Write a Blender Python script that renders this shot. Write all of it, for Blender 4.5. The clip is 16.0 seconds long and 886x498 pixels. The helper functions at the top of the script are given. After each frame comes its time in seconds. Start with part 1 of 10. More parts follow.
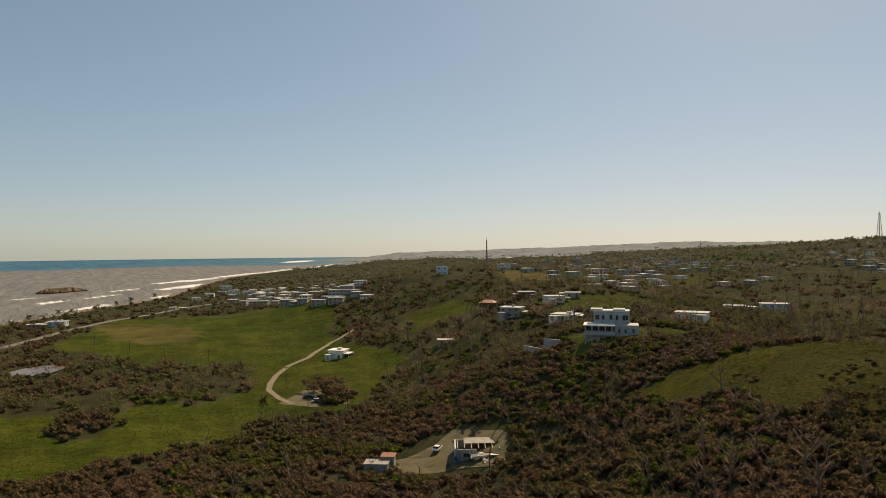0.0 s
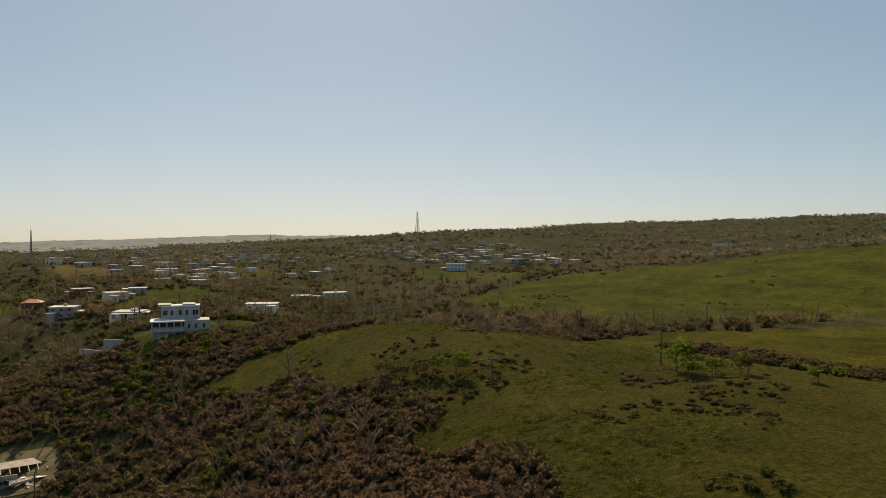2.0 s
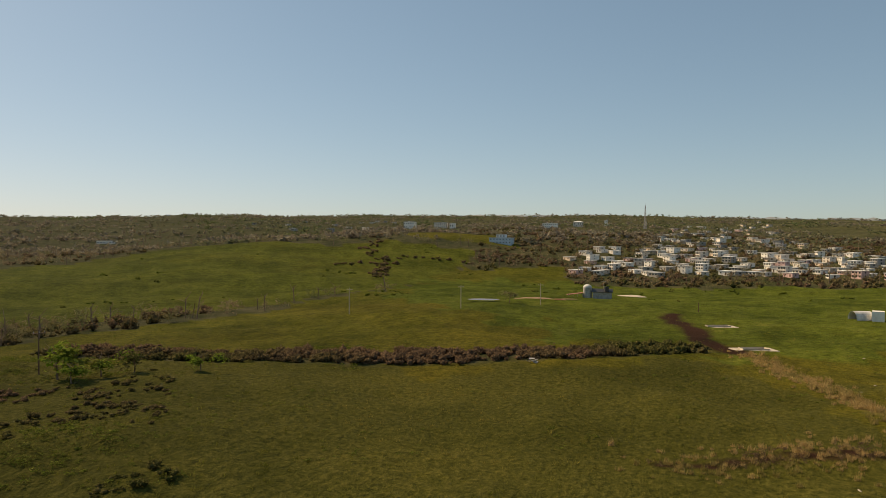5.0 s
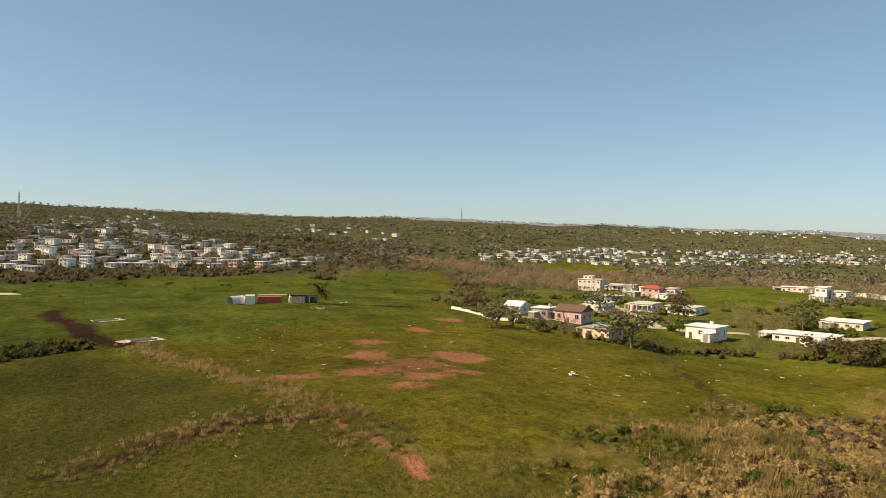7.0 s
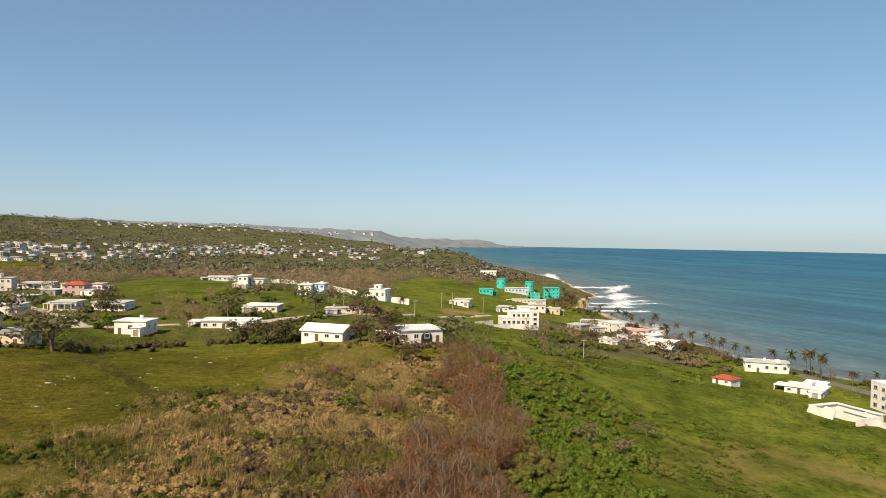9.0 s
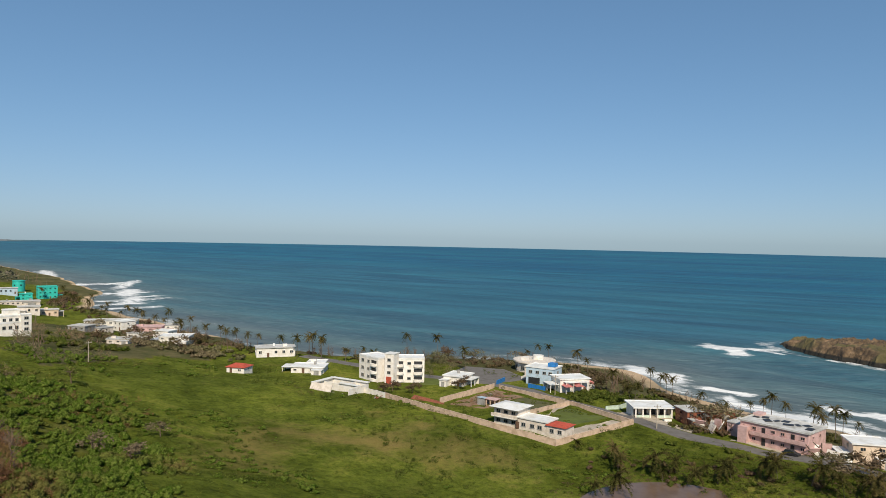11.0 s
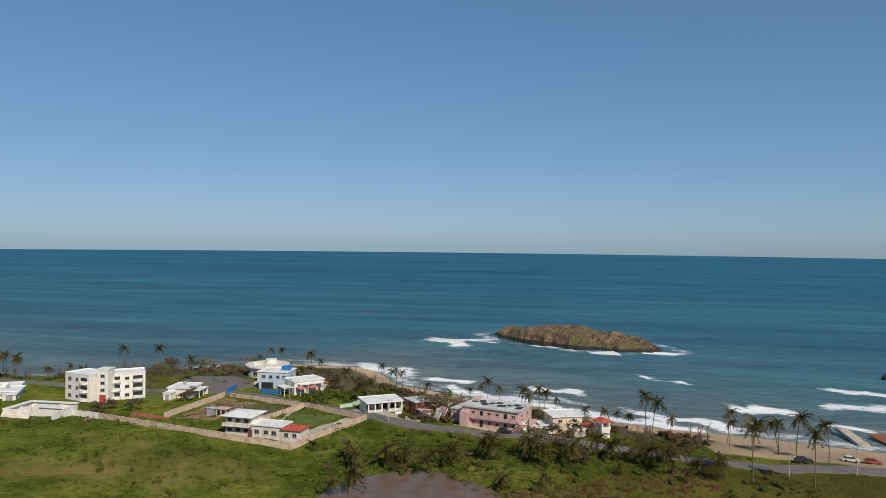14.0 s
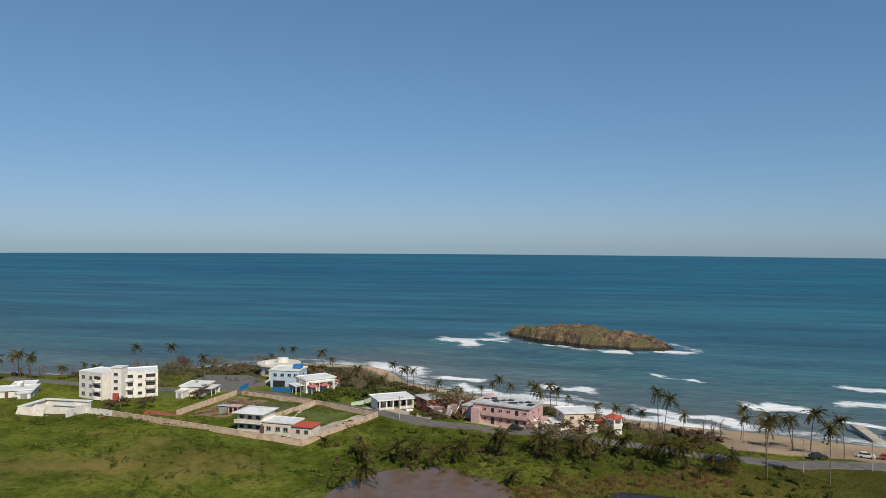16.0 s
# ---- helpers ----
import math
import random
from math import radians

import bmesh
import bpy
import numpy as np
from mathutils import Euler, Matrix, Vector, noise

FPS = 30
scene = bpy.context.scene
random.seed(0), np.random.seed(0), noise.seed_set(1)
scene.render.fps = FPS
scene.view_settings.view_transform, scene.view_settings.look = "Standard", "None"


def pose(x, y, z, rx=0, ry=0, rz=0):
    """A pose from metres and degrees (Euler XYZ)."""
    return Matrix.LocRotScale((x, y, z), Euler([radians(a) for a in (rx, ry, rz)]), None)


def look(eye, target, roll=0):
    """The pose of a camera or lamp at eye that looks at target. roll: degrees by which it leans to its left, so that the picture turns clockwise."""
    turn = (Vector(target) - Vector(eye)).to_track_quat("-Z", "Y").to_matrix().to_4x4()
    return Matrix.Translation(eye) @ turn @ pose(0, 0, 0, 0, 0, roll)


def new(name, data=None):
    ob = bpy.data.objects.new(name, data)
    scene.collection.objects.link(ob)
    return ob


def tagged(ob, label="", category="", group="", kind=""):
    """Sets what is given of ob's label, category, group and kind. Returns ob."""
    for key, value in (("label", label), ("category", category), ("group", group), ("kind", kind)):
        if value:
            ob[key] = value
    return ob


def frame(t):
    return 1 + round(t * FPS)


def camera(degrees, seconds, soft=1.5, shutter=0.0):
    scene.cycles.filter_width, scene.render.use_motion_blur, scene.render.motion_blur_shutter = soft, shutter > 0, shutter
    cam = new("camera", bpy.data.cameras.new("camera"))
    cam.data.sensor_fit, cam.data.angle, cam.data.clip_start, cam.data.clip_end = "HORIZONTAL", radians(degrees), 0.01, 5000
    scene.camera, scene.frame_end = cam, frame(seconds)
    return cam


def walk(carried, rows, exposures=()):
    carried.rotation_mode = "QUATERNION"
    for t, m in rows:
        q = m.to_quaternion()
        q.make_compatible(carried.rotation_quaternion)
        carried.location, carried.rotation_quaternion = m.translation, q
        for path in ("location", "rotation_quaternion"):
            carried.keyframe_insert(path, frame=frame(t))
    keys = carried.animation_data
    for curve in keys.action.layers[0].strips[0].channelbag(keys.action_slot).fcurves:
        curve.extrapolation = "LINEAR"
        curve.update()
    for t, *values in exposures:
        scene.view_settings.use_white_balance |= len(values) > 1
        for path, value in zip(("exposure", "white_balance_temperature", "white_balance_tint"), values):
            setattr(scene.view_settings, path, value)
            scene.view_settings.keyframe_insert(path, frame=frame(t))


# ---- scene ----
# ---- camera ----
cam = camera(64.66, 16.0, soft=0.6)
walk(cam, [
    (0, pose(0, 0, 62, 89.88, 0.47, -0.00)),
    (0.5, pose(0, 0, 62, 89.79, 0.33, -3.17)),
    (1, pose(0, 0, 62, 89.54, 0.16, -14.35)),
    (1.5, pose(0, 0, 62, 89.33, 0.18, -23.96)),
    (2, pose(0, 0, 62, 89.16, -0.02, -34.05)),
    (2.5, pose(0, 0, 62, 89.05, 0.00, -42.65)),
    (3, pose(0, 0, 62, 89.11, -0.25, -46.77)),
    (3.2, pose(0, 0, 62, 89.09, -0.21, -49.25)),
    (5.3, pose(0, 0, 62, 89.07, -0.37, -88.08)),
    (5.5, pose(0, 0, 62, 89.04, -0.40, -92.73)),
    (6, pose(0, 0, 62, 88.94, -0.49, -105.35)),
    (6.5, pose(0, 0, 62, 88.90, -0.72, -117.60)),
    (7, pose(0, 0, 62, 88.90, -0.87, -128.74)),
    (7.5, pose(0, 0, 62, 88.91, -0.95, -139.84)),
    (8, pose(0, 0, 62, 88.93, -0.97, -151.63)),
    (8.5, pose(0, 0, 62, 88.98, -1.01, -162.42)),
    (9, pose(0, 0, 62, 88.99, -0.88, -173.11)),
    (9.5, pose(0, 0, 62, 89.06, -1.10, -183.98)),
    (10, pose(0, 0, 62, 89.09, -1.06, -193.70)),
    (10.2, pose(0, 0, 62, 89.09, -1.08, -197.64)),
    (12.3, pose(0, 0, 62, 89.29, -1.15, -229.09)),
    (12.5, pose(0, 0, 62, 89.34, -1.12, -231.43)),
    (13, pose(0, 0, 62, 89.45, -0.97, -233.56)),
    (13.5, pose(0, 0, 62, 89.52, -0.85, -233.30)),
    (14, pose(0, 0, 62, 89.57, -0.65, -233.06)),
    (14.5, pose(0, 0, 62, 89.59, -0.65, -232.80)),
    (15, pose(0, 0, 61.18, 89.68, -0.54, -232.60)),
    (15.5, pose(0, 0, 60.41, 89.74, -0.50, -232.38)),
    (16, pose(0, 0, 60.39, 89.72, -0.38, -232.21)),
], exposures=[(0, 0.0, 8400, 12), (3, 0.1, 8500, 12), (5.5, 0.2, 8200, 11), (7, 0.42, 7600, 10), (8, 0.48, 7250, 10), (9, 0.32, 6850, 10), (10.2, 0.08, 6300, 8), (12.5, -0.3, 5800, 8), (16, -0.3, 5800, 8)])

# ---- world, sun ----
SUN_AZ, SUN_EL = 26.0, 41.0  # clockwise from +y, above the horizon
world = bpy.data.worlds.new("world")
scene.world = world
world.use_nodes = True
wn = world.node_tree.nodes
sky = wn.new("ShaderNodeTexSky")
sky.sky_type = "NISHITA"
sky.sun_disc = False
sky.sun_elevation, sky.sun_rotation = radians(SUN_EL), radians(SUN_AZ)
sky.altitude, sky.air_density, sky.dust_density, sky.ozone_density = 1800.0, 1.0, 2.0, 3.0
tone, thin, lift, murk = (wn.new("ShaderNodeVectorMath") for _ in range(4))  # sea haze that greys the brightest air low down
tone.operation, thin.operation, lift.operation, murk.operation = "MULTIPLY", "DIVIDE", "ADD", "DIVIDE"
tone.inputs[1].default_value = (0.88, 1.06, 1.03)
world.node_tree.links.new(sky.outputs[0], tone.inputs[0])
thin.inputs[1].default_value, lift.inputs[1].default_value = (12.0, 12.0, 17.0), (1, 1, 1)
world.node_tree.links.new(tone.outputs[0], thin.inputs[0])
world.node_tree.links.new(thin.outputs[0], lift.inputs[0])
world.node_tree.links.new(tone.outputs[0], murk.inputs[0])
world.node_tree.links.new(lift.outputs[0], murk.inputs[1])
veil = wn.new("ShaderNodeMix")  # an even thin haze over the clear sky
veil.data_type = "RGBA"
veil.inputs[0].default_value, veil.inputs[7].default_value = 0.12, (2.6, 4.0, 6.0, 1)
world.node_tree.links.new(murk.outputs[0], veil.inputs[6])
world.node_tree.links.new(veil.outputs[2], wn["Background"].inputs[0])
wn["Background"].inputs[1].default_value = 0.122
sun_data = bpy.data.lights.new("sun", "SUN")
sun_data.energy, sun_data.angle, sun_data.color = 5.0, radians(0.6), (1.0, 0.85, 0.65)
sun = new("sun", sun_data)
sun.matrix_world = look((0, 0, 0), (-math.sin(radians(SUN_AZ)) * math.cos(radians(SUN_EL)),
                                    -math.cos(radians(SUN_AZ)) * math.cos(radians(SUN_EL)), -math.sin(radians(SUN_EL))))

# ---- materials ----
def nodes_of(name):
    m = bpy.data.materials.new(name)
    m.use_nodes = True
    nt = m.node_tree
    return m, nt, nt.nodes["Principled BSDF"]


def noise_node(nt, scale, detail=4.0, rough=0.55, vec=None):
    n = nt.nodes.new("ShaderNodeTexNoise")
    n.inputs["Scale"].default_value, n.inputs["Detail"].default_value, n.inputs["Roughness"].default_value = scale, detail, rough
    if vec is None:
        vec = nt.nodes.new("ShaderNodeNewGeometry").outputs["Position"]
    nt.links.new(vec, n.inputs["Vector"])
    return n


def ramp(nt, fac, stops):
    r = nt.nodes.new("ShaderNodeValToRGB")
    e = r.color_ramp.elements
    while len(e) < len(stops):
        e.new(0.5)
    for q, (p, c) in zip(e, stops):
        q.position, q.color = p, (*c, 1) if len(c) == 3 else c
    nt.links.new(fac, r.inputs[0])
    return r.outputs[0]


def mix(nt, fac, a, b, kind="MIX"):
    m = nt.nodes.new("ShaderNodeMix")
    m.data_type, m.blend_type = "RGBA", kind
    for sock, v in ((m.inputs[0], fac), (m.inputs[6], a), (m.inputs[7], b)):
        if hasattr(v, "is_linked"):
            nt.links.new(v, sock)
        elif isinstance(v, (int, float)):
            sock.default_value = v
        else:
            sock.default_value = (*v, 1)
    return m.outputs[2]


def maths(nt, op, a, b=0.0, clamp=False):
    m = nt.nodes.new("ShaderNodeMath")
    m.operation, m.use_clamp = op, clamp
    for sock, v in zip(m.inputs, (a, b)):
        if hasattr(v, "is_linked"):
            nt.links.new(v, sock)
        else:
            sock.default_value = v
    return m.outputs[0]


def attribute(nt, name):
    a = nt.nodes.new("ShaderNodeAttribute")
    a.attribute_name = name
    return a


def bump(nt, bsdf, height, strength, distance):
    b = nt.nodes.new("ShaderNodeBump")
    b.inputs["Strength"].default_value, b.inputs["Distance"].default_value = strength, distance
    nt.links.new(height, b.inputs["Height"])
    nt.links.new(b.outputs[0], bsdf.inputs["Normal"])


def paint(name, colour, rough=0.75, stain=0.25, scale=0.6, metal=0.0):
    """A weathered painted, concrete or metal surface: patches of dirt at two sizes, fine relief."""
    m, nt, b = nodes_of(name)
    n1, n2 = noise_node(nt, scale, 6.0, 0.65), noise_node(nt, scale * 9, 3.0)
    dirty = tuple(c * (1 - stain) * f for c, f in zip(colour, (0.9, 0.85, 0.75)))
    k = ramp(nt, n1.outputs[0], [(0.42, (0, 0, 0)), (0.72, (1, 1, 1))])
    c = mix(nt, k, colour, dirty)
    c = mix(nt, maths(nt, "MULTIPLY", n2.outputs[0], 0.22), c, dirty)
    nt.links.new(c, b.inputs["Base Color"])
    b.inputs["Roughness"].default_value, b.inputs["Metallic"].default_value = rough, metal
    bump(nt, b, n2.outputs[0], 0.25, 0.02)
    return m


def leafage(name, low, high, dry, dry_part=0.2, big=0.02):
    """Foliage: each leaf its own tint, thickets that turn from green to dry over tens of metres."""
    m, nt, b = nodes_of(name)
    g = nt.nodes.new("ShaderNodeNewGeometry")
    c = ramp(nt, g.outputs["Random Per Island"], [(0.0, low), (1.0, high)])
    n = noise_node(nt, big, 3.0, 0.6)
    k = ramp(nt, n.outputs[0], [(0.62 - dry_part * 0.6, (0, 0, 0)), (0.72 - dry_part * 0.35, (1, 1, 1))])
    c = mix(nt, k, c, dry)
    c = mix(nt, maths(nt, "MULTIPLY", g.outputs["Random Per Island"], 0.35), c, dry)
    fine = noise_node(nt, 1.5, 5.0, 0.75)
    c = mix(nt, 0.85, c, ramp(nt, fine.outputs[0], [(0.34, (0.60, 0.60, 0.60)), (0.50, (1.10, 1.10, 1.10)), (0.66, (1.75, 1.7, 1.6))]), "MULTIPLY")
    thin = nt.nodes.new("ShaderNodeBsdfTranslucent")
    body = nt.nodes.new("ShaderNodeBsdfDiffuse")
    both = nt.nodes.new("ShaderNodeMixShader")
    both.inputs[0].default_value = 0.26
    nt.links.new(c, thin.inputs[0])
    nt.links.new(c, body.inputs[0])
    rough = nt.nodes.new("ShaderNodeBump")
    rough.inputs["Strength"].default_value, rough.inputs["Distance"].default_value = 1.0, 0.8
    nt.links.new(fine.outputs[0], rough.inputs["Height"])
    nt.links.new(rough.outputs[0], body.inputs["Normal"])
    nt.links.new(body.outputs[0], both.inputs[1])
    nt.links.new(thin.outputs[0], both.inputs[2])
    nt.links.new(both.outputs[0], nt.nodes["Material Output"].inputs[0])
    nt.nodes.remove(b)
    return m


M_WHITE = paint("white_paint", (0.84, 0.80, 0.735), 0.7, 0.12)
M_SHELL = paint("warm_white_render", (0.87, 0.82, 0.755), 0.75, 0.10)
M_CREAM = paint("cream_paint", (0.77, 0.69, 0.60), 0.75, 0.25)
M_PINK = paint("pink_paint", (0.66, 0.44, 0.41), 0.75, 0.3)
M_PEACH = paint("peach_paint", (0.76, 0.60, 0.45), 0.75, 0.25)
M_BLUE = paint("pale_blue_paint", (0.50, 0.62, 0.72), 0.7, 0.2)
M_BRIGHTBLUE = paint("bright_blue_paint", (0.03, 0.20, 0.55), 0.5, 0.2)
M_TEAL = paint("turquoise_paint", (0.05, 0.55, 0.46), 0.6, 0.2)
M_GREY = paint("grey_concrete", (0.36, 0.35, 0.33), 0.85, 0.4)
# greyed for the shade on the modern house's near side
M_SHADEGREY = paint("shade_greyed_render", (0.38, 0.395, 0.41), 0.75, 0.2)
M_ROOF = paint("pale_roof_slab", (0.62, 0.61, 0.58), 0.85, 0.45, 0.35)
M_WHITEROOF = paint("white_sealed_roof", (0.82, 0.82, 0.80), 0.7, 0.2, 0.3)
M_AWNING = paint("faded_pink_cloth", (0.62, 0.22, 0.20), 0.8, 0.25, 1.0)
M_PALEGREEN = paint("pale_green_paint", (0.58, 0.68, 0.56), 0.75, 0.2)
M_RED = paint("red_roof", (0.50, 0.09, 0.05), 0.7, 0.3, 1.0)
M_BROWN = paint("brown_boards", (0.16, 0.09, 0.055), 0.8, 0.35, 1.5)
M_RUST = paint("rusty_sheet", (0.30, 0.10, 0.05), 0.65, 0.4, 1.2)
# near-black; panels of it stand in for the unlit inside of openings
M_DARK = paint("dark_opening", (0.03, 0.03, 0.032), 0.5, 0.2)
M_WALL = paint("pale_garden_wall", (0.70, 0.52, 0.38), 0.85, 0.35, 0.5)
M_ASPHALT = paint("asphalt", (0.17, 0.155, 0.14), 0.9, 0.3, 0.4)
M_WORN = paint("worn_grassy_earth", (0.105, 0.090, 0.036), 0.95, 0.4, 0.3)
M_TRACK = paint("dirt_track", (0.22, 0.18, 0.125), 0.95, 0.3, 0.5)
M_WOODPOLE = paint("pole_wood", (0.40, 0.34, 0.25), 0.9, 0.3, 2.0)
M_STEEL = paint("mast_steel", (0.30, 0.30, 0.31), 0.5, 0.3, 1.0, 0.6)
M_GLASS, _nt, _b = nodes_of("window_glass")
_b.inputs["Base Color"].default_value = (0.02, 0.03, 0.035, 1)
_b.inputs["Roughness"].default_value = 0.08
M_BARK = paint("palm_bark", (0.17, 0.135, 0.10), 0.95, 0.4, 2.0)
M_TWIG = paint("bare_wood", (0.22, 0.15, 0.10), 0.95, 0.3, 1.0)
M_BRUSH = leafage("brush_leaves", (0.050, 0.060, 0.018), (0.138, 0.140, 0.040), (0.165, 0.110, 0.070), 0.42, 0.022)
M_LEAFY = leafage("leafy_brush_leaves", (0.060, 0.090, 0.014), (0.155, 0.190, 0.034), (0.15, 0.135, 0.045), 0.15, 0.03)
M_SHRUB = leafage("green_shrub_leaves", (0.080, 0.140, 0.014), (0.19, 0.28, 0.040), (0.22, 0.19, 0.06), 0.12, 0.03)
M_DRYBRUSH = leafage("dry_grass_and_brush", (0.40, 0.255, 0.112), (0.70, 0.50, 0.235), (0.20, 0.185, 0.048), 0.28, 0.06)
M_RUSSET = leafage("russet_leaves", (0.19, 0.086, 0.044), (0.40, 0.205, 0.115), (0.26, 0.19, 0.07), 0.25, 0.05)
M_WOODS = leafage("storm_stripped_woods", (0.19, 0.135, 0.088), (0.40, 0.29, 0.195), (0.15, 0.16, 0.065), 0.34, 0.010)
M_STRIPPED = leafage("russet_stripped_woods", (0.26, 0.165, 0.10), (0.50, 0.33, 0.215), (0.20, 0.19, 0.085), 0.22, 0.012)
# greyer than the nearer woods, distance haze put into the leaf colour
M_HAZEDWOODS = leafage("haze_greyed_far_woods", (0.16, 0.132, 0.105), (0.32, 0.265, 0.21), (0.125, 0.15, 0.065), 0.28, 0.006)
M_GRASS = leafage("grass_blades", (0.065, 0.080, 0.010), (0.17, 0.18, 0.028), (0.25, 0.20, 0.050), 0.25, 0.02)
M_PALM = leafage("palm_fronds", (0.018, 0.024, 0.008), (0.085, 0.088, 0.022), (0.17, 0.13, 0.05), 0.25, 0.1)

# the land: meadow, soil under brush, dry grass, red earth, sand, by shares laid on the sheet
M_LAND, nt, b = nodes_of("land")
cov, cov2, cov3 = attribute(nt, "cover"), attribute(nt, "cover_b"), attribute(nt, "cover_c")
sep, sep2, sep3 = nt.nodes.new("ShaderNodeSeparateColor"), nt.nodes.new("ShaderNodeSeparateColor"), nt.nodes.new("ShaderNodeSeparateColor")
nt.links.new(cov3.outputs["Color"], sep3.inputs[0])
nt.links.new(cov.outputs["Color"], sep.inputs[0])
nt.links.new(cov2.outputs["Color"], sep2.inputs[0])
n_big, n_mid, n_fine = noise_node(nt, 0.012, 5.0, 0.6), noise_node(nt, 0.11, 6.0, 0.65), noise_node(nt, 2.6, 5.0, 0.7)
n_clump = noise_node(nt, 1.15, 5.0, 0.75)
n_tuft = noise_node(nt, 0.42, 6.0, 0.8)
tufts = ramp(nt, n_tuft.outputs[0], [(0.36, (0.45, 0.45, 0.45)), (0.48, (0.95, 0.95, 0.95)), (0.62, (1.5, 1.4, 1.3))])
meadow = ramp(nt, n_mid.outputs[0], [(0.28, (0.070, 0.080, 0.010)), (0.50, (0.128, 0.128, 0.016)), (0.74, (0.200, 0.178, 0.030))])
meadow = mix(nt, ramp(nt, n_big.outputs[0], [(0.42, (0, 0, 0)), (0.66, (0.7, 0.7, 0.7))]), meadow, (0.165, 0.132, 0.022))
meadow = mix(nt, ramp(nt, n_fine.outputs[0], [(0.47, (0, 0, 0)), (0.66, (0.6, 0.6, 0.6))]), meadow, (0.050, 0.066, 0.006))
meadow = mix(nt, ramp(nt, n_clump.outputs[0], [(0.36, (0.65, 0.65, 0.65)), (0.48, (0, 0, 0))]), meadow, (0.055, 0.070, 0.007))
meadow = mix(nt, ramp(nt, n_clump.outputs[0], [(0.56, (0, 0, 0)), (0.68, (0.7, 0.7, 0.7))]), meadow, (0.215, 0.192, 0.034))


def share(channel, noise, gain=2.2):
    """A share that frays along the noise."""
    a = maths(nt, "ADD", channel, maths(nt, "MULTIPLY", maths(nt, "SUBTRACT", noise.outputs[0], 0.5), 1.1))
    return maths(nt, "MULTIPLY", maths(nt, "SUBTRACT", a, 0.5 - 0.5 / gain), gain, True)


fresh = ramp(nt, n_mid.outputs[0], [(0.30, (0.060, 0.090, 0.012)), (0.52, (0.108, 0.142, 0.021)), (0.74, (0.176, 0.188, 0.036))])
fresh = mix(nt, ramp(nt, n_clump.outputs[0], [(0.36, (0.6, 0.6, 0.6)), (0.48, (0, 0, 0))]), fresh, (0.036, 0.062, 0.006))
meadow = mix(nt, share(sep3.outputs[0], n_mid, 1.4), meadow, fresh)
meadow = mix(nt, 0.74, meadow, tufts, "MULTIPLY")
col = mix(nt, share(sep.outputs[1], n_mid), meadow, ramp(nt, n_fine.outputs[0], [(0.3, (0.17, 0.14, 0.045)), (0.7, (0.30, 0.225, 0.085))]))
col = mix(nt, share(sep2.outputs[2], n_mid, 1.0), col, ramp(nt, n_clump.outputs[0], [(0.34, (0.050, 0.052, 0.011)), (0.50, (0.100, 0.098, 0.020)), (0.66, (0.165, 0.145, 0.034))]))
col = mix(nt, share(sep.outputs[0], n_mid), col, ramp(nt, n_mid.outputs[0], [(0.35, (0.060, 0.070, 0.026)), (0.65, (0.132, 0.118, 0.062))]))
n_streak = noise_node(nt, 0.17, 8.0, 0.82)
col = mix(nt, share(sep.outputs[2], n_streak, 6.0), col, ramp(nt, n_fine.outputs[0], [(0.3, (0.23, 0.088, 0.044)), (0.7, (0.50, 0.24, 0.14))]))
col = mix(nt, share(sep2.outputs[0], n_fine, 4.0), col, ramp(nt, n_fine.outputs[0], [(0.3, (0.40, 0.30, 0.20)), (0.7, (0.52, 0.41, 0.29))]))
col = mix(nt, share(sep2.outputs[1], n_mid, 2.5), col, (0.055, 0.028, 0.018))
n_broad = noise_node(nt, 0.028, 5.0, 0.6)
col = mix(nt, 1.0, col, ramp(nt, n_broad.outputs[0], [(0.36, (0.62, 0.64, 0.60)), (0.50, (0.88, 0.87, 0.85)), (0.64, (1.10, 1.04, 0.98))]), "MULTIPLY")
nt.links.new(col, b.inputs["Base Color"])
b.inputs["Roughness"].default_value = 0.95
b.inputs["Specular IOR Level"].default_value = 0.02
b.inputs["Diffuse Roughness"].default_value = 0.7
bump(nt, b, n_clump.outputs[0], 0.9, 0.9)

# the sea: blue deep water, pale shallows, brown river water, foam, by shares laid on the sheet
M_SEA, nt, b = nodes_of("sea_water")
cov = attribute(nt, "water")
sep = nt.nodes.new("ShaderNodeSeparateColor")
nt.links.new(cov.outputs["Color"], sep.inputs[0])
tc = nt.nodes.new("ShaderNodeTexCoord").outputs["Object"]
mp = nt.nodes.new("ShaderNodeMapping")
mp.vector_type = "TEXTURE"
mp.inputs["Scale"].default_value = (1.0, 5.0, 1.0)
mp.inputs["Rotation"].default_value = (0, 0, radians(27))
nt.links.new(tc, mp.inputs[0])
swell, chop = noise_node(nt, 0.035, 4.0, 0.6, mp.outputs[0]), noise_node(nt, 0.45, 5.0, 0.65, mp.outputs[0])
drift = noise_node(nt, 0.0035, 4.0, 0.6, mp.outputs[0])
mp3 = nt.nodes.new("ShaderNodeMapping")
mp3.vector_type = "TEXTURE"
mp3.inputs["Scale"].default_value = (1.0, 2.2, 1.0)
mp3.inputs["Rotation"].default_value = (0, 0, radians(20))
nt.links.new(tc, mp3.inputs[0])
lace = noise_node(nt, 0.16, 9.0, 0.80, mp3.outputs[0])
mp2 = nt.nodes.new("ShaderNodeMapping")
mp2.vector_type = "TEXTURE"
mp2.inputs["Scale"].default_value = (1.0, 9.0, 1.0)
mp2.inputs["Rotation"].default_value = (0, 0, radians(27))
nt.links.new(tc, mp2.inputs[0])
streak = noise_node(nt, 0.022, 5.0, 0.62, mp2.outputs[0])
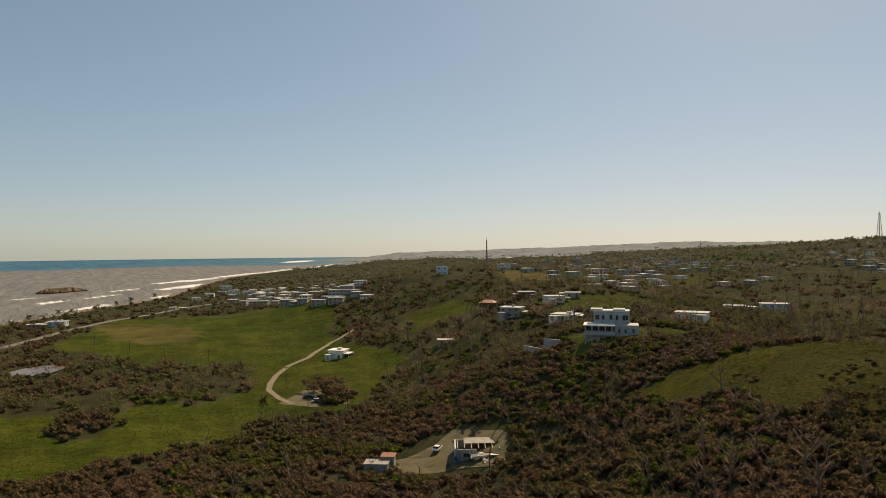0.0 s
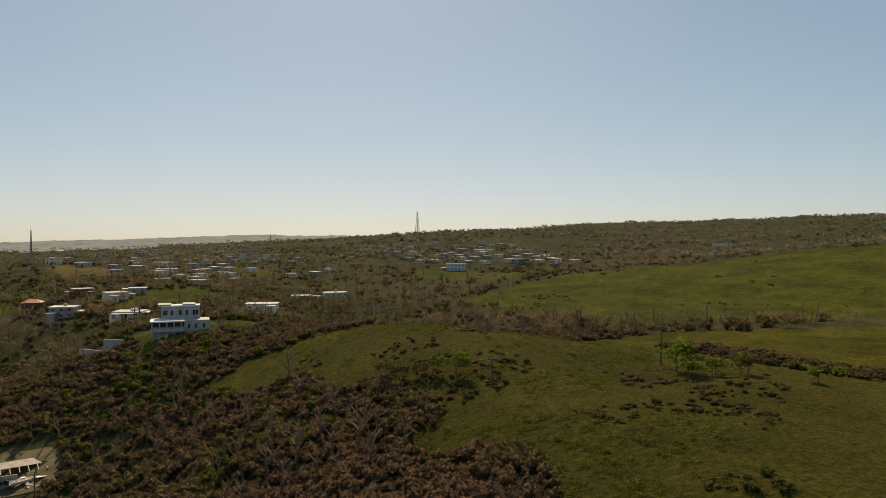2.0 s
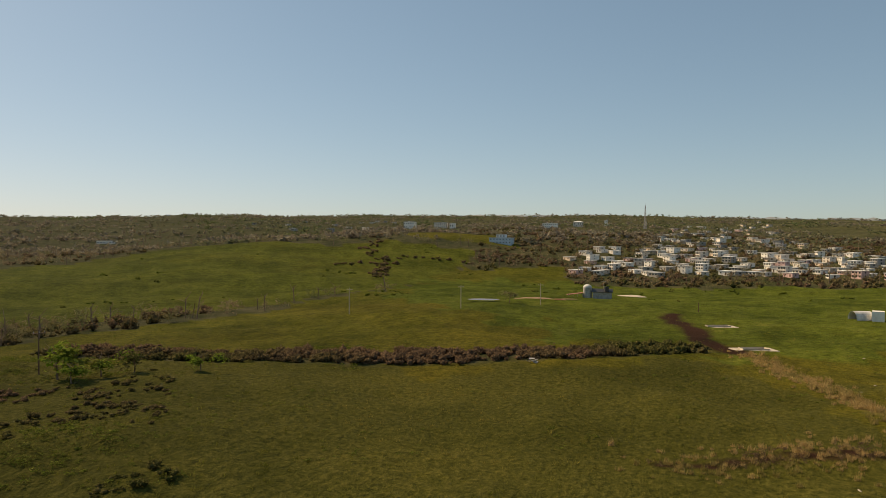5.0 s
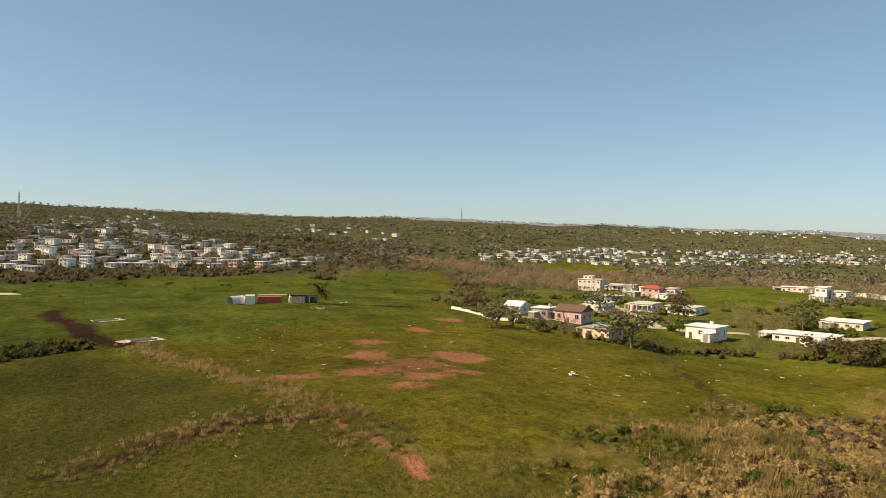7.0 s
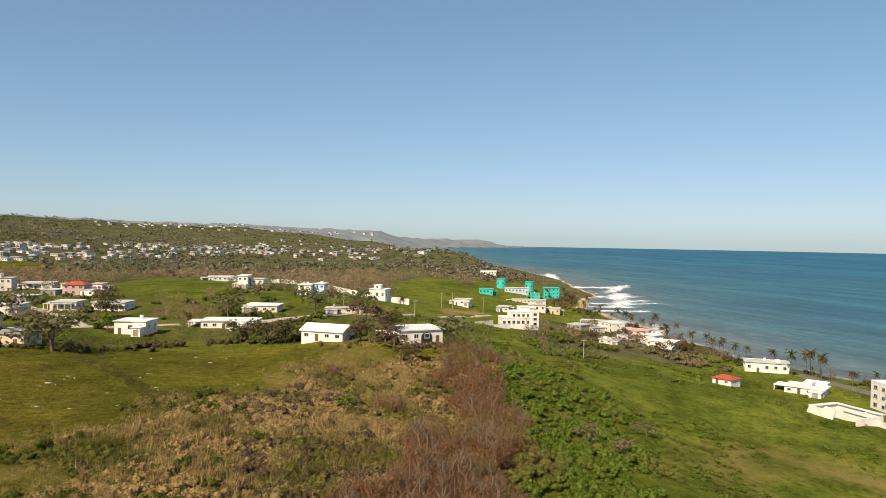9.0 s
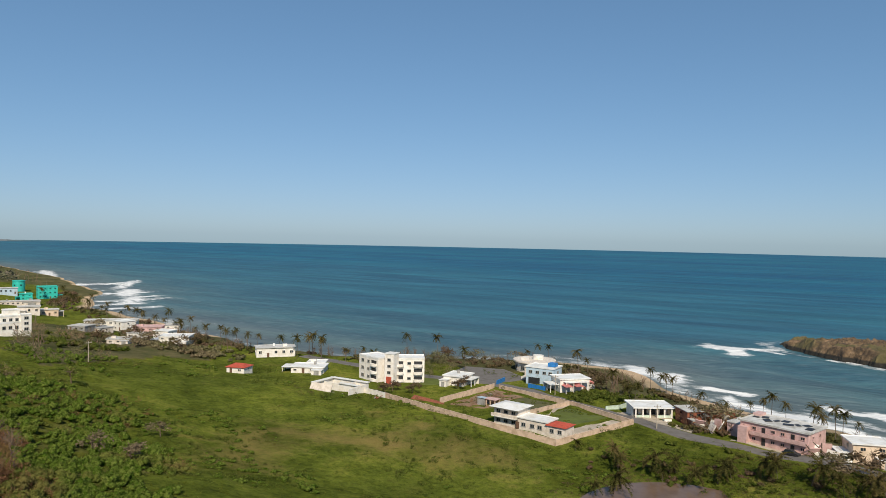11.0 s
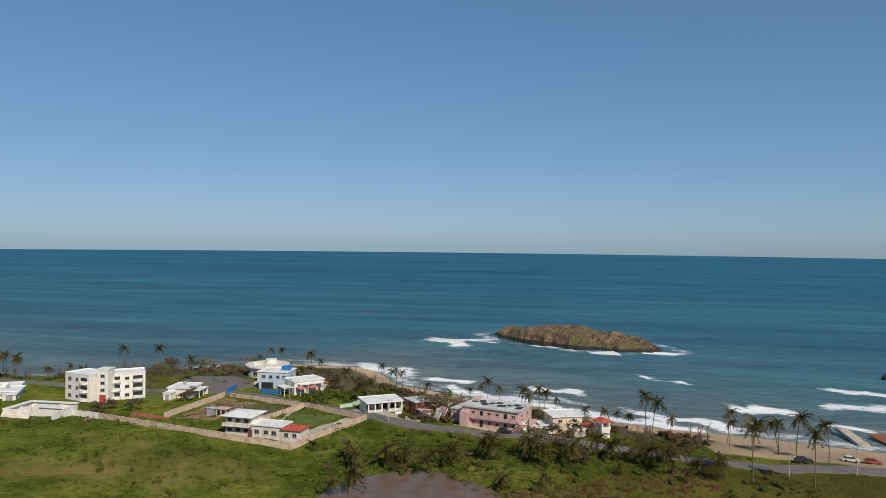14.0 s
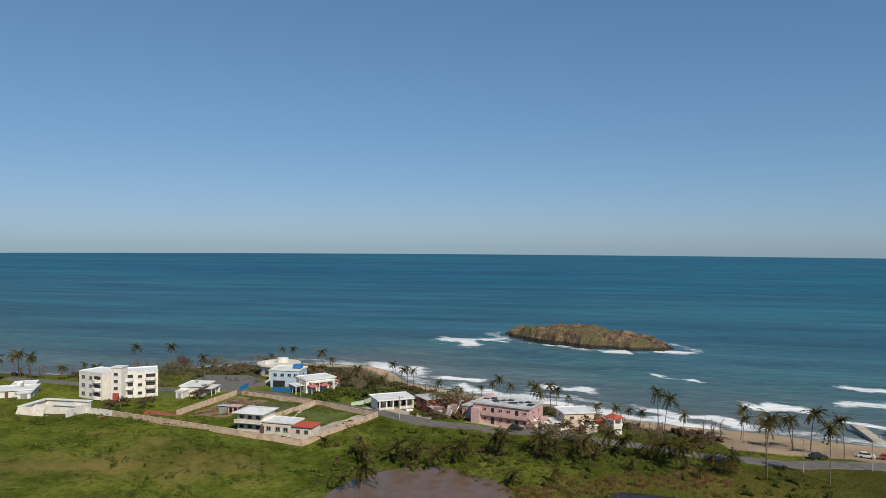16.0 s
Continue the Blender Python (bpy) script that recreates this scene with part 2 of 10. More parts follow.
deep = ramp(nt, drift.outputs[0], [(0.35, (0.005, 0.072, 0.150)), (0.65, (0.012, 0.125, 0.188))])
wc = mix(nt, sep.outputs[1], deep, (0.072, 0.142, 0.138))
wc = mix(nt, ramp(nt, streak.outputs[0], [(0.40, (0.34, 0.34, 0.34)), (0.54, (0, 0, 0))]), wc, (0.004, 0.050, 0.090))
wc = mix(nt, ramp(nt, streak.outputs[0], [(0.50, (0, 0, 0)), (0.68, (0.36, 0.36, 0.36))]), wc, (0.036, 0.165, 0.200))
wc = mix(nt, sep.outputs[2], wc, (0.155, 0.135, 0.110))
# light and dark wave faces put into the colour, from the bump's noises
ripple_shading = ramp(nt, maths(nt, "ADD", maths(nt, "MULTIPLY", chop.outputs[0], 0.5), maths(nt, "MULTIPLY", swell.outputs[0], 0.5)), [(0.38, (0.76, 0.78, 0.80)), (0.50, (1.08, 1.10, 1.08)), (0.62, (1.50, 1.46, 1.42))])
wc = mix(nt, 1.0, wc, ripple_shading, "MULTIPLY")
fk = maths(nt, "MULTIPLY", maths(nt, "SUBTRACT", maths(nt, "ADD", sep.outputs[0], maths(nt, "MULTIPLY", maths(nt, "SUBTRACT", lace.outputs[0], 0.5), 1.9)), 0.54), 3.2, True)
veil_f = maths(nt, "MULTIPLY", maths(nt, "MULTIPLY", maths(nt, "SUBTRACT", lace.outputs[0], 0.50), 5.0, True), maths(nt, "MULTIPLY", maths(nt, "SUBTRACT", sep.outputs[1], 0.45), 1.1, True))
wc = mix(nt, maths(nt, "MULTIPLY", veil_f, maths(nt, "SUBTRACT", 1.0, sep.outputs[2], True)), wc, (0.30, 0.35, 0.34))  # thin spent foam
wc = mix(nt, fk, wc, (0.80, 0.80, 0.78))
hgt = maths(nt, "ADD", maths(nt, "MULTIPLY", swell.outputs[0], 4.0), maths(nt, "MULTIPLY", chop.outputs[0], 0.5))
wave_bump = nt.nodes.new("ShaderNodeBump")
wave_bump.inputs["Strength"].default_value, wave_bump.inputs["Distance"].default_value = 1.0, 2.0
nt.links.new(hgt, wave_bump.inputs["Height"])
water, sheen, sea_mix = nt.nodes.new("ShaderNodeBsdfDiffuse"), nt.nodes.new("ShaderNodeBsdfGlossy"), nt.nodes.new("ShaderNodeMixShader")
sheen.inputs["Roughness"].default_value = 0.32
nt.links.new(wc, water.inputs["Color"])
for n in (water, sheen):
    nt.links.new(wave_bump.outputs[0], n.inputs["Normal"])
nt.links.new(maths(nt, "MULTIPLY", maths(nt, "SUBTRACT", 1.0, fk), 0.20), sea_mix.inputs[0])
nt.links.new(water.outputs[0], sea_mix.inputs[1])
nt.links.new(sheen.outputs[0], sea_mix.inputs[2])
nt.links.new(sea_mix.outputs[0], nt.nodes["Material Output"].inputs[0])
nt.nodes.remove(b)
M_POND, nt, b = nodes_of("muddy_pond_water")
pn = noise_node(nt, 0.3, 3.0)
nt.links.new(ramp(nt, pn.outputs[0], [(0.3, (0.135, 0.088, 0.058)), (0.7, (0.18, 0.12, 0.080))]), b.inputs["Base Color"])
b.inputs["Roughness"].default_value = 0.2
b.inputs["Specular IOR Level"].default_value = 0.2
M_MARSH, nt, b = nodes_of("dark_marsh_water")
pn = noise_node(nt, 0.5, 3.0)
nt.links.new(ramp(nt, pn.outputs[0], [(0.3, (0.018, 0.016, 0.014)), (0.7, (0.040, 0.030, 0.022))]), b.inputs["Base Color"])
b.inputs["Roughness"].default_value, b.inputs["Specular IOR Level"].default_value = 0.15, 0.3
M_ROCK, nt, b = nodes_of("islet_rock")
r1, r2, r3 = noise_node(nt, 0.16, 8.0, 0.75), noise_node(nt, 0.7, 6.0, 0.7), noise_node(nt, 0.05, 3.0)
rc = ramp(nt, r1.outputs[0], [(0.36, (0.030, 0.022, 0.016)), (0.50, (0.135, 0.088, 0.048)), (0.68, (0.33, 0.22, 0.125))])
rc = mix(nt, ramp(nt, r3.outputs[0], [(0.48, (0, 0, 0)), (0.58, (0.8, 0.8, 0.8))]), rc, (0.12, 0.105, 0.040))
rock_z = nt.nodes.new("ShaderNodeSeparateXYZ")
nt.links.new(nt.nodes.new("ShaderNodeNewGeometry").outputs["Position"], rock_z.inputs[0])
tide = maths(nt, "MULTIPLY", maths(nt, "SUBTRACT", maths(nt, "ADD", 1.7, maths(nt, "MULTIPLY", r2.outputs[0], 1.2)), rock_z.outputs[2]), 1.2, True)
rc = mix(nt, tide, rc, (0.030, 0.026, 0.020))  # weed and wet rock up to the reach of the waves
nt.links.new(rc, b.inputs["Base Color"])
b.inputs["Roughness"].default_value = 0.95
bump(nt, b, r2.outputs[0], 1.0, 1.2)

# distance haze put into the colour and a faint bluish glow
M_DISTANCE, nt, b = nodes_of("haze_tinted_distance")
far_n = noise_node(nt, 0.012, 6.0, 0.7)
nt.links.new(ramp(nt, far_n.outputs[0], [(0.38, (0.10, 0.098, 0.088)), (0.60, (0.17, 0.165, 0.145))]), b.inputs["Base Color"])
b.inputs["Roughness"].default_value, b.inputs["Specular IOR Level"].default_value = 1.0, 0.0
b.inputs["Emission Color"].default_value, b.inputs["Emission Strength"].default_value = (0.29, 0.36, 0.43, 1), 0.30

# ---- the land ----
# hills and hollows of the land: x, y, spread, rise
SLOPES_NEAR = [
    (174, -32, 142, 29.7), (-130, 100, 82, -3.6), (174, -32, 53, -3.6), (-115, -111, 48, -6.3), (60, 50, 38, 9.5),
    (-18, 184, 38, 4.7), (10, -85, 38, 6.6), (0, 100, 38, -5.1), (77, 152, 38, 15.1), (-80, 0, 38, -3.5),
    (0, 0, 38, 3.7), (70, -50, 38, 4.2), (141, 80, 38, 1.7), (-40, 60, 38, -2.7), (20, 150, 38, -13.6),
    (86, -123, 38, 0.5), (41, 123, 38, 8.7), (-59, -138, 38, -0.8), (-140, -30, 38, -1.4), (48, -132, 38, 3),
    (-60, -60, 38, 0.5),
]
SLOPES_MIDDLE = [
    (172, 246, 90, 7.8), (144, -352, 114, 17.2), (31, -197, 38, 8.8), (-76, 343, 63, -1.6), (93, 285, 54, 5.9),
    (-129, -249, 50, -2.2), (31, 329, 30, 6), (-18, 328, 25, -6), (118, 215, 28, 4), (53, 229, 42, 23.1), (124, -211, 44, -2), (-45, -200, 38, -1.9), (0, 250, 45, -9.8),
    (52, -295, 54, 4.5), (-100, -330, 62, -5.9), (258, -43, 47, -2), (109, 214, 43, -9.5), (120, 148, 38, 4.4),
    (-20, -260, 47, 2.7), (175, -142, 41, 1.2), (10, 197, 38, -9.3), (-90, 200, 39, -2.7), (-185, -114, 39, 3.2),
    (-110, 250, 49, 1.9),
]
HILLS_INLAND = [
    (849, -30, 255, 36.9), (65, 556, 101, 20), (1090, -708, 390, 31.2), (1178, 549, 390, 24.5), (469, 883, 300, 26.7),
    (525, 291, 180, 17.6), (346, -200, 72, 9.7), (69, 394, 72, 19.5), (172, -883, 270, 9.8), (491, -344, 108, 9.8),
    (-70, 423, 77, -8.9), (-43, 649, 55, 7), (-95, 545, 40, -6), (-43, 649, 117, 16.6), (-200, 900, 277, -12.2), (232, -498, 99, 9.6), (557, 59, 101, -7.8),
    (388, 41, 70, 4.3), (727, 185, 135, 8.3), (327, 351, 86, 5.8), (794, 1092, 243, 12.1), (194, 776, 144, 10.9),
    (167, 1188, 216, 10.4),
]
RIDGES_FAR = [
    (2581, -317, 780, 104.3), (1259, 1554, 600, 42.1), (1525, -2348, 840, 77.7), (2317, 1180, 780, 84.2), (503, 3767, 1140, 37.4),
    (2212, -1549, 486, 43.7), (590, -3348, 612, 35.4), (363, 1455, 270, 10.9), (1494, -131, 270, 11.8), (992, -1125, 270, 22.8),
    (3447, 2893, 1350, 48.4), (320, -2278, 414, -16.3), (3447, -2893, 1350, 32.8), (1196, 3183, 612, 35.2), (4500, 0, 1350, 45.7),
    (1414, -1414, 360, -6.7), (1379, 243, 252, 12.4), (1504, -547, 288, 10.2), (900, -1559, 324, -7.4), (183, -1489, 270, 3.2),
    (1573, -4323, 1380, 26.7), (470, -4475, 230, 8), (781, -4431, 330, 4), (1088, -4366, 380, 12), (235, -4540, 130, 22),
    (158, -1290, 110, 13), (240, -1330, 120, 7),
]
# the shore: y, x
SHORE = [(-5000, 0), (-4480, 40), (-4380, 170), (-4250, 330), (-3900, 480), (-3000, 400), (-2000, 240), (-1700, 150), (-1500, 60), (-1400, 22), (-1066, -48), (-795, -74), (-632, -51), (-504, -88), (-392, -112), (-341, -138), (-300, -196), (-272, -240), (-243, -250), (-199, -236), (-107, -230), (-20, -249), (300, -310), (590, -374), (907, -362), (1098, -403), (1521, -472), (1954, -449), (3019, -351), (3600, -560), (5000, -500)]
SHORE_Y, SHORE_X = (np.array(v, float) for v in zip(*SHORE))
HILLS = np.array(SLOPES_NEAR + SLOPES_MIDDLE + HILLS_INLAND + RIDGES_FAR)


def wave(x, y, s, k=0):
    """A cheap smooth noise over the plan, about -1 to 1, with features s metres across."""
    a, b = x / s, y / s
    return (np.sin(1.7 * a + 0.9 * b + k) + np.sin(-1.1 * a + 1.9 * b + 2.1 * k + 1) + np.sin(2.9 * a + 1.3 * b + 3 * k)
            * np.sin(-1.9 * b + 2.3 * a + k)) / 2.4


def inland(x, y):
    """Metres behind the waterline."""
    return x - np.interp(y, SHORE_Y, SHORE_X) + 5 * wave(x, y, 28)


# still waters: x, y, half widths, level
POOLS = [(-122, -101, 19, 17, 3.1), (-151, -55, 6, 11, 3.4), (-200, 343, 9, 14, 3.2), (296, 27, 3.5, 5.5, 36.0)]


def height(x, y):
    x, y = np.atleast_1d(np.asarray(x, float)), np.atleast_1d(np.asarray(y, float))
    d = inland(x, y)
    rise = np.zeros_like(x)
    for hx, hy, r, h in HILLS:
        rise += h * np.exp(-((x - hx) ** 2 + (y - hy) ** 2) / (2 * r * r))
    far = np.clip((np.hypot(x, y) - 120) / 900, 0, 1)
    rough = 0.9 * wave(x, y, 33, 6) + 0.35 * wave(x, y, 9) + 0.25 * wave(x, y, 4, 2) + far * (3.0 * wave(x, y, 70, 1) + 5.0 * far * wave(x, y, 210, 4)) - 7.0 * far
    z = np.clip(d * 0.14, -6, 4.0) + rise * np.clip((d - 20) / (90 + 160 * np.clip((np.hypot(x, y) - 1700) / 1200, 0, 1)), 0, 1) + rough * np.clip(d / 40, 0, 1)
    z = np.maximum(z, np.clip(d * 0.1, -6, 2.4))
    for px, py, rx, ry, pz in POOLS:
        k = np.clip(2.0 - ((x - px) / rx) ** 2 - ((y - py) / ry) ** 2 - 0.3 * wave(x, y, 6), 0, 1)
        z = z * (1 - k) + (pz - 0.6) * k
    return z


def level(x, y):
    return float(height(x, y)[0])


def within(x, y, outline, fray=5.0):
    """Which of the places lie inside an outline whose edge is frayed."""
    px, py = x + fray * wave(x, y, 11, 5), y + fray * wave(x, y, 13, 7)
    hit = np.zeros(x.shape, bool)
    for (x0, y0), (x1, y1) in zip(outline, outline[1:] + outline[:1]):
        if y0 != y1:
            hit ^= ((py < y0) != (py < y1)) & (px < x0 + (py - y0) * (x1 - x0) / (y1 - y0))
    return hit


def near_line(x, y, line, width):
    """1 on the line, falling to 0 at the width."""
    best = np.full(x.shape, 1e9)
    for (x0, y0), (x1, y1) in zip(line, line[1:]):
        dx, dy = x1 - x0, y1 - y0
        k = np.clip(((x - x0) * dx + (y - y0) * dy) / (dx * dx + dy * dy), 0, 1)
        best = np.minimum(best, np.hypot(x - x0 - k * dx, y - y0 - k * dy))
    return np.clip(1 - best / width, 0, 1)


PLAIN_FIELD = [(-251, 460), (-279, 590), (-183, 640), (-90, 600), (-72, 450), (-46, 400), (-20, 353), (-31, 285), (-30, 252), (-61, 239), (-61, 217),
               (-87, 200), (-114, 170), (-200, 140), (-260, 260), (-230, 374)]
WET_BRUSH = [(-290, 433), (-196, 400), (-157, 360), (-103, 360), (-80, 288), (-96, 259), (-117, 261), (-107, 231), (-126, 220), (-134, 242), (-220, 235)]
UPLAND_FIELD = [(49, 180), (64, 173), (90, 165), (150, 160), (202, 154), (246, 130), (320, 110), (420, 90), (555, 73), (592, -14), (485, -16), (493, -168), (470, -247),
                (519, -309), (480, -380), (373, -323), (250, -190), (182, -177), (144, -172), (107, -215), (63, -198), (43, -181), (45, -148), (54, -106),
                (56, -89), (54, -60), (40, 0), (49, 59), (61, 85), (61, 123)]
HILL_MEADOW = [(230, 330), (321, 368), (404, 388), (580, 347), (652, 311), (635, 198), (680, 150), (640, 60), (555, 73), (420, 90), (320, 120), (250, 160), (215, 230)]
WEST_SLOPE = [(-8, -259), (-60, -330), (-91, -350), (-97, -278), (-117, -235), (-134, -152), (-150, -120), (-128, -125), (-105, -120), (-90, -100), (-40, -80), (-22, -110),
              (-25, -200), (0, -230), (100, -420), (40, -420)]
HILLTOP_LAWNS = [[(45, 520), (85, 500), (92, 590), (50, 610)], [(90, 270), (115, 262), (120, 300), (90, 310)], [(150, 560), (220, 560), (215, 640), (150, 640)],
                 [(300, -330), (330, -420), (270, -480), (180, -430), (200, -330)], [(60, -330), (110, -300), (140, -380), (90, -420)],
                 [(700, 140), (760, 160), (780, 60), (690, 20)], [(520, -560), (640, -600), (600, -760), (480, -700)],
                 [(60, -560), (95, -480), (60, -420), (10, -430), (5, -520)]]
GREENS_EAST = [[(40, 225), (80, 222), (85, 245), (45, 252)], [(55, 317), (47, 333), (102, 337), (116, 346), (102, 390), (60, 370)], [(-20, 400), (20, 420), (10, 480), (-25, 470)]]
GREENS_WEST = [[(194, -315), (304, -507), (312, -581), (252, -586), (166, -382), (160, -325)], [(131, -318), (143, -348), (112, -379), (97, -336)],
               [(131, -660), (111, -796), (39, -669), (-4, -551), (0, -299), (25, -283), (45, -325), (84, -444)],
               [(60, -420), (40, -600), (60, -760), (0, -860), (-40, -800), (-60, -650), (-70, -480)],
               [(170, -200), (190, -190), (205, -215), (180, -228)], [(120, -215), (145, -205), (150, -216), (128, -232)]]
GREENS_WEST += [[(336, 564), (393, 579), (391, 453), (324, 386), (323, 499)]]
SHRUB_SLOPE = [(4, -60), (-2, -130), (4, -200), (-10, -262), (-40, -290), (-60, -160), (-50, -90), (-20, -60)]
GARDENS = [(120, -180), (250, -185), (390, -330), (330, -420), (100, -430), (10, -270), (30, -195)]
BRIGHT_UPLAND = [(327, 77), (467, 91), (513, -15), (560, -150), (480, -380), (250, -190), (180, -150), (170, -60), (177, -5), (224, 15)]
NEAR_SLOPE = [(62, -30), (62, -110), (52, -190), (14, -205), (12, -60), (30, -20)]
RUSSET_LINE = [(14, -66), (10, -85), (7, -125), (11, -165), (16, -205)]
COAST_GREEN = [(-60, -420), (-130, -335), (-165, -290), (-195, -240), (-200, -120), (-222, -40), (-225, 60), (-150, 60), (-120, -20), (-100, -80), (-90, -130), (-110, -240)]
ROUGH_PASTURE = [(50, 165), (100, 150), (140, 100), (138, 20), (150, -10), (165, -40), (120, -47), (88, -46), (60, -44), (50, -100), (20, -100), (20, 100)]
TALL_DRY_GRASS = [(55, -80), (54, -106), (48, -150), (30, -184), (8, -190), (2, -92), (20, -60), (49, -55)]
HEDGE = [(150, 112), (145, 80), (145, 54), (146, 29), (153, 15), (160, -10), (174, -32)]
DITCH = [(83, -13), (84, -18), (88, -28), (89, -42), (85, -52)]
FENCE_STRIP = [(170, -46), (125, -50), (106, -50), (85, -50), (66, -47)]


def cover(x, y):
    """Shares of brush, dry grass, red earth, sand, dark mud and rough pasture."""
    d = inland(x, y)
    open_land = within(x, y, PLAIN_FIELD) | within(x, y, UPLAND_FIELD, 7) | within(x, y, HILL_MEADOW) | within(x, y, WEST_SLOPE)
    open_land |= within(x, y, COAST_GREEN) | within(x, y, NEAR_SLOPE)
    for q in HILLTOP_LAWNS + GREENS_EAST + GREENS_WEST:
        open_land |= within(x, y, q)
    brush = np.where(open_land, 0.0, 1.0)
    brush = np.where(~open_land & within(x, y, GARDENS, 9), 0.40, brush)
    brush = np.where(~open_land & within(x, y, SHRUB_SLOPE, 4), 0.38, brush)
    brush = np.where(within(x, y, WET_BRUSH), 0.9, brush)
    dry = np.where(within(x, y, TALL_DRY_GRASS), 1.0, 0.0)
    dry = np.maximum(dry, 0.4 * within(x, y, NEAR_SLOPE))
    dry = np.maximum(dry, 0.55 * near_line(x, y, [(-110, -150), (-60, -190), (-40, -150)], 25))
    dry = np.maximum(dry, 0.20 * within(x, y, COAST_GREEN))
    dry = np.maximum(dry, 0.75 * within(x, y, HILLTOP_LAWNS[0]))
    dry = np.maximum(dry, 0.8 * within(x, y, [(49, -427), (27, -431), (26, -394), (45, -376)], 3))
    dry = np.maximum(dry, 0.7 * near_line(x, y, FENCE_STRIP, 5))
    for cx, cy, rx, ry in ((-100, -204, 8, 6), (-105, -182, 9, 7), (-110, -168, 6, 5), (-93, -178, 9, 6)):
        dry = np.maximum(dry, 0.62 * np.exp(-((x - cx) / rx) ** 2 - ((y - cy) / ry) ** 2))
    brush = np.maximum(brush, near_line(x, y, HEDGE, 12))
    brush = np.where(dry > 0.5, 0.15, brush)
    mud_line = near_line(x, y, DITCH, 3)
    red = np.zeros(x.shape)
    for cx, cy, r in ((118, -60, 7), (114, -74, 9), (118, -88, 11), (121, -103, 9), (147, -96, 8), (182, -148, 9), (95, -70, 6), (160, -120, 7), (132, -84, 8), (105, -90, 7), (104, -80, 7)):
        red = np.maximum(red, 0.72 * np.exp(-(((x - cx) / r) ** 2 + ((y - cy) / (1.2 * r)) ** 2)))
    red = np.maximum(red, 0.62 * near_line(x, y, [(92, -52), (79, -48), (60, -46)], 5))
    sand = np.clip(1.15 - d / np.where(y < -720, 6.0, np.where(y < -120, 13.0, 20.0)), 0, 1) * (d > -30)
    sand = np.maximum(sand * (~((y > -420) & (y < -330))), 0.9 * within(x, y, [(-262, -75), (-212, -62), (-208, -40), (-218, 0), (-228, 40), (-258, 40)], 3))
    mud = np.clip(0.95 * near_line(x, y, [(262, -45), (238, -41), (213, -43), (190, -40), (172, -43)], 7) + 0.22 * wave(x, y, 6, 4) * (near_line(x, y, [(262, -43), (172, -43)], 10) > 0), 0, 1)
    mud = np.maximum(mud, 0.85 * mud_line)
    mud = np.maximum(mud, near_line(x, y, [(226, -150), (216, -160)], 7))
    # dark line before the barn: a shadow and hedge line in mud colour
    mud = np.maximum(mud, 0.7 * near_line(x, y, [(222, -122), (216, -142)], 3.5))
    coarse = 0.95 * within(x, y, ROUGH_PASTURE, 14)
    dry = np.maximum(dry, 0.56 * within(x, y, [(-278, 553), (-242, 573), (-171, 507), (-158, 447), (-207, 442)], 6))
    coarse = np.maximum(coarse, 0.8 * within(x, y, [(-112, -92), (-150, -76), (-185, -62), (-205, -30), (-218, 30), (-150, 30), (-110, -40)], 6))
    dry = np.maximum(dry, 0.66 * near_line(x, y, [(-136, -84), (-158, -66), (-172, -52)], 11))
    dry = np.maximum(dry, 0.42 * within(x, y, [(-112, -92), (-150, -76), (-185, -62), (-205, -30), (-218, 30), (-150, 30), (-110, -40)], 6))
    fresh = 0.75 * within(x, y, WEST_SLOPE)
    fresh = np.maximum(fresh, 0.72 * within(x, y, COAST_GREEN))
    fresh = np.maximum(fresh, 0.85 * within(x, y, PLAIN_FIELD))
    fresh = np.maximum(fresh, 0.75 * within(x, y, BRIGHT_UPLAND, 20))
    fresh = np.maximum(fresh, 0.55 * (within(x, y, GARDENS, 9) | within(x, y, SHRUB_SLOPE, 4)))
    fresh = np.maximum(fresh, 0.5 * within(x, y, HILL_MEADOW))
    for q in GREENS_EAST + GREENS_WEST:
        fresh = np.maximum(fresh, 0.7 * within(x, y, q))
    return brush, dry, red, sand, mud, coarse, fresh


def sheet(name, heights, share_names, mats, r0, r1, rings, spokes, keep=None):
    """A round sheet of ground or water out to the horizon, finer towards its middle."""
    r = np.concatenate(([0.0], np.geomspace(r0, r1, rings)))
    a = np.linspace(0, 2 * np.pi, spokes, endpoint=False)
    x, y = (np.outer(r, np.sin(a)).ravel(), np.outer(r, np.cos(a)).ravel())
    z = heights(x, y)
    i, j = np.meshgrid(np.arange(rings), np.arange(spokes), indexing="ij")
    k = (j + 1) % spokes
    faces = np.stack([i * spokes + j, i * spokes + k, (i + 1) * spokes + k, (i + 1) * spokes + j], -1).reshape(-1, 4)[:, ::-1]
    if r0 > 1000:  # a ring that is open in its middle
        faces = faces[spokes:]
    if keep is not None:
        faces = faces[keep(x, y)[faces].any(axis=1)]
    me = bpy.data.meshes.new(name)
    me.vertices.add(len(x))
    me.vertices.foreach_set("co", np.stack([x, y, z], 1).ravel())
    me.loops.add(faces.size)
    me.loops.foreach_set("vertex_index", faces.ravel())
    me.polygons.add(len(faces))
    me.polygons.foreach_set("loop_start", np.arange(0, faces.size, 4))
    me.polygons.foreach_set("use_smooth", np.ones(len(faces), bool))
    me.update()
    for label, rgb in share_names(x, y).items():
        at = me.color_attributes.new(label, "FLOAT_COLOR", "POINT")
        at.data.foreach_set("color", np.concatenate([np.stack(rgb, 1), np.ones((len(x), 1))], 1).ravel())
    me.materials.append(mats)
    return new(name, me)


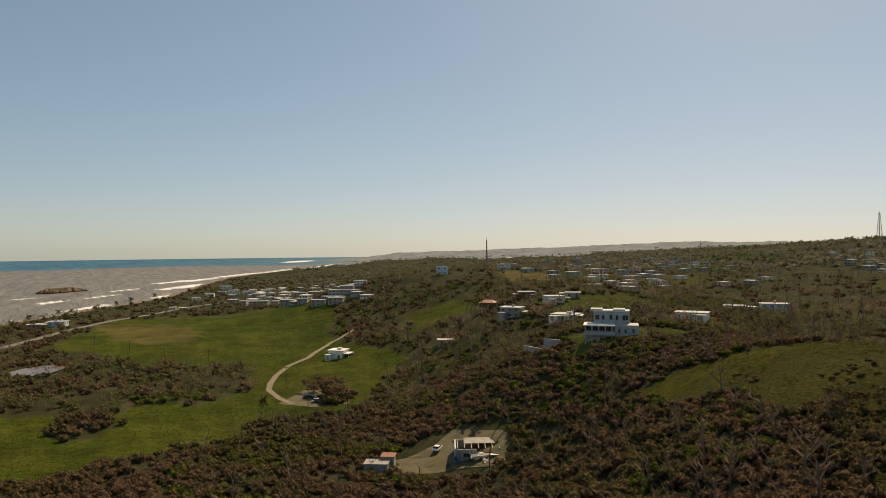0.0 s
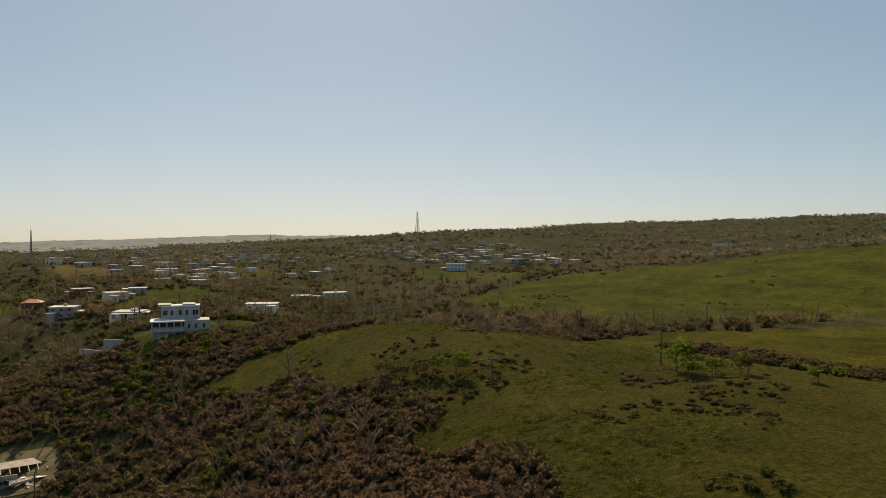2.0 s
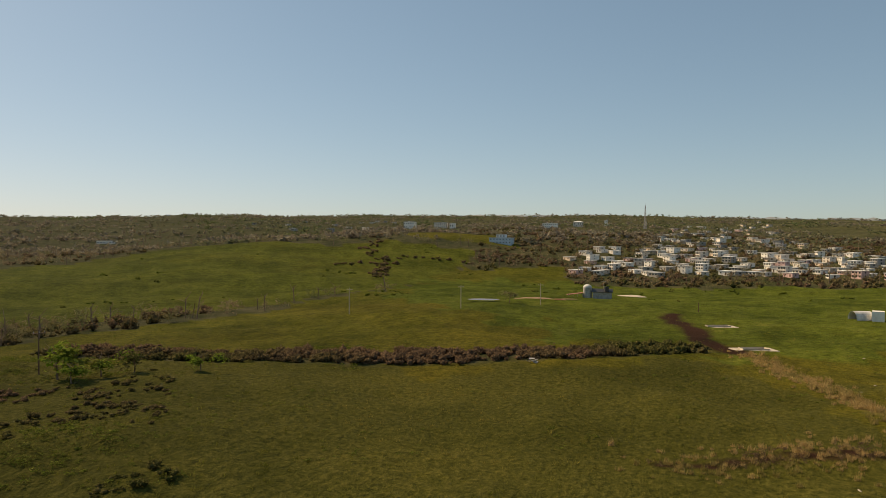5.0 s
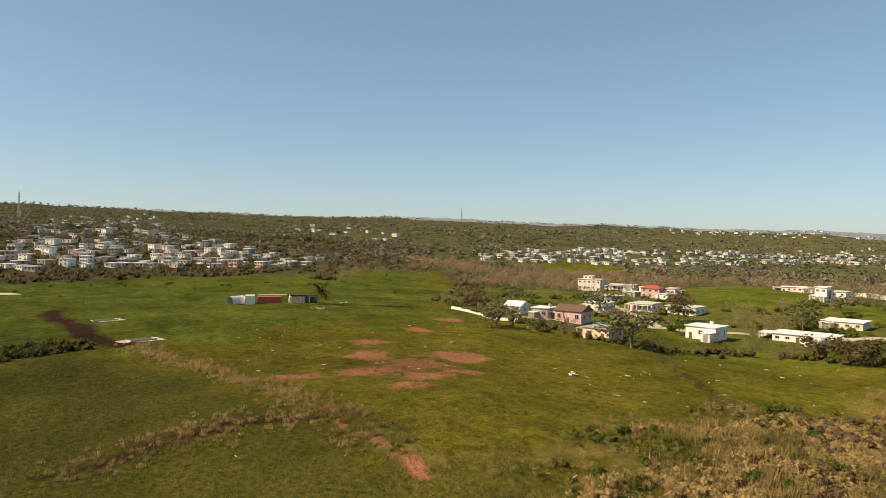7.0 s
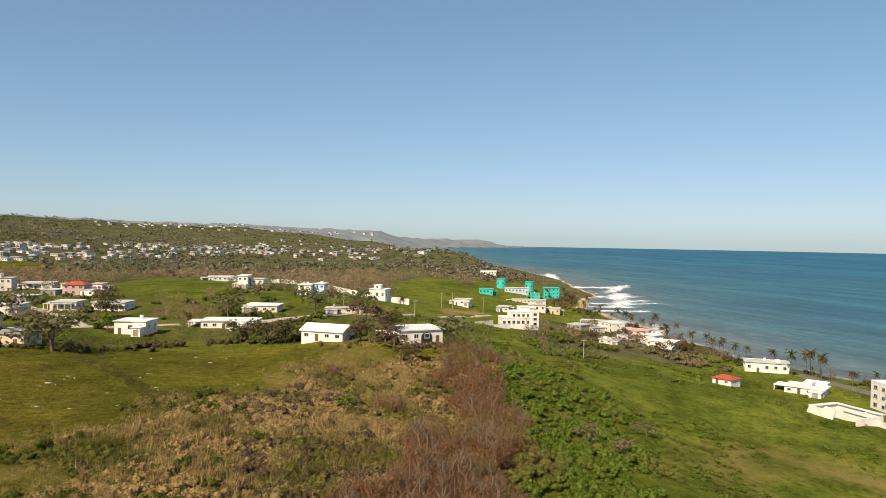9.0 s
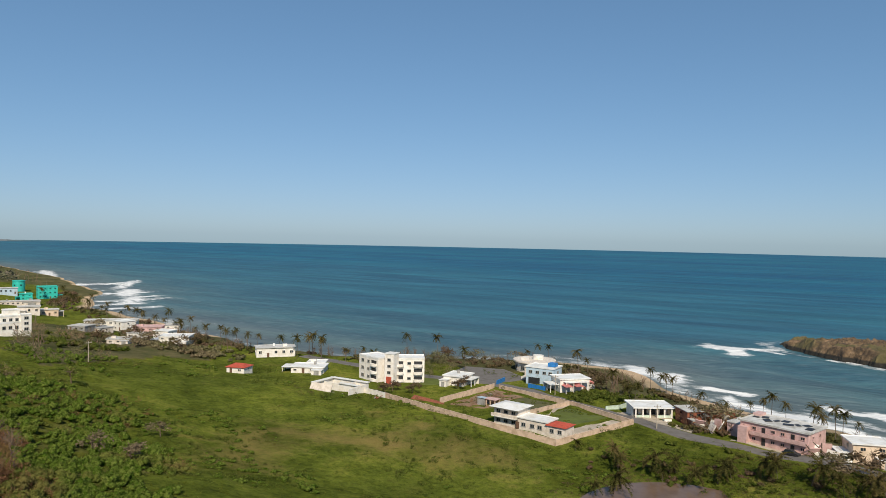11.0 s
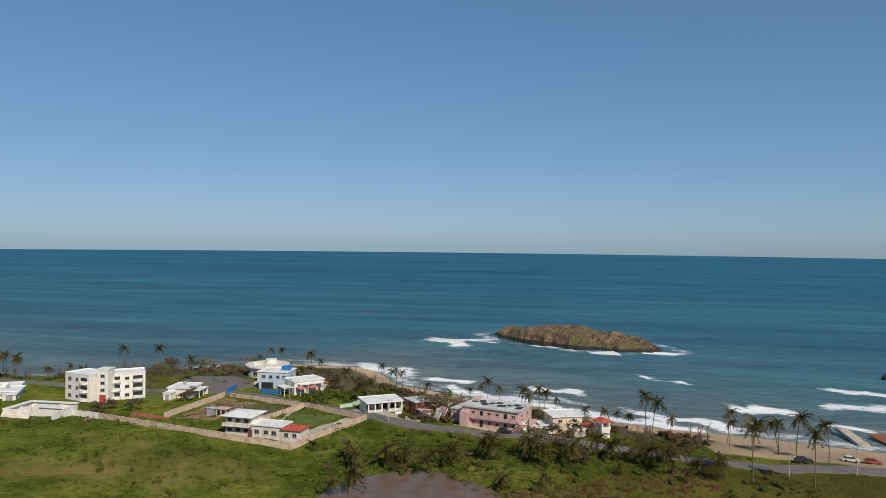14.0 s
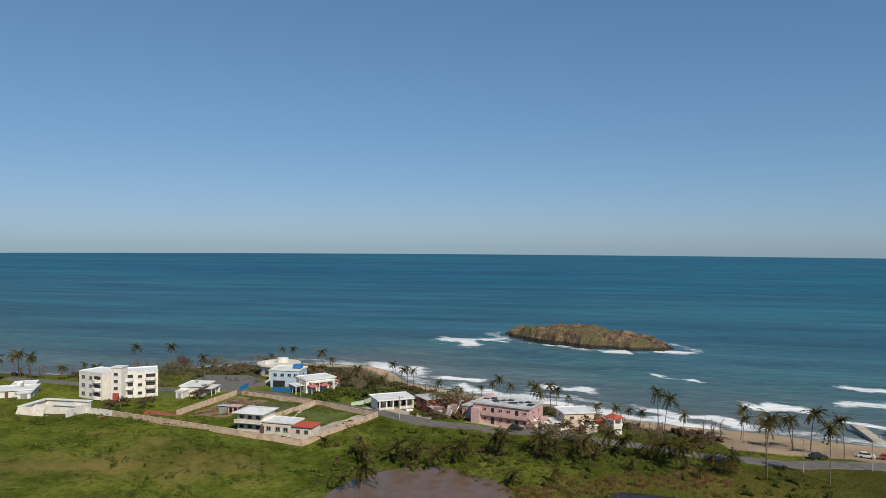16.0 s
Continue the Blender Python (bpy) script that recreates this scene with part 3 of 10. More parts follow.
def land_shares(x, y):
    brush, dry, red, sand, mud, coarse, fresh = cover(x, y)
    return {"cover": (brush, dry, red), "cover_b": (sand, mud, coarse), "cover_c": (fresh, 0 * fresh, 0 * fresh)}


ground = tagged(sheet("ground", height, land_shares, M_LAND, 12, 2480, 196, 700), "rolling green pasture, brown brush and sandy shore", "ground", kind="structure")


# far land with the haze painted into its material
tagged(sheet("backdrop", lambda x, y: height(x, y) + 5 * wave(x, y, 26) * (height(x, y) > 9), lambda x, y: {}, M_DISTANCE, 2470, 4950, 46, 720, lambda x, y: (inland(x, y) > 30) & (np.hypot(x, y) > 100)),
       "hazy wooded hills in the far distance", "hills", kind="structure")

# foam on the water: x, y, length along the shore, breadth, lean in degrees
SURF = [(-374, -257, 24, 6, -57), (-113, -899, 100, 10, 16), (-93, -698, 52, 9, 14), (-100, -780, 60, 14, 14), (-368, -264, 30, 5, -50), (-290, -59, 10, 4, 25), (-349, -39, 11, 4, 10), (-312, -35, 12, 8, 20), (-357, -264, 26, 7, 30), (-368, -243, 14, 5, 20), (-383, -205, 18, 3, -8), (-380, -168, 14, 3, 10), (-397, -141, 10, 7, 40), (-425, -255, 8, 5, 0), (-322, -6, 26, 5, 6), (-280, -20, 26, 3, 4), (-240, -150, 40, 5, 4), (-238, -95, 40, 4, 0),
        (-256, -187, 12, 6, 20), (-257, -228, 26, 8, 20), (-251, -80, 28, 5, 8), (-286, -61, 16, 5, 0), (-348, -35, 22, 4, 6), (-300, 6, 24, 6, 10),
        (-322, -113, 16, 3, 10), (-268, -140, 16, 5, 5), (-92, -690, 52, 9, 76), (-88, -770, 50, 11, 70), (-105, -725, 30, 8, 80), (-80, -910, 60, 16, 72), (-84, -620, 36, 8, 72), (-78, -655, 34, 9, 66), (-40, -1150, 120, 12, 0),
        (-470, 840, 40, 6, 0), (-460, 940, 55, 7, 5), (-540, 905, 40, 4, 10), (-371, 930, 45, 9, 0), (-521, 1340, 80, 16, 5),
        (-500, 1420, 110, 18, 5), (-430, 1180, 110, 22, 5), (-493, 1690, 200, 16, 3), (-700, 3400, 300, 60, 0), (-470, 2000, 240, 14, 0), (-420, 2500, 400, 16, 0), (-493, 1085, 60, 5, 0), (-385, 760, 60, 6, 0)]


def water_shares(x, y):
    d = -inland(x, y)
    foam = 0.66 * np.exp(-((d - 4) / 7) ** 2) + 0.62 * np.exp(-((d - 22 - 6 * wave(x, y, 40, 1)) / 12) ** 2) * np.clip(0.5 + 0.8 * wave(x, y, 45, 3), 0, 1)
    foam = np.where((y > 120) | (y < -330), 0.75 * foam, foam)
    for sx, sy, l, w, lean in SURF:
        c, s = math.cos(radians(lean)), math.sin(radians(lean))
        far = math.hypot(sx, sy) > 450
        w, frill = (max(w, 8.0), 0.0) if far else (w, 1.0)
        strength = 1.0 if far and sy < 0 else 1.2
        u, v = (y - sy) * c + (x - sx) * s, (x - sx) * c - (y - sy) * s
        foam = np.maximum(foam, strength * np.exp(-(u / l) ** 4 - ((v + frill * w * (0.5 * np.sin(u / 7) + 0.4 * np.sin(u / 2.9))) / (1.15 * w)) ** 2))
    e = ((x + 410) / 27) ** 2 + ((y + 203) / 58) ** 2
    foam = np.maximum(foam, 0.62 * np.exp(-((e - 1.35) / 0.55) ** 2))
    pale = 0.45 * np.clip(1 - d / 900, 0, 1) + 0.55 * np.clip(1 - d / 260, 0, 1) ** 1.1
    brown = np.clip((y - 150) / 250, 0, 1) * np.clip((2700 - np.hypot(x, y) + 250 * wave(x, y, 420)) / 250, 0, 1) * 0.95
    brown = np.maximum(brown, np.exp(-(d / 60) ** 2) * 0.55)
    return {"water": (np.clip(foam, 0, 1.2), pale, brown)}


def swell_height(x, y):
    d = -inland(x, y)
    a = np.clip(d / 40, 0, 1) * np.exp(-(np.maximum(d - 90, 0) / 260) ** 2)
    c = np.sin(d / 8 + 1.6 * wave(x, y, 95) + 0.5 * wave(x, y, 33, 2))
    return 0.95 * a * (0.35 + 0.65 * wave(x, y, 120, 5) ** 2) * (np.abs(c) ** 0.7 * np.sign(c)) * (np.hypot(x, y) < 1500)


sea = tagged(sheet("water", swell_height, water_shares, M_SEA, 90, 4980, 240, 640, lambda x, y: inland(x, y) < 60), "blue sea with white surf, brown near the shore", "sea", kind="structure")

# ---- growth: shapes that are laid out over the land ----
rng = np.random.default_rng(7)


def mesh_of(name, verts, tris, mat):
    me = bpy.data.meshes.new(name)
    me.vertices.add(len(verts))
    me.vertices.foreach_set("co", np.ascontiguousarray(verts, np.float32).ravel())
    me.loops.add(tris.size)
    me.loops.foreach_set("vertex_index", np.ascontiguousarray(tris, np.int32).ravel())
    me.polygons.add(len(tris))
    me.polygons.foreach_set("loop_start", np.arange(0, tris.size, 3, dtype=np.int32))
    me.polygons.foreach_set("use_smooth", np.ones(len(tris), bool))
    me.update()
    me.materials.append(mat)
    return me


def leaf_clump(n, size, lobes=4, tall=0.8, flat=0.6, thin=0.5, core=0.0):
    """A bush about 1 m wide: n loose leaves round a few uneven lobes, which may be closed by inner foliage."""
    c = np.column_stack([rng.normal(0, 0.24, lobes), rng.normal(0, 0.24, lobes), rng.uniform(0.25, 0.75, lobes) * tall * (0.62 if core else 1.0)])
    rad = rng.uniform(0.18, 0.34, lobes)
    k = rng.integers(0, lobes, n)
    way = rng.normal(size=(n, 3))
    way[:, 2] = np.where(rng.uniform(0, 1, n) < 0.7, np.abs(way[:, 2]), way[:, 2])
    way /= np.linalg.norm(way, axis=1, keepdims=True)
    p = c[k] + way * (rad[k] * rng.uniform(0.75 if core else 0.55, 1.15, n))[:, None] * (1, 1, flat + 0.3)
    p[:, 2] = np.abs(p[:, 2])
    u = np.cross(way, rng.normal(size=(n, 3)))
    u /= np.linalg.norm(u, axis=1, keepdims=True)
    v = np.cross(way + 0.5 * rng.normal(size=(n, 3)), u)
    v /= np.linalg.norm(v, axis=1, keepdims=True)
    s = size * rng.uniform(0.6, 1.4, n)[:, None]
    out = [(np.stack([p - u * s * thin * 1.3, p + u * s * thin * 1.3, p + v * s * 1.6], 1).reshape(-1, 3), np.arange(3 * n).reshape(-1, 3))]
    if core:
        for (cx, cy, cz), r in zip(c, rad):
            ball = LUMP[0] * (rng.uniform(0.7, 1.25, (len(LUMP[0]), 1)) * r * core) * (1.15, 1.15, flat + 0.35) + (cx, cy, cz)
            out.append((ball, LUMP[1]))
    return gather(out)


def lump():
    """A rough eight-sided kernel of a bush."""
    v = np.array([[1, 0, 0], [0, 1, 0], [-1, 0, 0], [0, -1, 0], [0, 0, 1], [0, 0, -1]], float)
    return v, np.array([[i, (i + 1) % 4, 4] for i in range(4)] + [[(i + 1) % 4, i, 5] for i in range(4)])


LUMP = lump()


def stick(p0, p1, r0, r1, sides=3):
    p0, p1 = np.asarray(p0, float), np.asarray(p1, float)
    d = p1 - p0
    d = d / np.linalg.norm(d)
    u = np.cross(d, (0.31, 0.77, 0.55))
    u /= np.linalg.norm(u)
    v = np.cross(d, u)
    a = np.arange(sides) * 2 * np.pi / sides
    ring = np.cos(a)[:, None] * u + np.sin(a)[:, None] * v
    i = np.arange(sides)
    j = (i + 1) % sides
    return np.concatenate([p0 + ring * r0, p1 + ring * r1]), np.concatenate([np.stack([i, j, j + sides], 1), np.stack([i, j + sides, i + sides], 1)])


def gather(pieces):
    vs, ts, k = [], [], 0
    for v, t in pieces:
        vs.append(v)
        ts.append(t + k)
        k += len(v)
    return np.concatenate(vs), np.concatenate(ts)


def bare_tree(limbs=7, twigs=2, seed=1):
    """A stripped tree 1 m tall: tapered trunk, limbs and broken twigs."""
    g = np.random.default_rng(seed)
    top = np.array([g.normal(0, 0.06), g.normal(0, 0.06), 0.72])
    out = [stick((0, 0, -0.03), top, 0.03, 0.014, 5)]
    for k in range(limbs):
        f = g.uniform(0.35, 1.0)
        a = g.uniform(0, 6.28)
        base = top * f
        tip = base + np.array([math.cos(a) * g.uniform(.12, .3), math.sin(a) * g.uniform(.12, .3), g.uniform(0.1, 0.34)])
        out.append(stick(base, tip, 0.013, 0.006, 3))
        for _ in range(twigs):
            w = base + (tip - base) * g.uniform(0.4, 1)
            out.append(stick(w, w + np.array([g.normal(0, .1), g.normal(0, .1), g.uniform(.03, .16)]), 0.006, 0.003, 3))
    return gather(out)


def strew(name, mat, shapes, x, y, size, label, category, sink=0.05, squash=(0.8, 1.2)):
    """One sheet of growth, made of many turned copies of a few shapes in one mesh."""
    if len(x) == 0:
        return None
    z = height(x, y)
    kind = rng.integers(0, len(shapes), len(x))
    vs, ts, base = [], [], 0
    for k, (v, t) in enumerate(shapes):
        m = kind == k
        n = int(m.sum())
        if n == 0:
            continue
        a, s = rng.uniform(0, 6.28, n), size[m]
        c, sn = np.cos(a)[:, None], np.sin(a)[:, None]
        tall = rng.uniform(*squash, n)[:, None]
        px = (v[:, 0] * c - v[:, 1] * sn) * s[:, None] + x[m][:, None]
        py = (v[:, 0] * sn + v[:, 1] * c) * s[:, None] + y[m][:, None]
        pz = v[:, 2] * s[:, None] * tall + (z[m] - sink * s)[:, None]
        vs.append(np.stack([px, py, pz], -1).reshape(-1, 3))
        ts.append((t[None] + (np.arange(n) * len(v))[:, None, None]).reshape(-1, 3) + base)
        base += n * len(v)
    return tagged(new(name, mesh_of(name, np.concatenate(vs), np.concatenate(ts), mat)), label, category, kind="stuff")


def along(line, n, jitter):
    """Places strung unevenly along a line."""
    p = np.array(line, float)
    cut = np.concatenate(([0], np.cumsum(np.hypot(*np.diff(p, axis=0).T))))
    s = rng.uniform(0, cut[-1], n)
    return np.interp(s, cut, p[:, 0]) + rng.normal(0, jitter, n), np.interp(s, cut, p[:, 1]) + rng.normal(0, jitter, n)


def scatter(n, r0, r1, az0, az1, power=1.0):
    """Places between two ranges and two bearings, thinner with distance as 1 / range ** power."""
    u = rng.uniform(0, 1, n)
    if power == 2.0:
        r = r0 * (r1 / r0) ** u
    else:
        q = 2.0 - power
        r = (r0 ** q + u * (r1 ** q - r0 ** q)) ** (1 / q)
    a = np.radians(rng.uniform(az0, az1, n))
    return r * np.sin(a), r * np.cos(a)


CLEARINGS = []  # x, y, radius, kept free for houses, yards and roads


ROADS = []  # line, half width, kept free


def clear(x, y):
    ok = np.ones(x.shape, bool)
    for line, half in ROADS:
        ok &= near_line(x, y, line, half) <= 0
    for cx, cy, r in CLEARINGS:
        ok &= (x - cx) ** 2 + (y - cy) ** 2 > r * r
    return ok & (inland(x, y) > 14)

# ---- kit: shared shapes and the parts made of them ----
UNIT = {}


def unit(kind, mat, mat2=None):
    """A shared mesh of unit size standing on its base."""
    key = (kind, mat.name, mat2.name if mat2 else "")
    if key in UNIT:
        return UNIT[key]
    bm = bmesh.new()
    if kind in ("block", "slab"):
        bmesh.ops.create_cube(bm, size=1.0, matrix=Matrix.Translation((0, 0, 0.5)))
        if kind == "slab":
            bmesh.ops.bevel(bm, geom=[e for e in bm.edges], offset=0.02, segments=1, affect="EDGES")
    elif kind == "tray":  # a flat roof with a low kerb
        bmesh.ops.create_cube(bm, size=1.0, matrix=Matrix.Translation((0, 0, 0.5)))
        top = max(bm.faces, key=lambda f: f.calc_center_median().z)
        bmesh.ops.inset_individual(bm, faces=[top], thickness=0.03)
        bmesh.ops.translate(bm, verts=top.verts, vec=(0, 0, -0.55))
    elif kind == "gable":
        v = [bm.verts.new(p) for p in ((-.5, -.5, 0), (.5, -.5, 0), (.5, .5, 0), (-.5, .5, 0), (-.5, 0, 1), (.5, 0, 1), (-.5, -.5, -.12), (.5, -.5, -.12), (.5, .5, -.12), (-.5, .5, -.12))]
        for f in ((0, 1, 5, 4), (2, 3, 4, 5), (0, 4, 3), (1, 2, 5), (6, 7, 1, 0), (7, 8, 2, 1), (8, 9, 3, 2), (9, 6, 0, 3), (9, 8, 7, 6)):
            bm.faces.new([v[i] for i in f])
    elif kind == "hip":
        v = [bm.verts.new(p) for p in ((-.5, -.5, 0), (.5, -.5, 0), (.5, .5, 0), (-.5, .5, 0), (-.2, 0, 1), (.2, 0, 1), (-.5, -.5, -.1), (.5, -.5, -.1), (.5, .5, -.1), (-.5, .5, -.1))]
        for f in ((0, 1, 5, 4), (2, 3, 4, 5), (3, 0, 4), (1, 2, 5), (6, 7, 1, 0), (7, 8, 2, 1), (8, 9, 3, 2), (9, 6, 0, 3), (9, 8, 7, 6)):
            bm.faces.new([v[i] for i in f])
    elif kind == "tube":
        bmesh.ops.create_cone(bm, cap_ends=True, segments=24, radius1=0.5, radius2=0.5, depth=1.0, matrix=Matrix.Translation((0, 0, 0.5)))
    elif kind == "cone":
        bmesh.ops.create_cone(bm, cap_ends=True, segments=20, radius1=0.5, radius2=0.02, depth=1.0, matrix=Matrix.Translation((0, 0, 0.5)))
    elif kind == "dome":
        bmesh.ops.create_uvsphere(bm, u_segments=20, v_segments=10, radius=0.5)
        bmesh.ops.bisect_plane(bm, geom=bm.verts[:] + bm.edges[:] + bm.faces[:], plane_co=(0, 0, 0), plane_no=(0, 0, -1), clear_outer=True)
        bmesh.ops.scale(bm, vec=(1, 1, 2), verts=bm.verts)
    elif kind == "pole":
        bmesh.ops.create_cone(bm, cap_ends=True, segments=8, radius1=0.5, radius2=0.36, depth=1.0, matrix=Matrix.Translation((0, 0, 0.5)))
    elif kind == "bay":  # a half-round balcony
        n = 10
        lo = [bm.verts.new((math.cos(math.pi * i / n) * 0.5, -math.sin(math.pi * i / n), 0)) for i in range(n + 1)]
        hi = [bm.verts.new((v.co.x, v.co.y, 1)) for v in lo]
        for i in range(n):
            bm.faces.new((lo[i], hi[i], hi[i + 1], lo[i + 1]))
        bm.faces.new(hi[::-1])
        bm.faces.new(lo)
    elif kind == "window":  # a frame proud of the wall round a recessed pane; faces -y
        for p, s in (((0, -.5, .94), (1, 1, .12)), ((0, -.5, .06), (1.12, 1.4, .12)), ((-.46, -.5, .5), (.08, 1, .76)), ((.46, -.5, .5), (.08, 1, .76)), ((0, -.42, .5), (.05, .8, .76))):
            bmesh.ops.create_cube(bm, size=1.0, matrix=Matrix.Translation(p) @ Matrix.Diagonal((*s, 1)))
    elif kind == "glazed":  # frame and pane in one mesh for far windows
        for p, s in (((0, -.5, .95), (1, 1, .10)), ((0, -.5, .05), (1.1, 1.3, .10)), ((-.47, -.5, .5), (.06, 1, .8)), ((.47, -.5, .5), (.06, 1, .8))):
            bmesh.ops.create_cube(bm, size=1.0, matrix=Matrix.Translation(p) @ Matrix.Diagonal((*s, 1)))
        k = len(bm.faces)
        bmesh.ops.create_cube(bm, size=1.0, matrix=Matrix.Translation((0, -.2, .5)) @ Matrix.Diagonal((.88, .5, .8, 1)))
        bm.faces.ensure_lookup_table()
        for f in bm.faces[k:]:
            f.material_index = 1
    elif kind == "arch":  # an arched opening panel; faces -y
        n = 8
        pts = [(-.5, 0), (-.5, .6)] + [(-.5 * math.cos(math.pi * i / n), .6 + .4 * math.sin(math.pi * i / n)) for i in range(1, n)] + [(.5, .6), (.5, 0)]
        a, b = [bm.verts.new((x, -1, z)) for x, z in pts], [bm.verts.new((x, 0, z)) for x, z in pts]
        bm.faces.new(a[::-1])
        for i in range(len(pts)):
            j = (i + 1) % len(pts)
            bm.faces.new((a[i], a[j], b[j], b[i]))
    bmesh.ops.recalc_face_normals(bm, faces=bm.faces)
    me = bpy.data.meshes.new(kind)
    bm.to_mesh(me)
    bm.free()
    me.materials.append(mat)
    if mat2:
        me.materials.append(mat2)
    UNIT[key] = me
    return me


def piece(name, kind, mat, parent, at, size, turn=0.0, label="", mat2=None, tilt=(0, 0)):
    """A part of a thing: a shared shape at a place and size of its own."""
    ob = new(name, unit(kind, mat, mat2))
    ob.parent = parent
    ob.matrix_basis = Matrix.LocRotScale(at, Euler((radians(tilt[0]), radians(tilt[1]), radians(turn))), size)
    if label:
        tagged(ob, label)
    return ob


def part(name, bm, mat, parent, label=""):
    me = bpy.data.meshes.new(name)
    bm.to_mesh(me)
    bm.free()
    me.materials.append(mat)
    ob = new(name, me)
    ob.parent = parent
    if label:
        tagged(ob, label)
    return ob


def stand(name, x, y, turn, label, category, group="", sink=0.0, z=None):
    """The empty foot of a thing on the ground."""
    ob = new(name)
    ob.empty_display_size = 0.5
    ob.matrix_basis = pose(x, y, (level(x, y) if z is None else z) - sink, 0, 0, turn)
    return tagged(ob, label, category, group)


def window(parent, x, y, z, w, h, turn=0.0, near=True, frame_mat=None):
    fm = frame_mat or M_GREY
    if not near:
        return piece("window", "glazed", fm, parent, (x, y, z), (w, 0.12, h), turn, mat2=M_GLASS)
    ob = piece("window", "window", fm, parent, (x, y, z), (w, 0.14, h), turn)
    piece("pane", "block", M_GLASS, ob, (0, -0.12, 0.1), (0.86, 0.2, 0.8))
    return ob


def openings(house, w, d, h, storeys, near, z0=0.0, frames=None, front=None):
    """Rows of windows and a door on the front and the two sides."""
    sh = h / storeys
    n = front if front is not None else max(2, int(w / 3.2))
    for s in range(storeys):
        for k in range(n):
            x = -w / 2 + (k + 0.5) * w / n
            if s == 0 and k == int(w * 7 + d * 3) % n:
                piece("door", "slab", M_BROWN, house, (x, -d / 2 - 0.02, z0), (1.1, 0.1, 2.1))
            else:
                window(house, x, -d / 2, z0 + s * sh + sh * 0.36, min(1.5, w / n * 0.62), sh * 0.4, 0, near, frames)
        m = max(1, int(d / 4.5)) if near else 1
        for k in range(m):
            y = -d / 2 + (k + 0.5) * d / m
            window(house, w / 2, y, z0 + s * sh + sh * 0.36, 1.2, sh * 0.4, 90, near, frames)
            window(house, -w / 2, y, z0 + s * sh + sh * 0.36, 1.2, sh * 0.4, -90, near, frames)


def villa(x, y, turn, w, d, h, storeys=1, wall=None, roof=None, top="tray", label="white concrete house with a flat roof", near=True, group="houses", upper=None, porch=0.0, z=None):
    """A concrete house: walls on a plinth, roof, windows, door; perhaps an upper block or a porch."""
    wall, roof = wall or M_WHITE, roof or M_ROOF
    house = stand("house", x, y, turn, label, "house", group, 0.0, z)
    piece("wall", "block", wall, house, (0, 0, -2.0), (w, d, h + 2.0))
    over = 0.5 if near else 0.35
    rh = {"tray": 0.35, "gable": 0.22 * d, "hip": 0.18 * d, "slab": 0.22}[top]
    piece("roof", top, roof, house, (0, 0, h), (w + 2 * over, d + 2 * over, rh))
    openings(house, w, d, h, storeys, near, frames=wall)
    if near and top in ("tray", "slab") and not upper:
        g = random.Random(int(x * 13 + y * 7))
        s = g.choice((-1, 1))
        if g.random() < 0.75:  # a lower room set against the front
            aw, ad, ah = w * g.uniform(0.28, 0.42), min(4.0, d * 0.42), min(h, 3.2) * 0.80
            ax, ay = s * (w / 2 - aw / 2 - 0.2), -d / 2 - ad / 2
            piece("annex", "block", wall, house, (ax, ay, -2.0), (aw, ad, ah + 2.0))
            piece("annex_roof", "slab", roof, house, (ax, ay, ah), (aw + 0.6, ad + 0.6, 0.2))
            piece("garage_door", "slab", M_GREY, house, (ax, ay - ad / 2 - 0.03, 0.0), (aw * 0.5, 0.1, 2.0))
        if g.random() < 0.7:  # an open carport at the other end
            cw = min(5.5, max(3.2, w * 0.3))
            cx = -s * (w / 2 + cw / 2)
            piece("carport_roof", "slab", roof, house, (cx, 0, min(h, 3.2) * 0.86), (cw + 0.4, d * 0.8, 0.2))
            piece("carport_back", "block", wall, house, (cx, d * 0.36, -1.5), (cw, 0.2, min(h, 3.2) * 0.86 + 1.5))
            for py in (-d * 0.36, 0.0):
                piece("carport_post", "block", wall, house, (cx - s * (cw / 2 - 0.2), py, -1.5), (0.3, 0.3, min(h, 3.2) * 0.86 + 1.5))
        if g.random() < 0.3:
            piece("water_tank", "tube", M_WHITEROOF if g.random() < 0.6 else M_GREY, house, (g.uniform(-.3, .3) * w, d * 0.2, h + 0.2), (1.2, 1.2, 1.2))
        if g.random() < 0.25:
            piece("roof_box", "block", wall, house, (g.uniform(-.3, .3) * w, 0, h + 0.15), (2.2, 1.8, 1.1))
    if upper:
        ux, uy, uw, ud, uh = upper
        piece("upper_storey", "block", wall, house, (ux, uy, h), (uw, ud, uh))
        piece("upper_roof", "tray", roof, house, (ux, uy, h + uh), (uw + 0.5, ud + 0.5, 0.3))
        for k in range(max(1, int(uw / 3))):
            window(house, ux - uw / 2 + (k + 0.5) * uw / max(1, int(uw / 3)), uy - ud / 2, h + uh * 0.35, 1.3, uh * 0.42, 0, near)
    if porch:
        piece("porch_roof", "slab", roof, house, (0, -d / 2 - porch / 2, h * 0.82), (w * 0.8, porch, 0.2))
        for k in range(4):
            piece("porch_post", "block", wall, house, (-w * 0.38 + k * w * 0.253, -d / 2 - porch + 0.2, -0.5), (0.25, 0.25, h * 0.82 + 0.5))
    return house


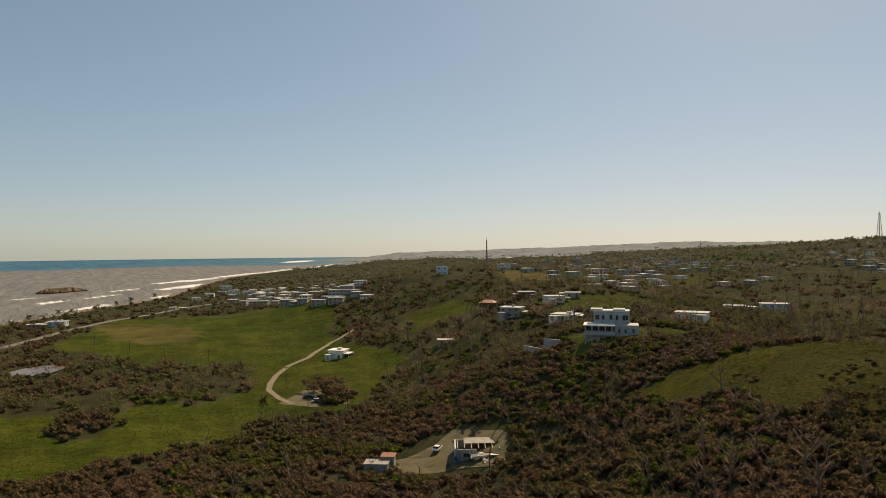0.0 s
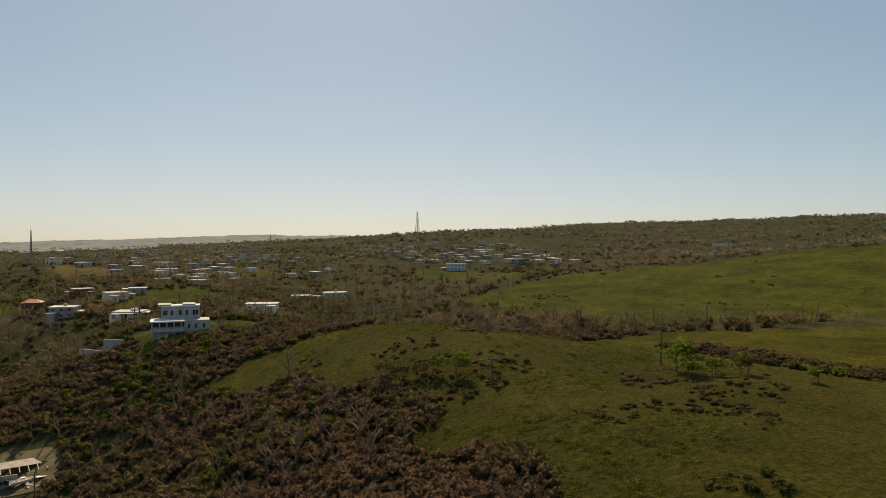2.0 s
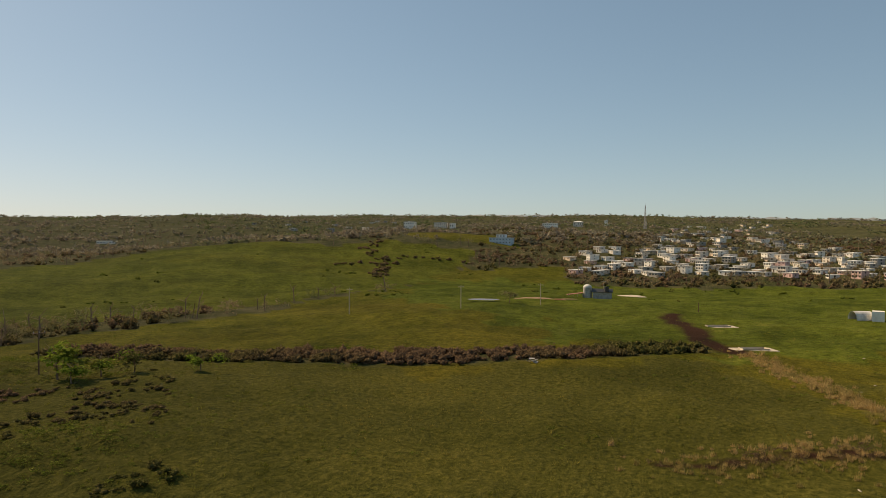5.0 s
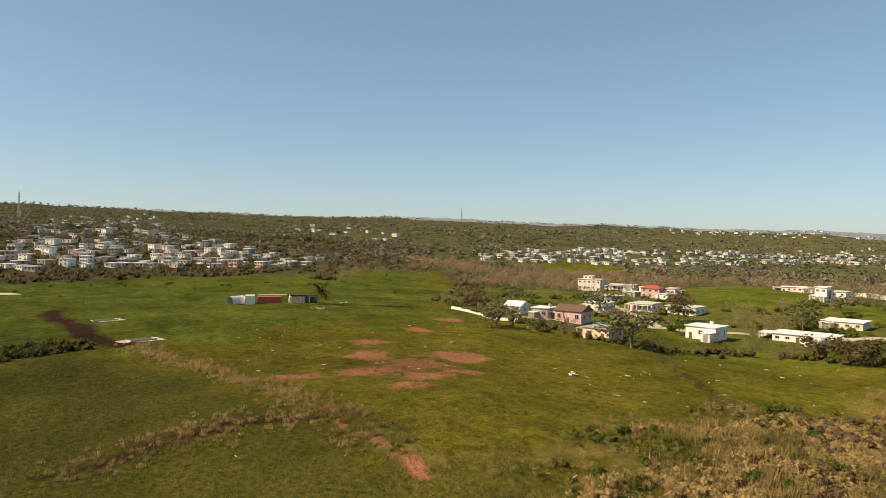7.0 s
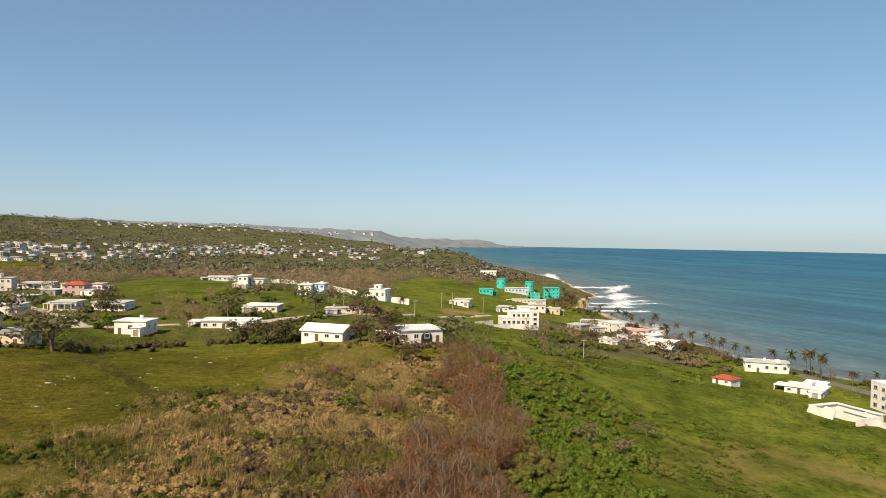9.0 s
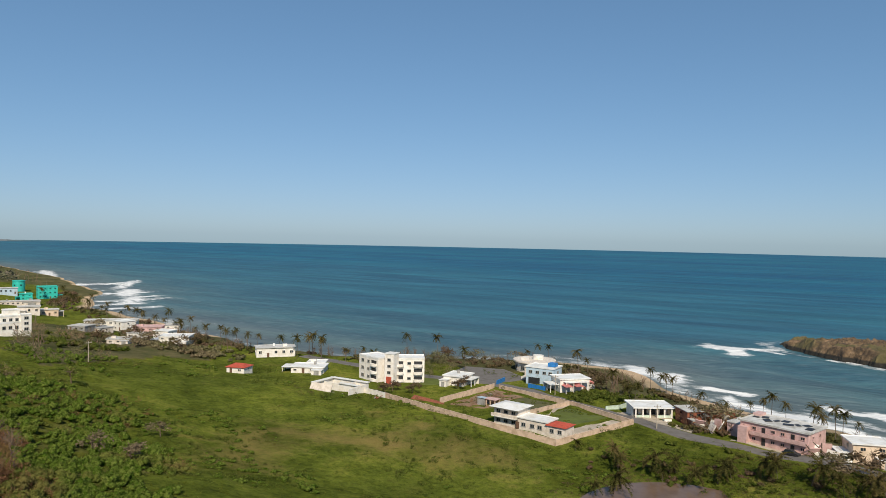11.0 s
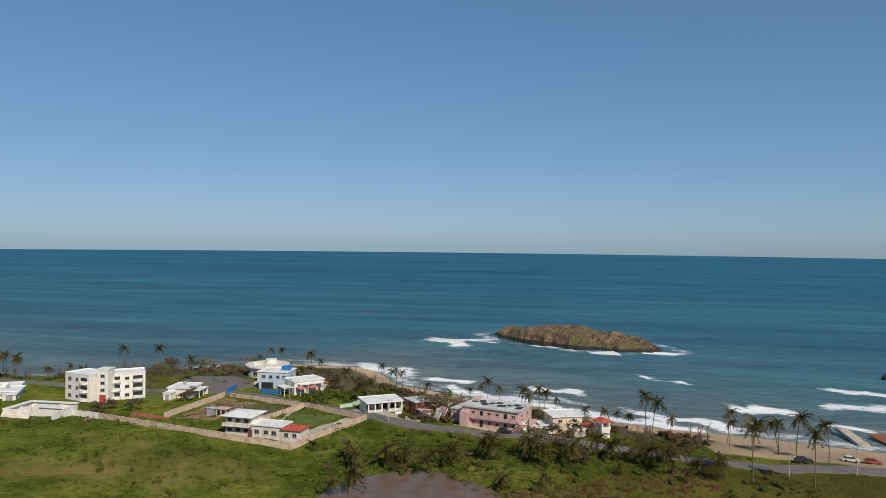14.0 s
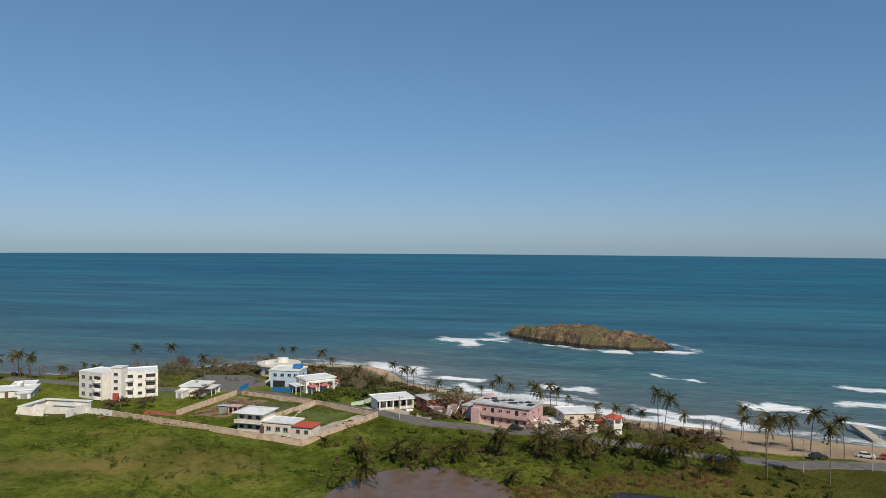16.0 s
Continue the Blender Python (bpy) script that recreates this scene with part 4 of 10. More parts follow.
def ribbon(name, line, width, mat, label, category, lift=0.12, kind="structure", z=None):
    """A strip of road or path laid over the land, with a thickness and a softened edge."""
    pts = [Vector((*p, 0)) for p in line]
    ROADS.append((line, width * 0.5 + 0.8))
    dense = []
    for p, q in zip(pts, pts[1:]):
        n = max(1, int((q - p).length / 4))
        dense += [p.lerp(q, i / n) for i in range(n)]
    dense.append(pts[-1])
    bm = bmesh.new()
    rows = []
    for i, p in enumerate(dense):
        d = (dense[min(i + 1, len(dense) - 1)] - dense[max(i - 1, 0)]).normalized()
        s = Vector((d.y, -d.x, 0))
        row = []
        wv = width * (1 + 0.06 * math.sin(i * 1.7))
        for f, e in ((-.5, -0.5), (-.46, 0), (0, 0.04), (.46, 0), (.5, -0.5)):
            q = p + s * f * wv
            zz = max(level(p.x, p.y), level(q.x, q.y)) if z is None else z
            row.append(bm.verts.new((q.x, q.y, zz + lift + e)))
        rows.append(row)
    for a, b in zip(rows, rows[1:]):
        for k in range(4):
            bm.faces.new((a[k], a[k + 1], b[k + 1], b[k]))
    bmesh.ops.recalc_face_normals(bm, faces=bm.faces)
    me = bpy.data.meshes.new(name)
    bm.to_mesh(me)
    bm.free()
    me.materials.append(mat)
    return tagged(new(name, me), label, category, kind=kind)


def wall_run(line, h, t, mat, label, name="garden_wall", cap=True):
    """A garden wall along a line: panels, piers and coping."""
    x0, y0 = line[0]
    foot = stand(name, x0, y0, 0, label, "wall")
    z0 = foot.location.z
    for (ax, ay), (bx, by) in zip(line, line[1:]):
        n = max(1, int(math.hypot(bx - ax, by - ay) / 6))
        for i in range(n):
            px, py = ax + (bx - ax) * (i + .5) / n, ay + (by - ay) * (i + .5) / n
            ln, tn = math.hypot(bx - ax, by - ay) / n, math.degrees(math.atan2(by - ay, bx - ax))
            f = (i + 0.5) / n
            z = level(ax, ay) * (1 - f) + level(bx, by) * f - z0
            piece("panel", "block", mat, foot, (px - x0, py - y0, z - 1.6), (ln, t, h + 1.6), tn)
            piece("pier", "block", mat, foot, (ax + (bx - ax) * i / n - x0, ay + (by - ay) * i / n - y0, z - 1.0), (t * 1.2, t * 1.2, h + 1.0), tn)
            if cap:
                piece("coping", "slab", mat, foot, (px - x0, py - y0, z + h), (ln, t * 1.5, 0.1), tn)
    return foot


def utility_pole(x, y, h=9.0, mat=None, arms=1, lean=(0, 0), label="weathered wooden utility pole with a crossarm"):
    foot = stand("utility_pole", x, y, math.degrees(math.atan2(x, y)) * -1 + 20, label, "pole", "utility poles", 0.3)
    piece("shaft", "pole", mat or M_WOODPOLE, foot, (0, 0, 0), (0.30, 0.30, h), tilt=lean)
    for k in range(arms):
        piece("crossarm", "block", mat or M_WOODPOLE, foot, (0, -0.25, h - 0.7 - k), (2.2, 0.15, 0.15))
        for s in (-0.9, 0.0, 0.9):
            piece("insulator", "pole", M_GREY, foot, (s, -0.25, h - 0.55 - k), (0.16, 0.16, 0.3))
    return foot


def lattice_mast(x, y, h, w, label, z=None):
    """A tapering steel mast: three or four legs, rings and braces."""
    foot = stand("radio_mast", x, y, 15, label, "mast", "radio masts", 1.0, z)
    n = 8
    for k in range(4):
        sx, sy = (-1, 1, 1, -1)[k], (-1, -1, 1, 1)[k]
        bm = bmesh.new()
        v, t = stick((sx * w / 2, sy * w / 2, 0), (sx * w / 9, sy * w / 9, h), w * 0.06 + 0.2, 0.16, 4)
        vs = [bm.verts.new(p) for p in v]
        for tri in t:
            bm.faces.new([vs[i] for i in tri])
        part("leg", bm, M_STEEL, foot)
    for i in range(n):
        z0, z1 = h * i / n, h * (i + 1) / n
        a, b = (w / 2) * (1 - z0 / h) + (w / 9) * z0 / h, (w / 2) * (1 - z1 / h) + (w / 9) * z1 / h
        bm = bmesh.new()
        for (ux, uy), (vx, vy) in (((-1, -1), (1, -1)), ((1, -1), (1, 1)), ((1, 1), (-1, 1)), ((-1, 1), (-1, -1))):
            for p, q in (((ux * a, uy * a, z0), (vx * b, vy * b, z1)), ((ux * b, uy * b, z1), (vx * b, vy * b, z1))):
                v, t = stick(p, q, 0.14, 0.14, 3)
                vs = [bm.verts.new(c) for c in v]
                for tri in t:
                    bm.faces.new([vs[k] for k in tri])
        part("brace", bm, M_STEEL, foot)
    piece("antenna", "pole", M_STEEL, foot, (0, 0, h), (0.3, 0.3, h * 0.08))
    return foot


def palm_meshes(seed, fronds, droop, ragged):
    """Trunk and fronds of a palm of unit height; each frond is a rib with two rows of leaflets."""
    g = np.random.default_rng(seed)
    bend = g.normal(0, 0.05, 2)
    spine = [np.array([bend[0] * f * f, bend[1] * f * f, f]) for f in np.linspace(-0.04, 1, 7)]
    trunk = gather([stick(spine[i], spine[i + 1], 0.020 - 0.0018 * i, 0.020 - 0.0018 * (i + 1), 6) for i in range(6)])
    out = []
    for k in range(fronds):
        a = 2.4 * k + g.normal(0, .2)
        lift, ln = g.uniform(-1.0, 1.5), g.uniform(0.33, 0.46)
        way = np.array([math.cos(a), math.sin(a), 0])
        side = np.array([-way[1], way[0], 0])
        pts, p, slope = [spine[-1]], spine[-1].copy(), lift
        for i in range(5):
            p = p + (way + (0, 0, slope)) / math.hypot(1, slope) * ln / 5
            slope -= droop
            pts.append(p.copy())
        for i in range(5):
            out.append(stick(pts[i], pts[i + 1], 0.006 - i * 0.001, 0.005 - i * 0.001, 3))
            for s in (-1, 1):
                for f in (0.1, 0.42, 0.74):
                    if g.uniform() < ragged:
                        continue
                    q = pts[i] + (pts[i + 1] - pts[i]) * f
                    wl = 0.068 * (1 - 0.12 * abs(i - 1.5)) * g.uniform(.8, 1.2)
                    tip = q + side * s * wl + way * wl * 0.45 - np.array([0, 0, wl * g.uniform(.35, .8)])
                    dq = (pts[i + 1] - pts[i]) * 0.34
                    out.append((np.array([q, q + dq, tip]), np.array([[0, 1, 2]])))
    return trunk, gather(out)


PALMS = []
for _k, (_n, _d, _r) in enumerate(((24, 0.36, 0.10), (22, 0.42, 0.15), (21, 0.34, 0.18), (26, 0.32, 0.08), (20, 0.46, 0.18), (28, 0.28, 0.05), (24, 0.36, 0.10))):
    _t, _f = palm_meshes(_k + 3, _n, _d, _r)
    PALMS.append((mesh_of("trunk", *_t, M_BARK), mesh_of("fronds", *_f, M_PALM)))


def palm(x, y, h, k=0, lean=(0.0, 0.0), crown=1.0, label="tall coconut palm with wind-torn fronds", kind=None):
    k = k % 5
    foot = stand("palm_tree", x, y, 0, label, "palm tree", "palms")
    t, f = PALMS[k if kind is None else kind]
    spin = Euler((radians(lean[0]), radians(lean[1]), k * 2.4 + x))
    for name, me, s in (("trunk", t, (h * min(0.8, 9 / h), h * min(0.8, 9 / h), h)), ("crown", f, None)):
        ob = new(name, me)
        ob.parent = foot
        if s:
            ob.matrix_basis = Matrix.LocRotScale((0, 0, 0), spin, s)
            top = (ob.matrix_basis @ Vector((0, 0, 1.0)))
        else:
            c = min(h, 11) * crown * 1.2
            ob.matrix_basis = Matrix.LocRotScale(top, spin, (c, c, c)) @ Matrix.Translation((0, 0, -1))
    return foot


def tree_mesh(seed, leaves, size):
    t = bare_tree(9, 2, seed)
    c = leaf_clump(leaves, size, 6, 1.0, 0.8)
    c = (c[0] * (1.15, 1.15, 0.85) + (0, 0, 0.14), c[1])
    return t, c


TREES = {}


def tree(x, y, h, k=0, mat=None, leaves=380, label="small broad tree thinned by a storm"):
    mat = mat or M_BRUSH
    key = (k, mat.name, leaves)
    if key not in TREES:
        t, c = tree_mesh(k + 20, leaves, 0.062)
        TREES[key] = (mesh_of("trunk", *t, M_TWIG), mesh_of("crown", *c, mat))
    foot = stand("tree", x, y, (x * 37) % 360, label, "tree", "yard trees")
    for name, me in zip(("trunk", "crown"), TREES[key]):
        ob = new(name, me)
        ob.parent = foot
        ob.scale = (h * 1.15, h * 1.15, h)
    return foot


def car(x, y, turn, mat, label, long=4.5, group="parked cars"):
    """A parked car: body, glazed cabin, wheels."""
    foot = stand("car", x, y, turn, label, "car", group)
    s = long / 4.5
    bm = bmesh.new()
    prof = [(-2.2, .35), (-2.25, .75), (-1.9, .95), (-1.1, 1.02), (1.3, 1.02), (2.1, .9), (2.25, .6), (2.2, .35)]
    a, b = [bm.verts.new((p * s, -.88, q * s)) for p, q in prof], [bm.verts.new((p * s, .88, q * s)) for p, q in prof]
    bm.faces.new(a)
    bm.faces.new(b[::-1])
    for i in range(len(prof)):
        j = (i + 1) % len(prof)
        bm.faces.new((a[i], b[i], b[j], a[j]))
    bmesh.ops.recalc_face_normals(bm, faces=bm.faces)
    part("body", bm, mat, foot)
    bm = bmesh.new()
    prof = [(-1.75, 1.0), (-1.45, 1.5), (.45, 1.52), (1.25, 1.0)]
    a, b = [bm.verts.new((p * s, -.78 + (q - 1) * .2, q * s)) for p, q in prof], [bm.verts.new((p * s, .78 - (q - 1) * .2, q * s)) for p, q in prof]
    bm.faces.new(a)
    bm.faces.new(b[::-1])
    for i in range(4):
        j = (i + 1) % 4
        bm.faces.new((a[i], b[i], b[j], a[j]))
    bmesh.ops.recalc_face_normals(bm, faces=bm.faces)
    part("cabin_glass", bm, M_GLASS, foot)
    piece("roof", "slab", mat, foot, (-.5 * s, 0, 1.5 * s), (1.8 * s, 1.35, .06))
    for wx in (-1.4, 1.4):
        for wy in (-.82, .82):
            piece("wheel", "tube", M_DARK, foot, (wx * s, wy + .1, .33), (.66, .66, .2), tilt=(90, 0))
    return foot

# ---- houses seen singly ----
villa(-57, 379, 344, 8.3, 9.0, 4.3, 1, M_WHITE, M_WHITEROOF, "tray", "small white house with a red lean-to roof", z=2.8)
villa(176, 373, 345, 13.4, 9.0, 4.7, 2, M_BLUE, M_ROOF, "tray", "pale blue two-storey house with arched balcony", z=26.0)
villa(106, 298, 333, 12.9, 9.0, 2.7, 1, M_WHITE, M_ROOF, "tray", "white single-storey concrete house with a pale flat roof", z=30.9)
villa(149, 358, 337, 10.0, 8.0, 2.5, 1, M_GREY, M_ROOF, "tray", "grey single-storey concrete house with a pale flat roof", z=28.6)
villa(34, 344, 336, 9.9, 9.0, 4.7, 2, M_GREY, M_ROOF, "tray", "grey two-storey concrete house with a pale flat roof", z=27.7)
villa(25, 393, 346, 8.1, 8.0, 5.0, 1, M_BROWN, M_RUST, "hip", "brown single-storey concrete house with a rusty pitched roof", z=26.1)
villa(57, 362, 6, 9.4, 9.0, 3.7, 1, M_CREAM, M_ROOF, "tray", "cream single-storey concrete house with a pale flat roof", z=32.8)
villa(48, 404, 3, 9.3, 8.0, 4.0, 1, M_BROWN, M_ROOF, "tray", "brown single-storey concrete house with a pale flat roof", z=32.1)
villa(69, 373, 350, 7.6, 8.0, 2.8, 1, M_GREY, M_ROOF, "tray", "grey single-storey concrete house with a pale flat roof", z=34.7)
villa(56, 318, 330, 10.9, 10.0, 2.4, 1, M_WHITE, M_ROOF, "tray", "low white pavilion with terrace roof beside the modern house", porch=2.5, z=29.0)
villa(122, 550, 347, 14.6, 10.0, 2.4, 1, M_WHITE, M_ROOF, "tray", "long warehouse with a white sheet roof", near=False, z=37.0)
villa(96, 442, 348, 8.6, 8.0, 2.4, 1, M_GREY, M_ROOF, "tray", "grey single-storey concrete house with a pale flat roof", near=False, z=35.6)
villa(-1, 599, 0, 9.6, 9.0, 7.0, 2, M_BLUE, M_ROOF, "tray", "pale blue two-storey concrete house with a pale flat roof", near=False, z=38.7)
villa(1, 347, 360, 7.8, 6.0, 2.4, 1, M_GREY, M_ROOF, "slab", "shed with a pale sheet roof", near=False, z=14.0)
villa(-317, 544, 10, 10.0, 9.0, 2.5, 1, M_GREY, M_ROOF, "tray", "low beach building with a pale roof", z=2.4)
villa(-304, 552, 9, 12.4, 9.0, 3.8, 1, M_BLUE, M_ROOF, "tray", "low beach building with a pale blue wall", z=2.4)
villa(-211, 739, 4, 7.3, 12.0, 4.8, 2, M_GREY, M_GREY, "tray", "grey concrete apartment block in rows near the shore", near=False, group="condominium blocks", z=2.4)
villa(-194, 738, 3, 19.1, 12.0, 4.7, 2, M_GREY, M_GREY, "tray", "grey concrete apartment block in rows near the shore", near=False, group="condominium blocks", z=2.4)
villa(-177, 736, 2, 7.4, 12.0, 4.7, 2, M_GREY, M_GREY, "tray", "grey concrete apartment block in rows near the shore", near=False, group="condominium blocks", z=2.4)
villa(-140, 631, 1, 12.6, 12.0, 4.7, 2, M_GREY, M_GREY, "tray", "grey concrete apartment block in rows near the shore", near=False, group="condominium blocks", z=11.4)
villa(-122, 610, 359, 8.7, 12.0, 4.7, 2, M_GREY, M_GREY, "tray", "grey concrete apartment block in rows near the shore", near=False, group="condominium blocks", z=14.0)
villa(-104, 587, 358, 11.6, 12.0, 4.7, 2, M_GREY, M_GREY, "tray", "grey concrete apartment block in rows near the shore", near=False, group="condominium blocks", z=14.4)
villa(-89, 584, 357, 12.5, 12.0, 4.7, 2, M_GREY, M_GREY, "tray", "grey concrete apartment block in rows near the shore", near=False, group="condominium blocks", z=16.3)
villa(-173, 850, 360, 14.5, 12.0, 6.5, 2, M_GREY, M_GREY, "tray", "grey concrete apartment block in rows near the shore", near=False, group="condominium blocks", z=2.4)
villa(-123, 683, 358, 15.6, 12.0, 4.7, 2, M_GREY, M_GREY, "tray", "grey concrete apartment block in rows near the shore", near=False, group="condominium blocks", z=15.2)
villa(-85, 605, 356, 26.7, 12.0, 4.7, 2, M_GREY, M_GREY, "tray", "grey concrete apartment block in rows near the shore", near=False, group="condominium blocks", z=21.5)
villa(-198, 872, 1, 13.5, 12.0, 4.7, 2, M_GREY, M_GREY, "tray", "grey concrete apartment block in rows near the shore", near=False, group="condominium blocks", z=2.4)
villa(-84, 616, 356, 12.4, 12.0, 4.7, 2, M_GREY, M_GREY, "tray", "grey concrete apartment block in rows near the shore", near=False, group="condominium blocks", z=24.5)
villa(-226, 856, 3, 14.4, 12.0, 4.7, 2, M_GREY, M_GREY, "tray", "grey concrete apartment block in rows near the shore", near=False, group="condominium blocks", z=2.4)
villa(-291, 922, 1, 10.1, 8.0, 4.4, 1, M_GREY, M_ROOF, "tray", "grey single-storey concrete house with a pale flat roof", near=False, group="shore houses", z=2.4)
villa(-279, 932, 33, 13.3, 8.0, 5.2, 1, M_WHITE, M_ROOF, "tray", "white single-storey concrete house with a pale flat roof", near=False, group="shore houses", z=2.4)
villa(-294, 881, 8, 10.8, 8.0, 4.2, 1, M_WHITE, M_ROOF, "tray", "white single-storey concrete house with a pale flat roof", near=False, group="shore houses", z=2.4)
villa(-291, 824, 23, 9.5, 8.0, 3.2, 1, M_WHITE, M_ROOF, "tray", "white single-storey concrete house with a pale flat roof", near=False, group="shore houses", z=2.4)
villa(-269, 696, 17, 5.7, 8.0, 2.4, 1, M_WHITE, M_ROOF, "tray", "white single-storey concrete house with a pale flat roof", near=False, group="shore houses", z=2.4)
villa(-257, 689, 22, 6.5, 8.0, 2.4, 1, M_GREY, M_ROOF, "tray", "grey single-storey concrete house with a pale flat roof", near=False, group="shore houses", z=2.4)
villa(-327, 1052, 15, 15.8, 8.0, 4.4, 1, M_WHITE, M_ROOF, "tray", "white single-storey concrete house with a pale flat roof", near=False, group="shore houses", z=2.4)
villa(-260, 930, 25, 10.4, 8.0, 3.7, 1, M_WHITE, M_ROOF, "tray", "white single-storey concrete house with a pale flat roof", near=False, group="shore houses", z=2.4)
villa(-244, 963, 22, 14.0, 8.0, 3.9, 1, M_WHITE, M_ROOF, "tray", "white single-storey concrete house with a pale flat roof", near=False, group="shore houses", z=2.4)
villa(383, 545, 325, 17.3, 9.0, 6.7, 2, M_BLUE, M_ROOF, "tray", "pale blue two-storey concrete house with a pale flat roof", z=31.6)
villa(805, 547, 304, 23.7, 9.0, 4.1, 1, M_WHITE, M_ROOF, "tray", "white single-storey concrete house with a pale flat roof", near=False, z=51.7)
villa(1206, 240, 261, 20.5, 9.0, 12.1, 2, M_WHITE, M_ROOF, "tray", "white two-storey concrete house with a pale flat roof", z=77.6)
villa(1178, 181, 269, 22.7, 9.0, 10.0, 2, M_CREAM, M_ROOF, "tray", "cream two-storey concrete house with a pale flat roof", z=77.7)
villa(1173, 160, 268, 9.8, 8.0, 9.0, 1, M_WHITE, M_ROOF, "tray", "white single-storey concrete house with a pale flat roof", near=False, z=77.7)
villa(714, 47, 259, 23.1, 12.0, 6.4, 2, M_BLUE, M_ROOF, "tray", "pale blue two-storey concrete house with a pale flat roof", upper=(0.0, 0.0, 9.2, 7.2, 3.2), z=56.0)
villa(1227, -3, 270, 26.6, 10.0, 8.5, 2, M_WHITE, M_WHITEROOF, "tray", "white two-storey concrete house with a white flat roof", z=79.7)
villa(1332, -55, 268, 18.2, 8.0, 8.2, 1, M_CREAM, M_WHITEROOF, "hip", "cream single-storey concrete house with a white pitched roof", z=84.9)
villa(1478, -117, 265, 7.2, 5.0, 10.4, 2, M_WHITE, M_ROOF, "tray", "white two-storey concrete house with a pale flat roof", z=89.0)
villa(347, -425, 199, 17.8, 10.0, 8.5, 2, M_CREAM, M_ROOF, "tray", "cream two-storey concrete house with a pale flat roof", upper=(-1.8, 0.0, 7.1, 5.0, 2.6), z=21.8)
villa(335, -448, 202, 19.7, 9.0, 4.3, 1, M_WHITE, M_ROOF, "tray", "white single-storey concrete house with a pale flat roof", porch=2.2, z=21.8)
villa(235, -342, 195, 10.6, 9.0, 5.4, 2, M_PINK, M_RED, "hip", "pink two-storey house with a red roof", z=28.7)
villa(229, -352, 193, 6.4, 8.0, 3.9, 1, M_WHITE, M_PINK, "tray", "white single-storey concrete house with a pink flat roof", z=29.9)
villa(199, -250, 197, 10.1, 8.0, 4.0, 1, M_WHITE, M_ROOF, "tray", "white single-storey concrete house with a pale flat roof", z=29.3)
villa(190, -271, 193, 10.3, 10.0, 3.6, 1, M_CREAM, M_ROOF, "tray", "cream single-storey concrete house with a pale flat roof", porch=2, z=29.1)
villa(173, -202, 193, 10.9, 9.0, 4.6, 1, M_PINK, M_BROWN, "gable", "pink house with a brown sheet roof", z=30.4)
villa(202, -201, 200, 6.9, 8.0, 3.2, 1, M_WHITE, M_WHITEROOF, "gable", "white single-storey concrete house with a white pitched roof", z=31.2)
villa(188, -202, 198, 6.7, 8.0, 4.1, 1, M_GREY, M_WHITEROOF, "slab", "white roofed open carport beside a house", z=30.5)
villa(141, -179, 188, 9.2, 9.0, 3.5, 1, M_PEACH, M_GREY, "slab", "peach bungalow with a teal edged grey roof", z=30.2)
villa(174, -278, 187, 13.8, 10.0, 3.5, 1, M_WHITE, M_ROOF, "tray", "white single-storey concrete house with a pale flat roof", porch=2, z=28.8)
villa(129, -219, 186, 10.4, 9.0, 4.2, 1, M_WHITE, M_WHITEROOF, "slab", "white house of two low blocks with a flat roof", z=28.5)
villa(110, -247, 192, 16.1, 10.0, 2.9, 1, M_WHITE, M_WHITEROOF, "tray", "long white house with stepped flat roofs", z=27.2)
villa(101, -249, 190, 5.0, 7.0, 2.8, 1, M_WHITE, M_WHITEROOF, "tray", "white single-storey concrete house with a white flat roof", z=27.4)
villa(112, -289, 186, 14.0, 10.0, 2.8, 1, M_CREAM, M_WHITEROOF, "tray", "cream single-storey concrete house with a white flat roof", z=28.8)
villa(168, -402, 188, 5.9, 9.0, 7.5, 2, M_WHITE, M_WHITEROOF, "tray", "white modern two-storey villa", z=29.4)
villa(161, -407, 187, 7.4, 8.0, 5.6, 2, M_WHITE, M_ROOF, "tray", "white two-storey concrete house with a pale flat roof", z=29.2)
villa(232, -513, 204, 20.6, 8.0, 3.5, 1, M_WHITE, M_WHITEROOF, "tray", "white single-storey concrete house with a white flat roof", z=25.4)
villa(122, -378, 183, 7.0, 8.0, 5.3, 2, M_WHITE, M_WHITEROOF, "tray", "white modern two-storey villa", z=28.8)
villa(115, -383, 182, 5.6, 8.0, 6.0, 2, M_BLUE, M_WHITEROOF, "tray", "pale blue two-storey concrete house with a white flat roof", z=28.5)
villa(89, -419, 172, 10.4, 9.0, 6.5, 1, M_WHITE, M_WHITEROOF, "tray", "white single-storey concrete house with a white flat roof", upper=(-1.0, 0.0, 4.2, 3.6, 2.4), z=23.0)
villa(58, -201, 168, 13.4, 8.0, 3.0, 1, M_WHITE, M_WHITEROOF, "gable", "white two-storey house with a pale pitched roof", z=31.1)
arched_house = villa(33, -206, 211, 13.5, 11.0, 3.7, 1, M_WHITE, M_WHITEROOF, "tray", "white house with a wide arched porch", z=30.9)
piece("arched_opening", "arch", M_DARK, arched_house, (1.6, -5.5, 0.1), (3.4, 0.12, 3.0), 0, "wide dark arch of the porch")
villa(78, -295, 190, 15.6, 6.0, 2.4, 1, M_CREAM, M_ROOF, "slab", "roofless beige house shell", z=28.3)
villa(41, -452, 175, 10.4, 8.0, 3.7, 1, M_WHITE, M_ROOF, "tray", "white single-storey concrete house with a pale flat roof", z=17.9)
villa(48, -879, 183, 19.7, 9.0, 5.6, 1, M_WHITE, M_ROOF, "tray", "white single-storey concrete house with a pale flat roof", near=False, z=14.9)
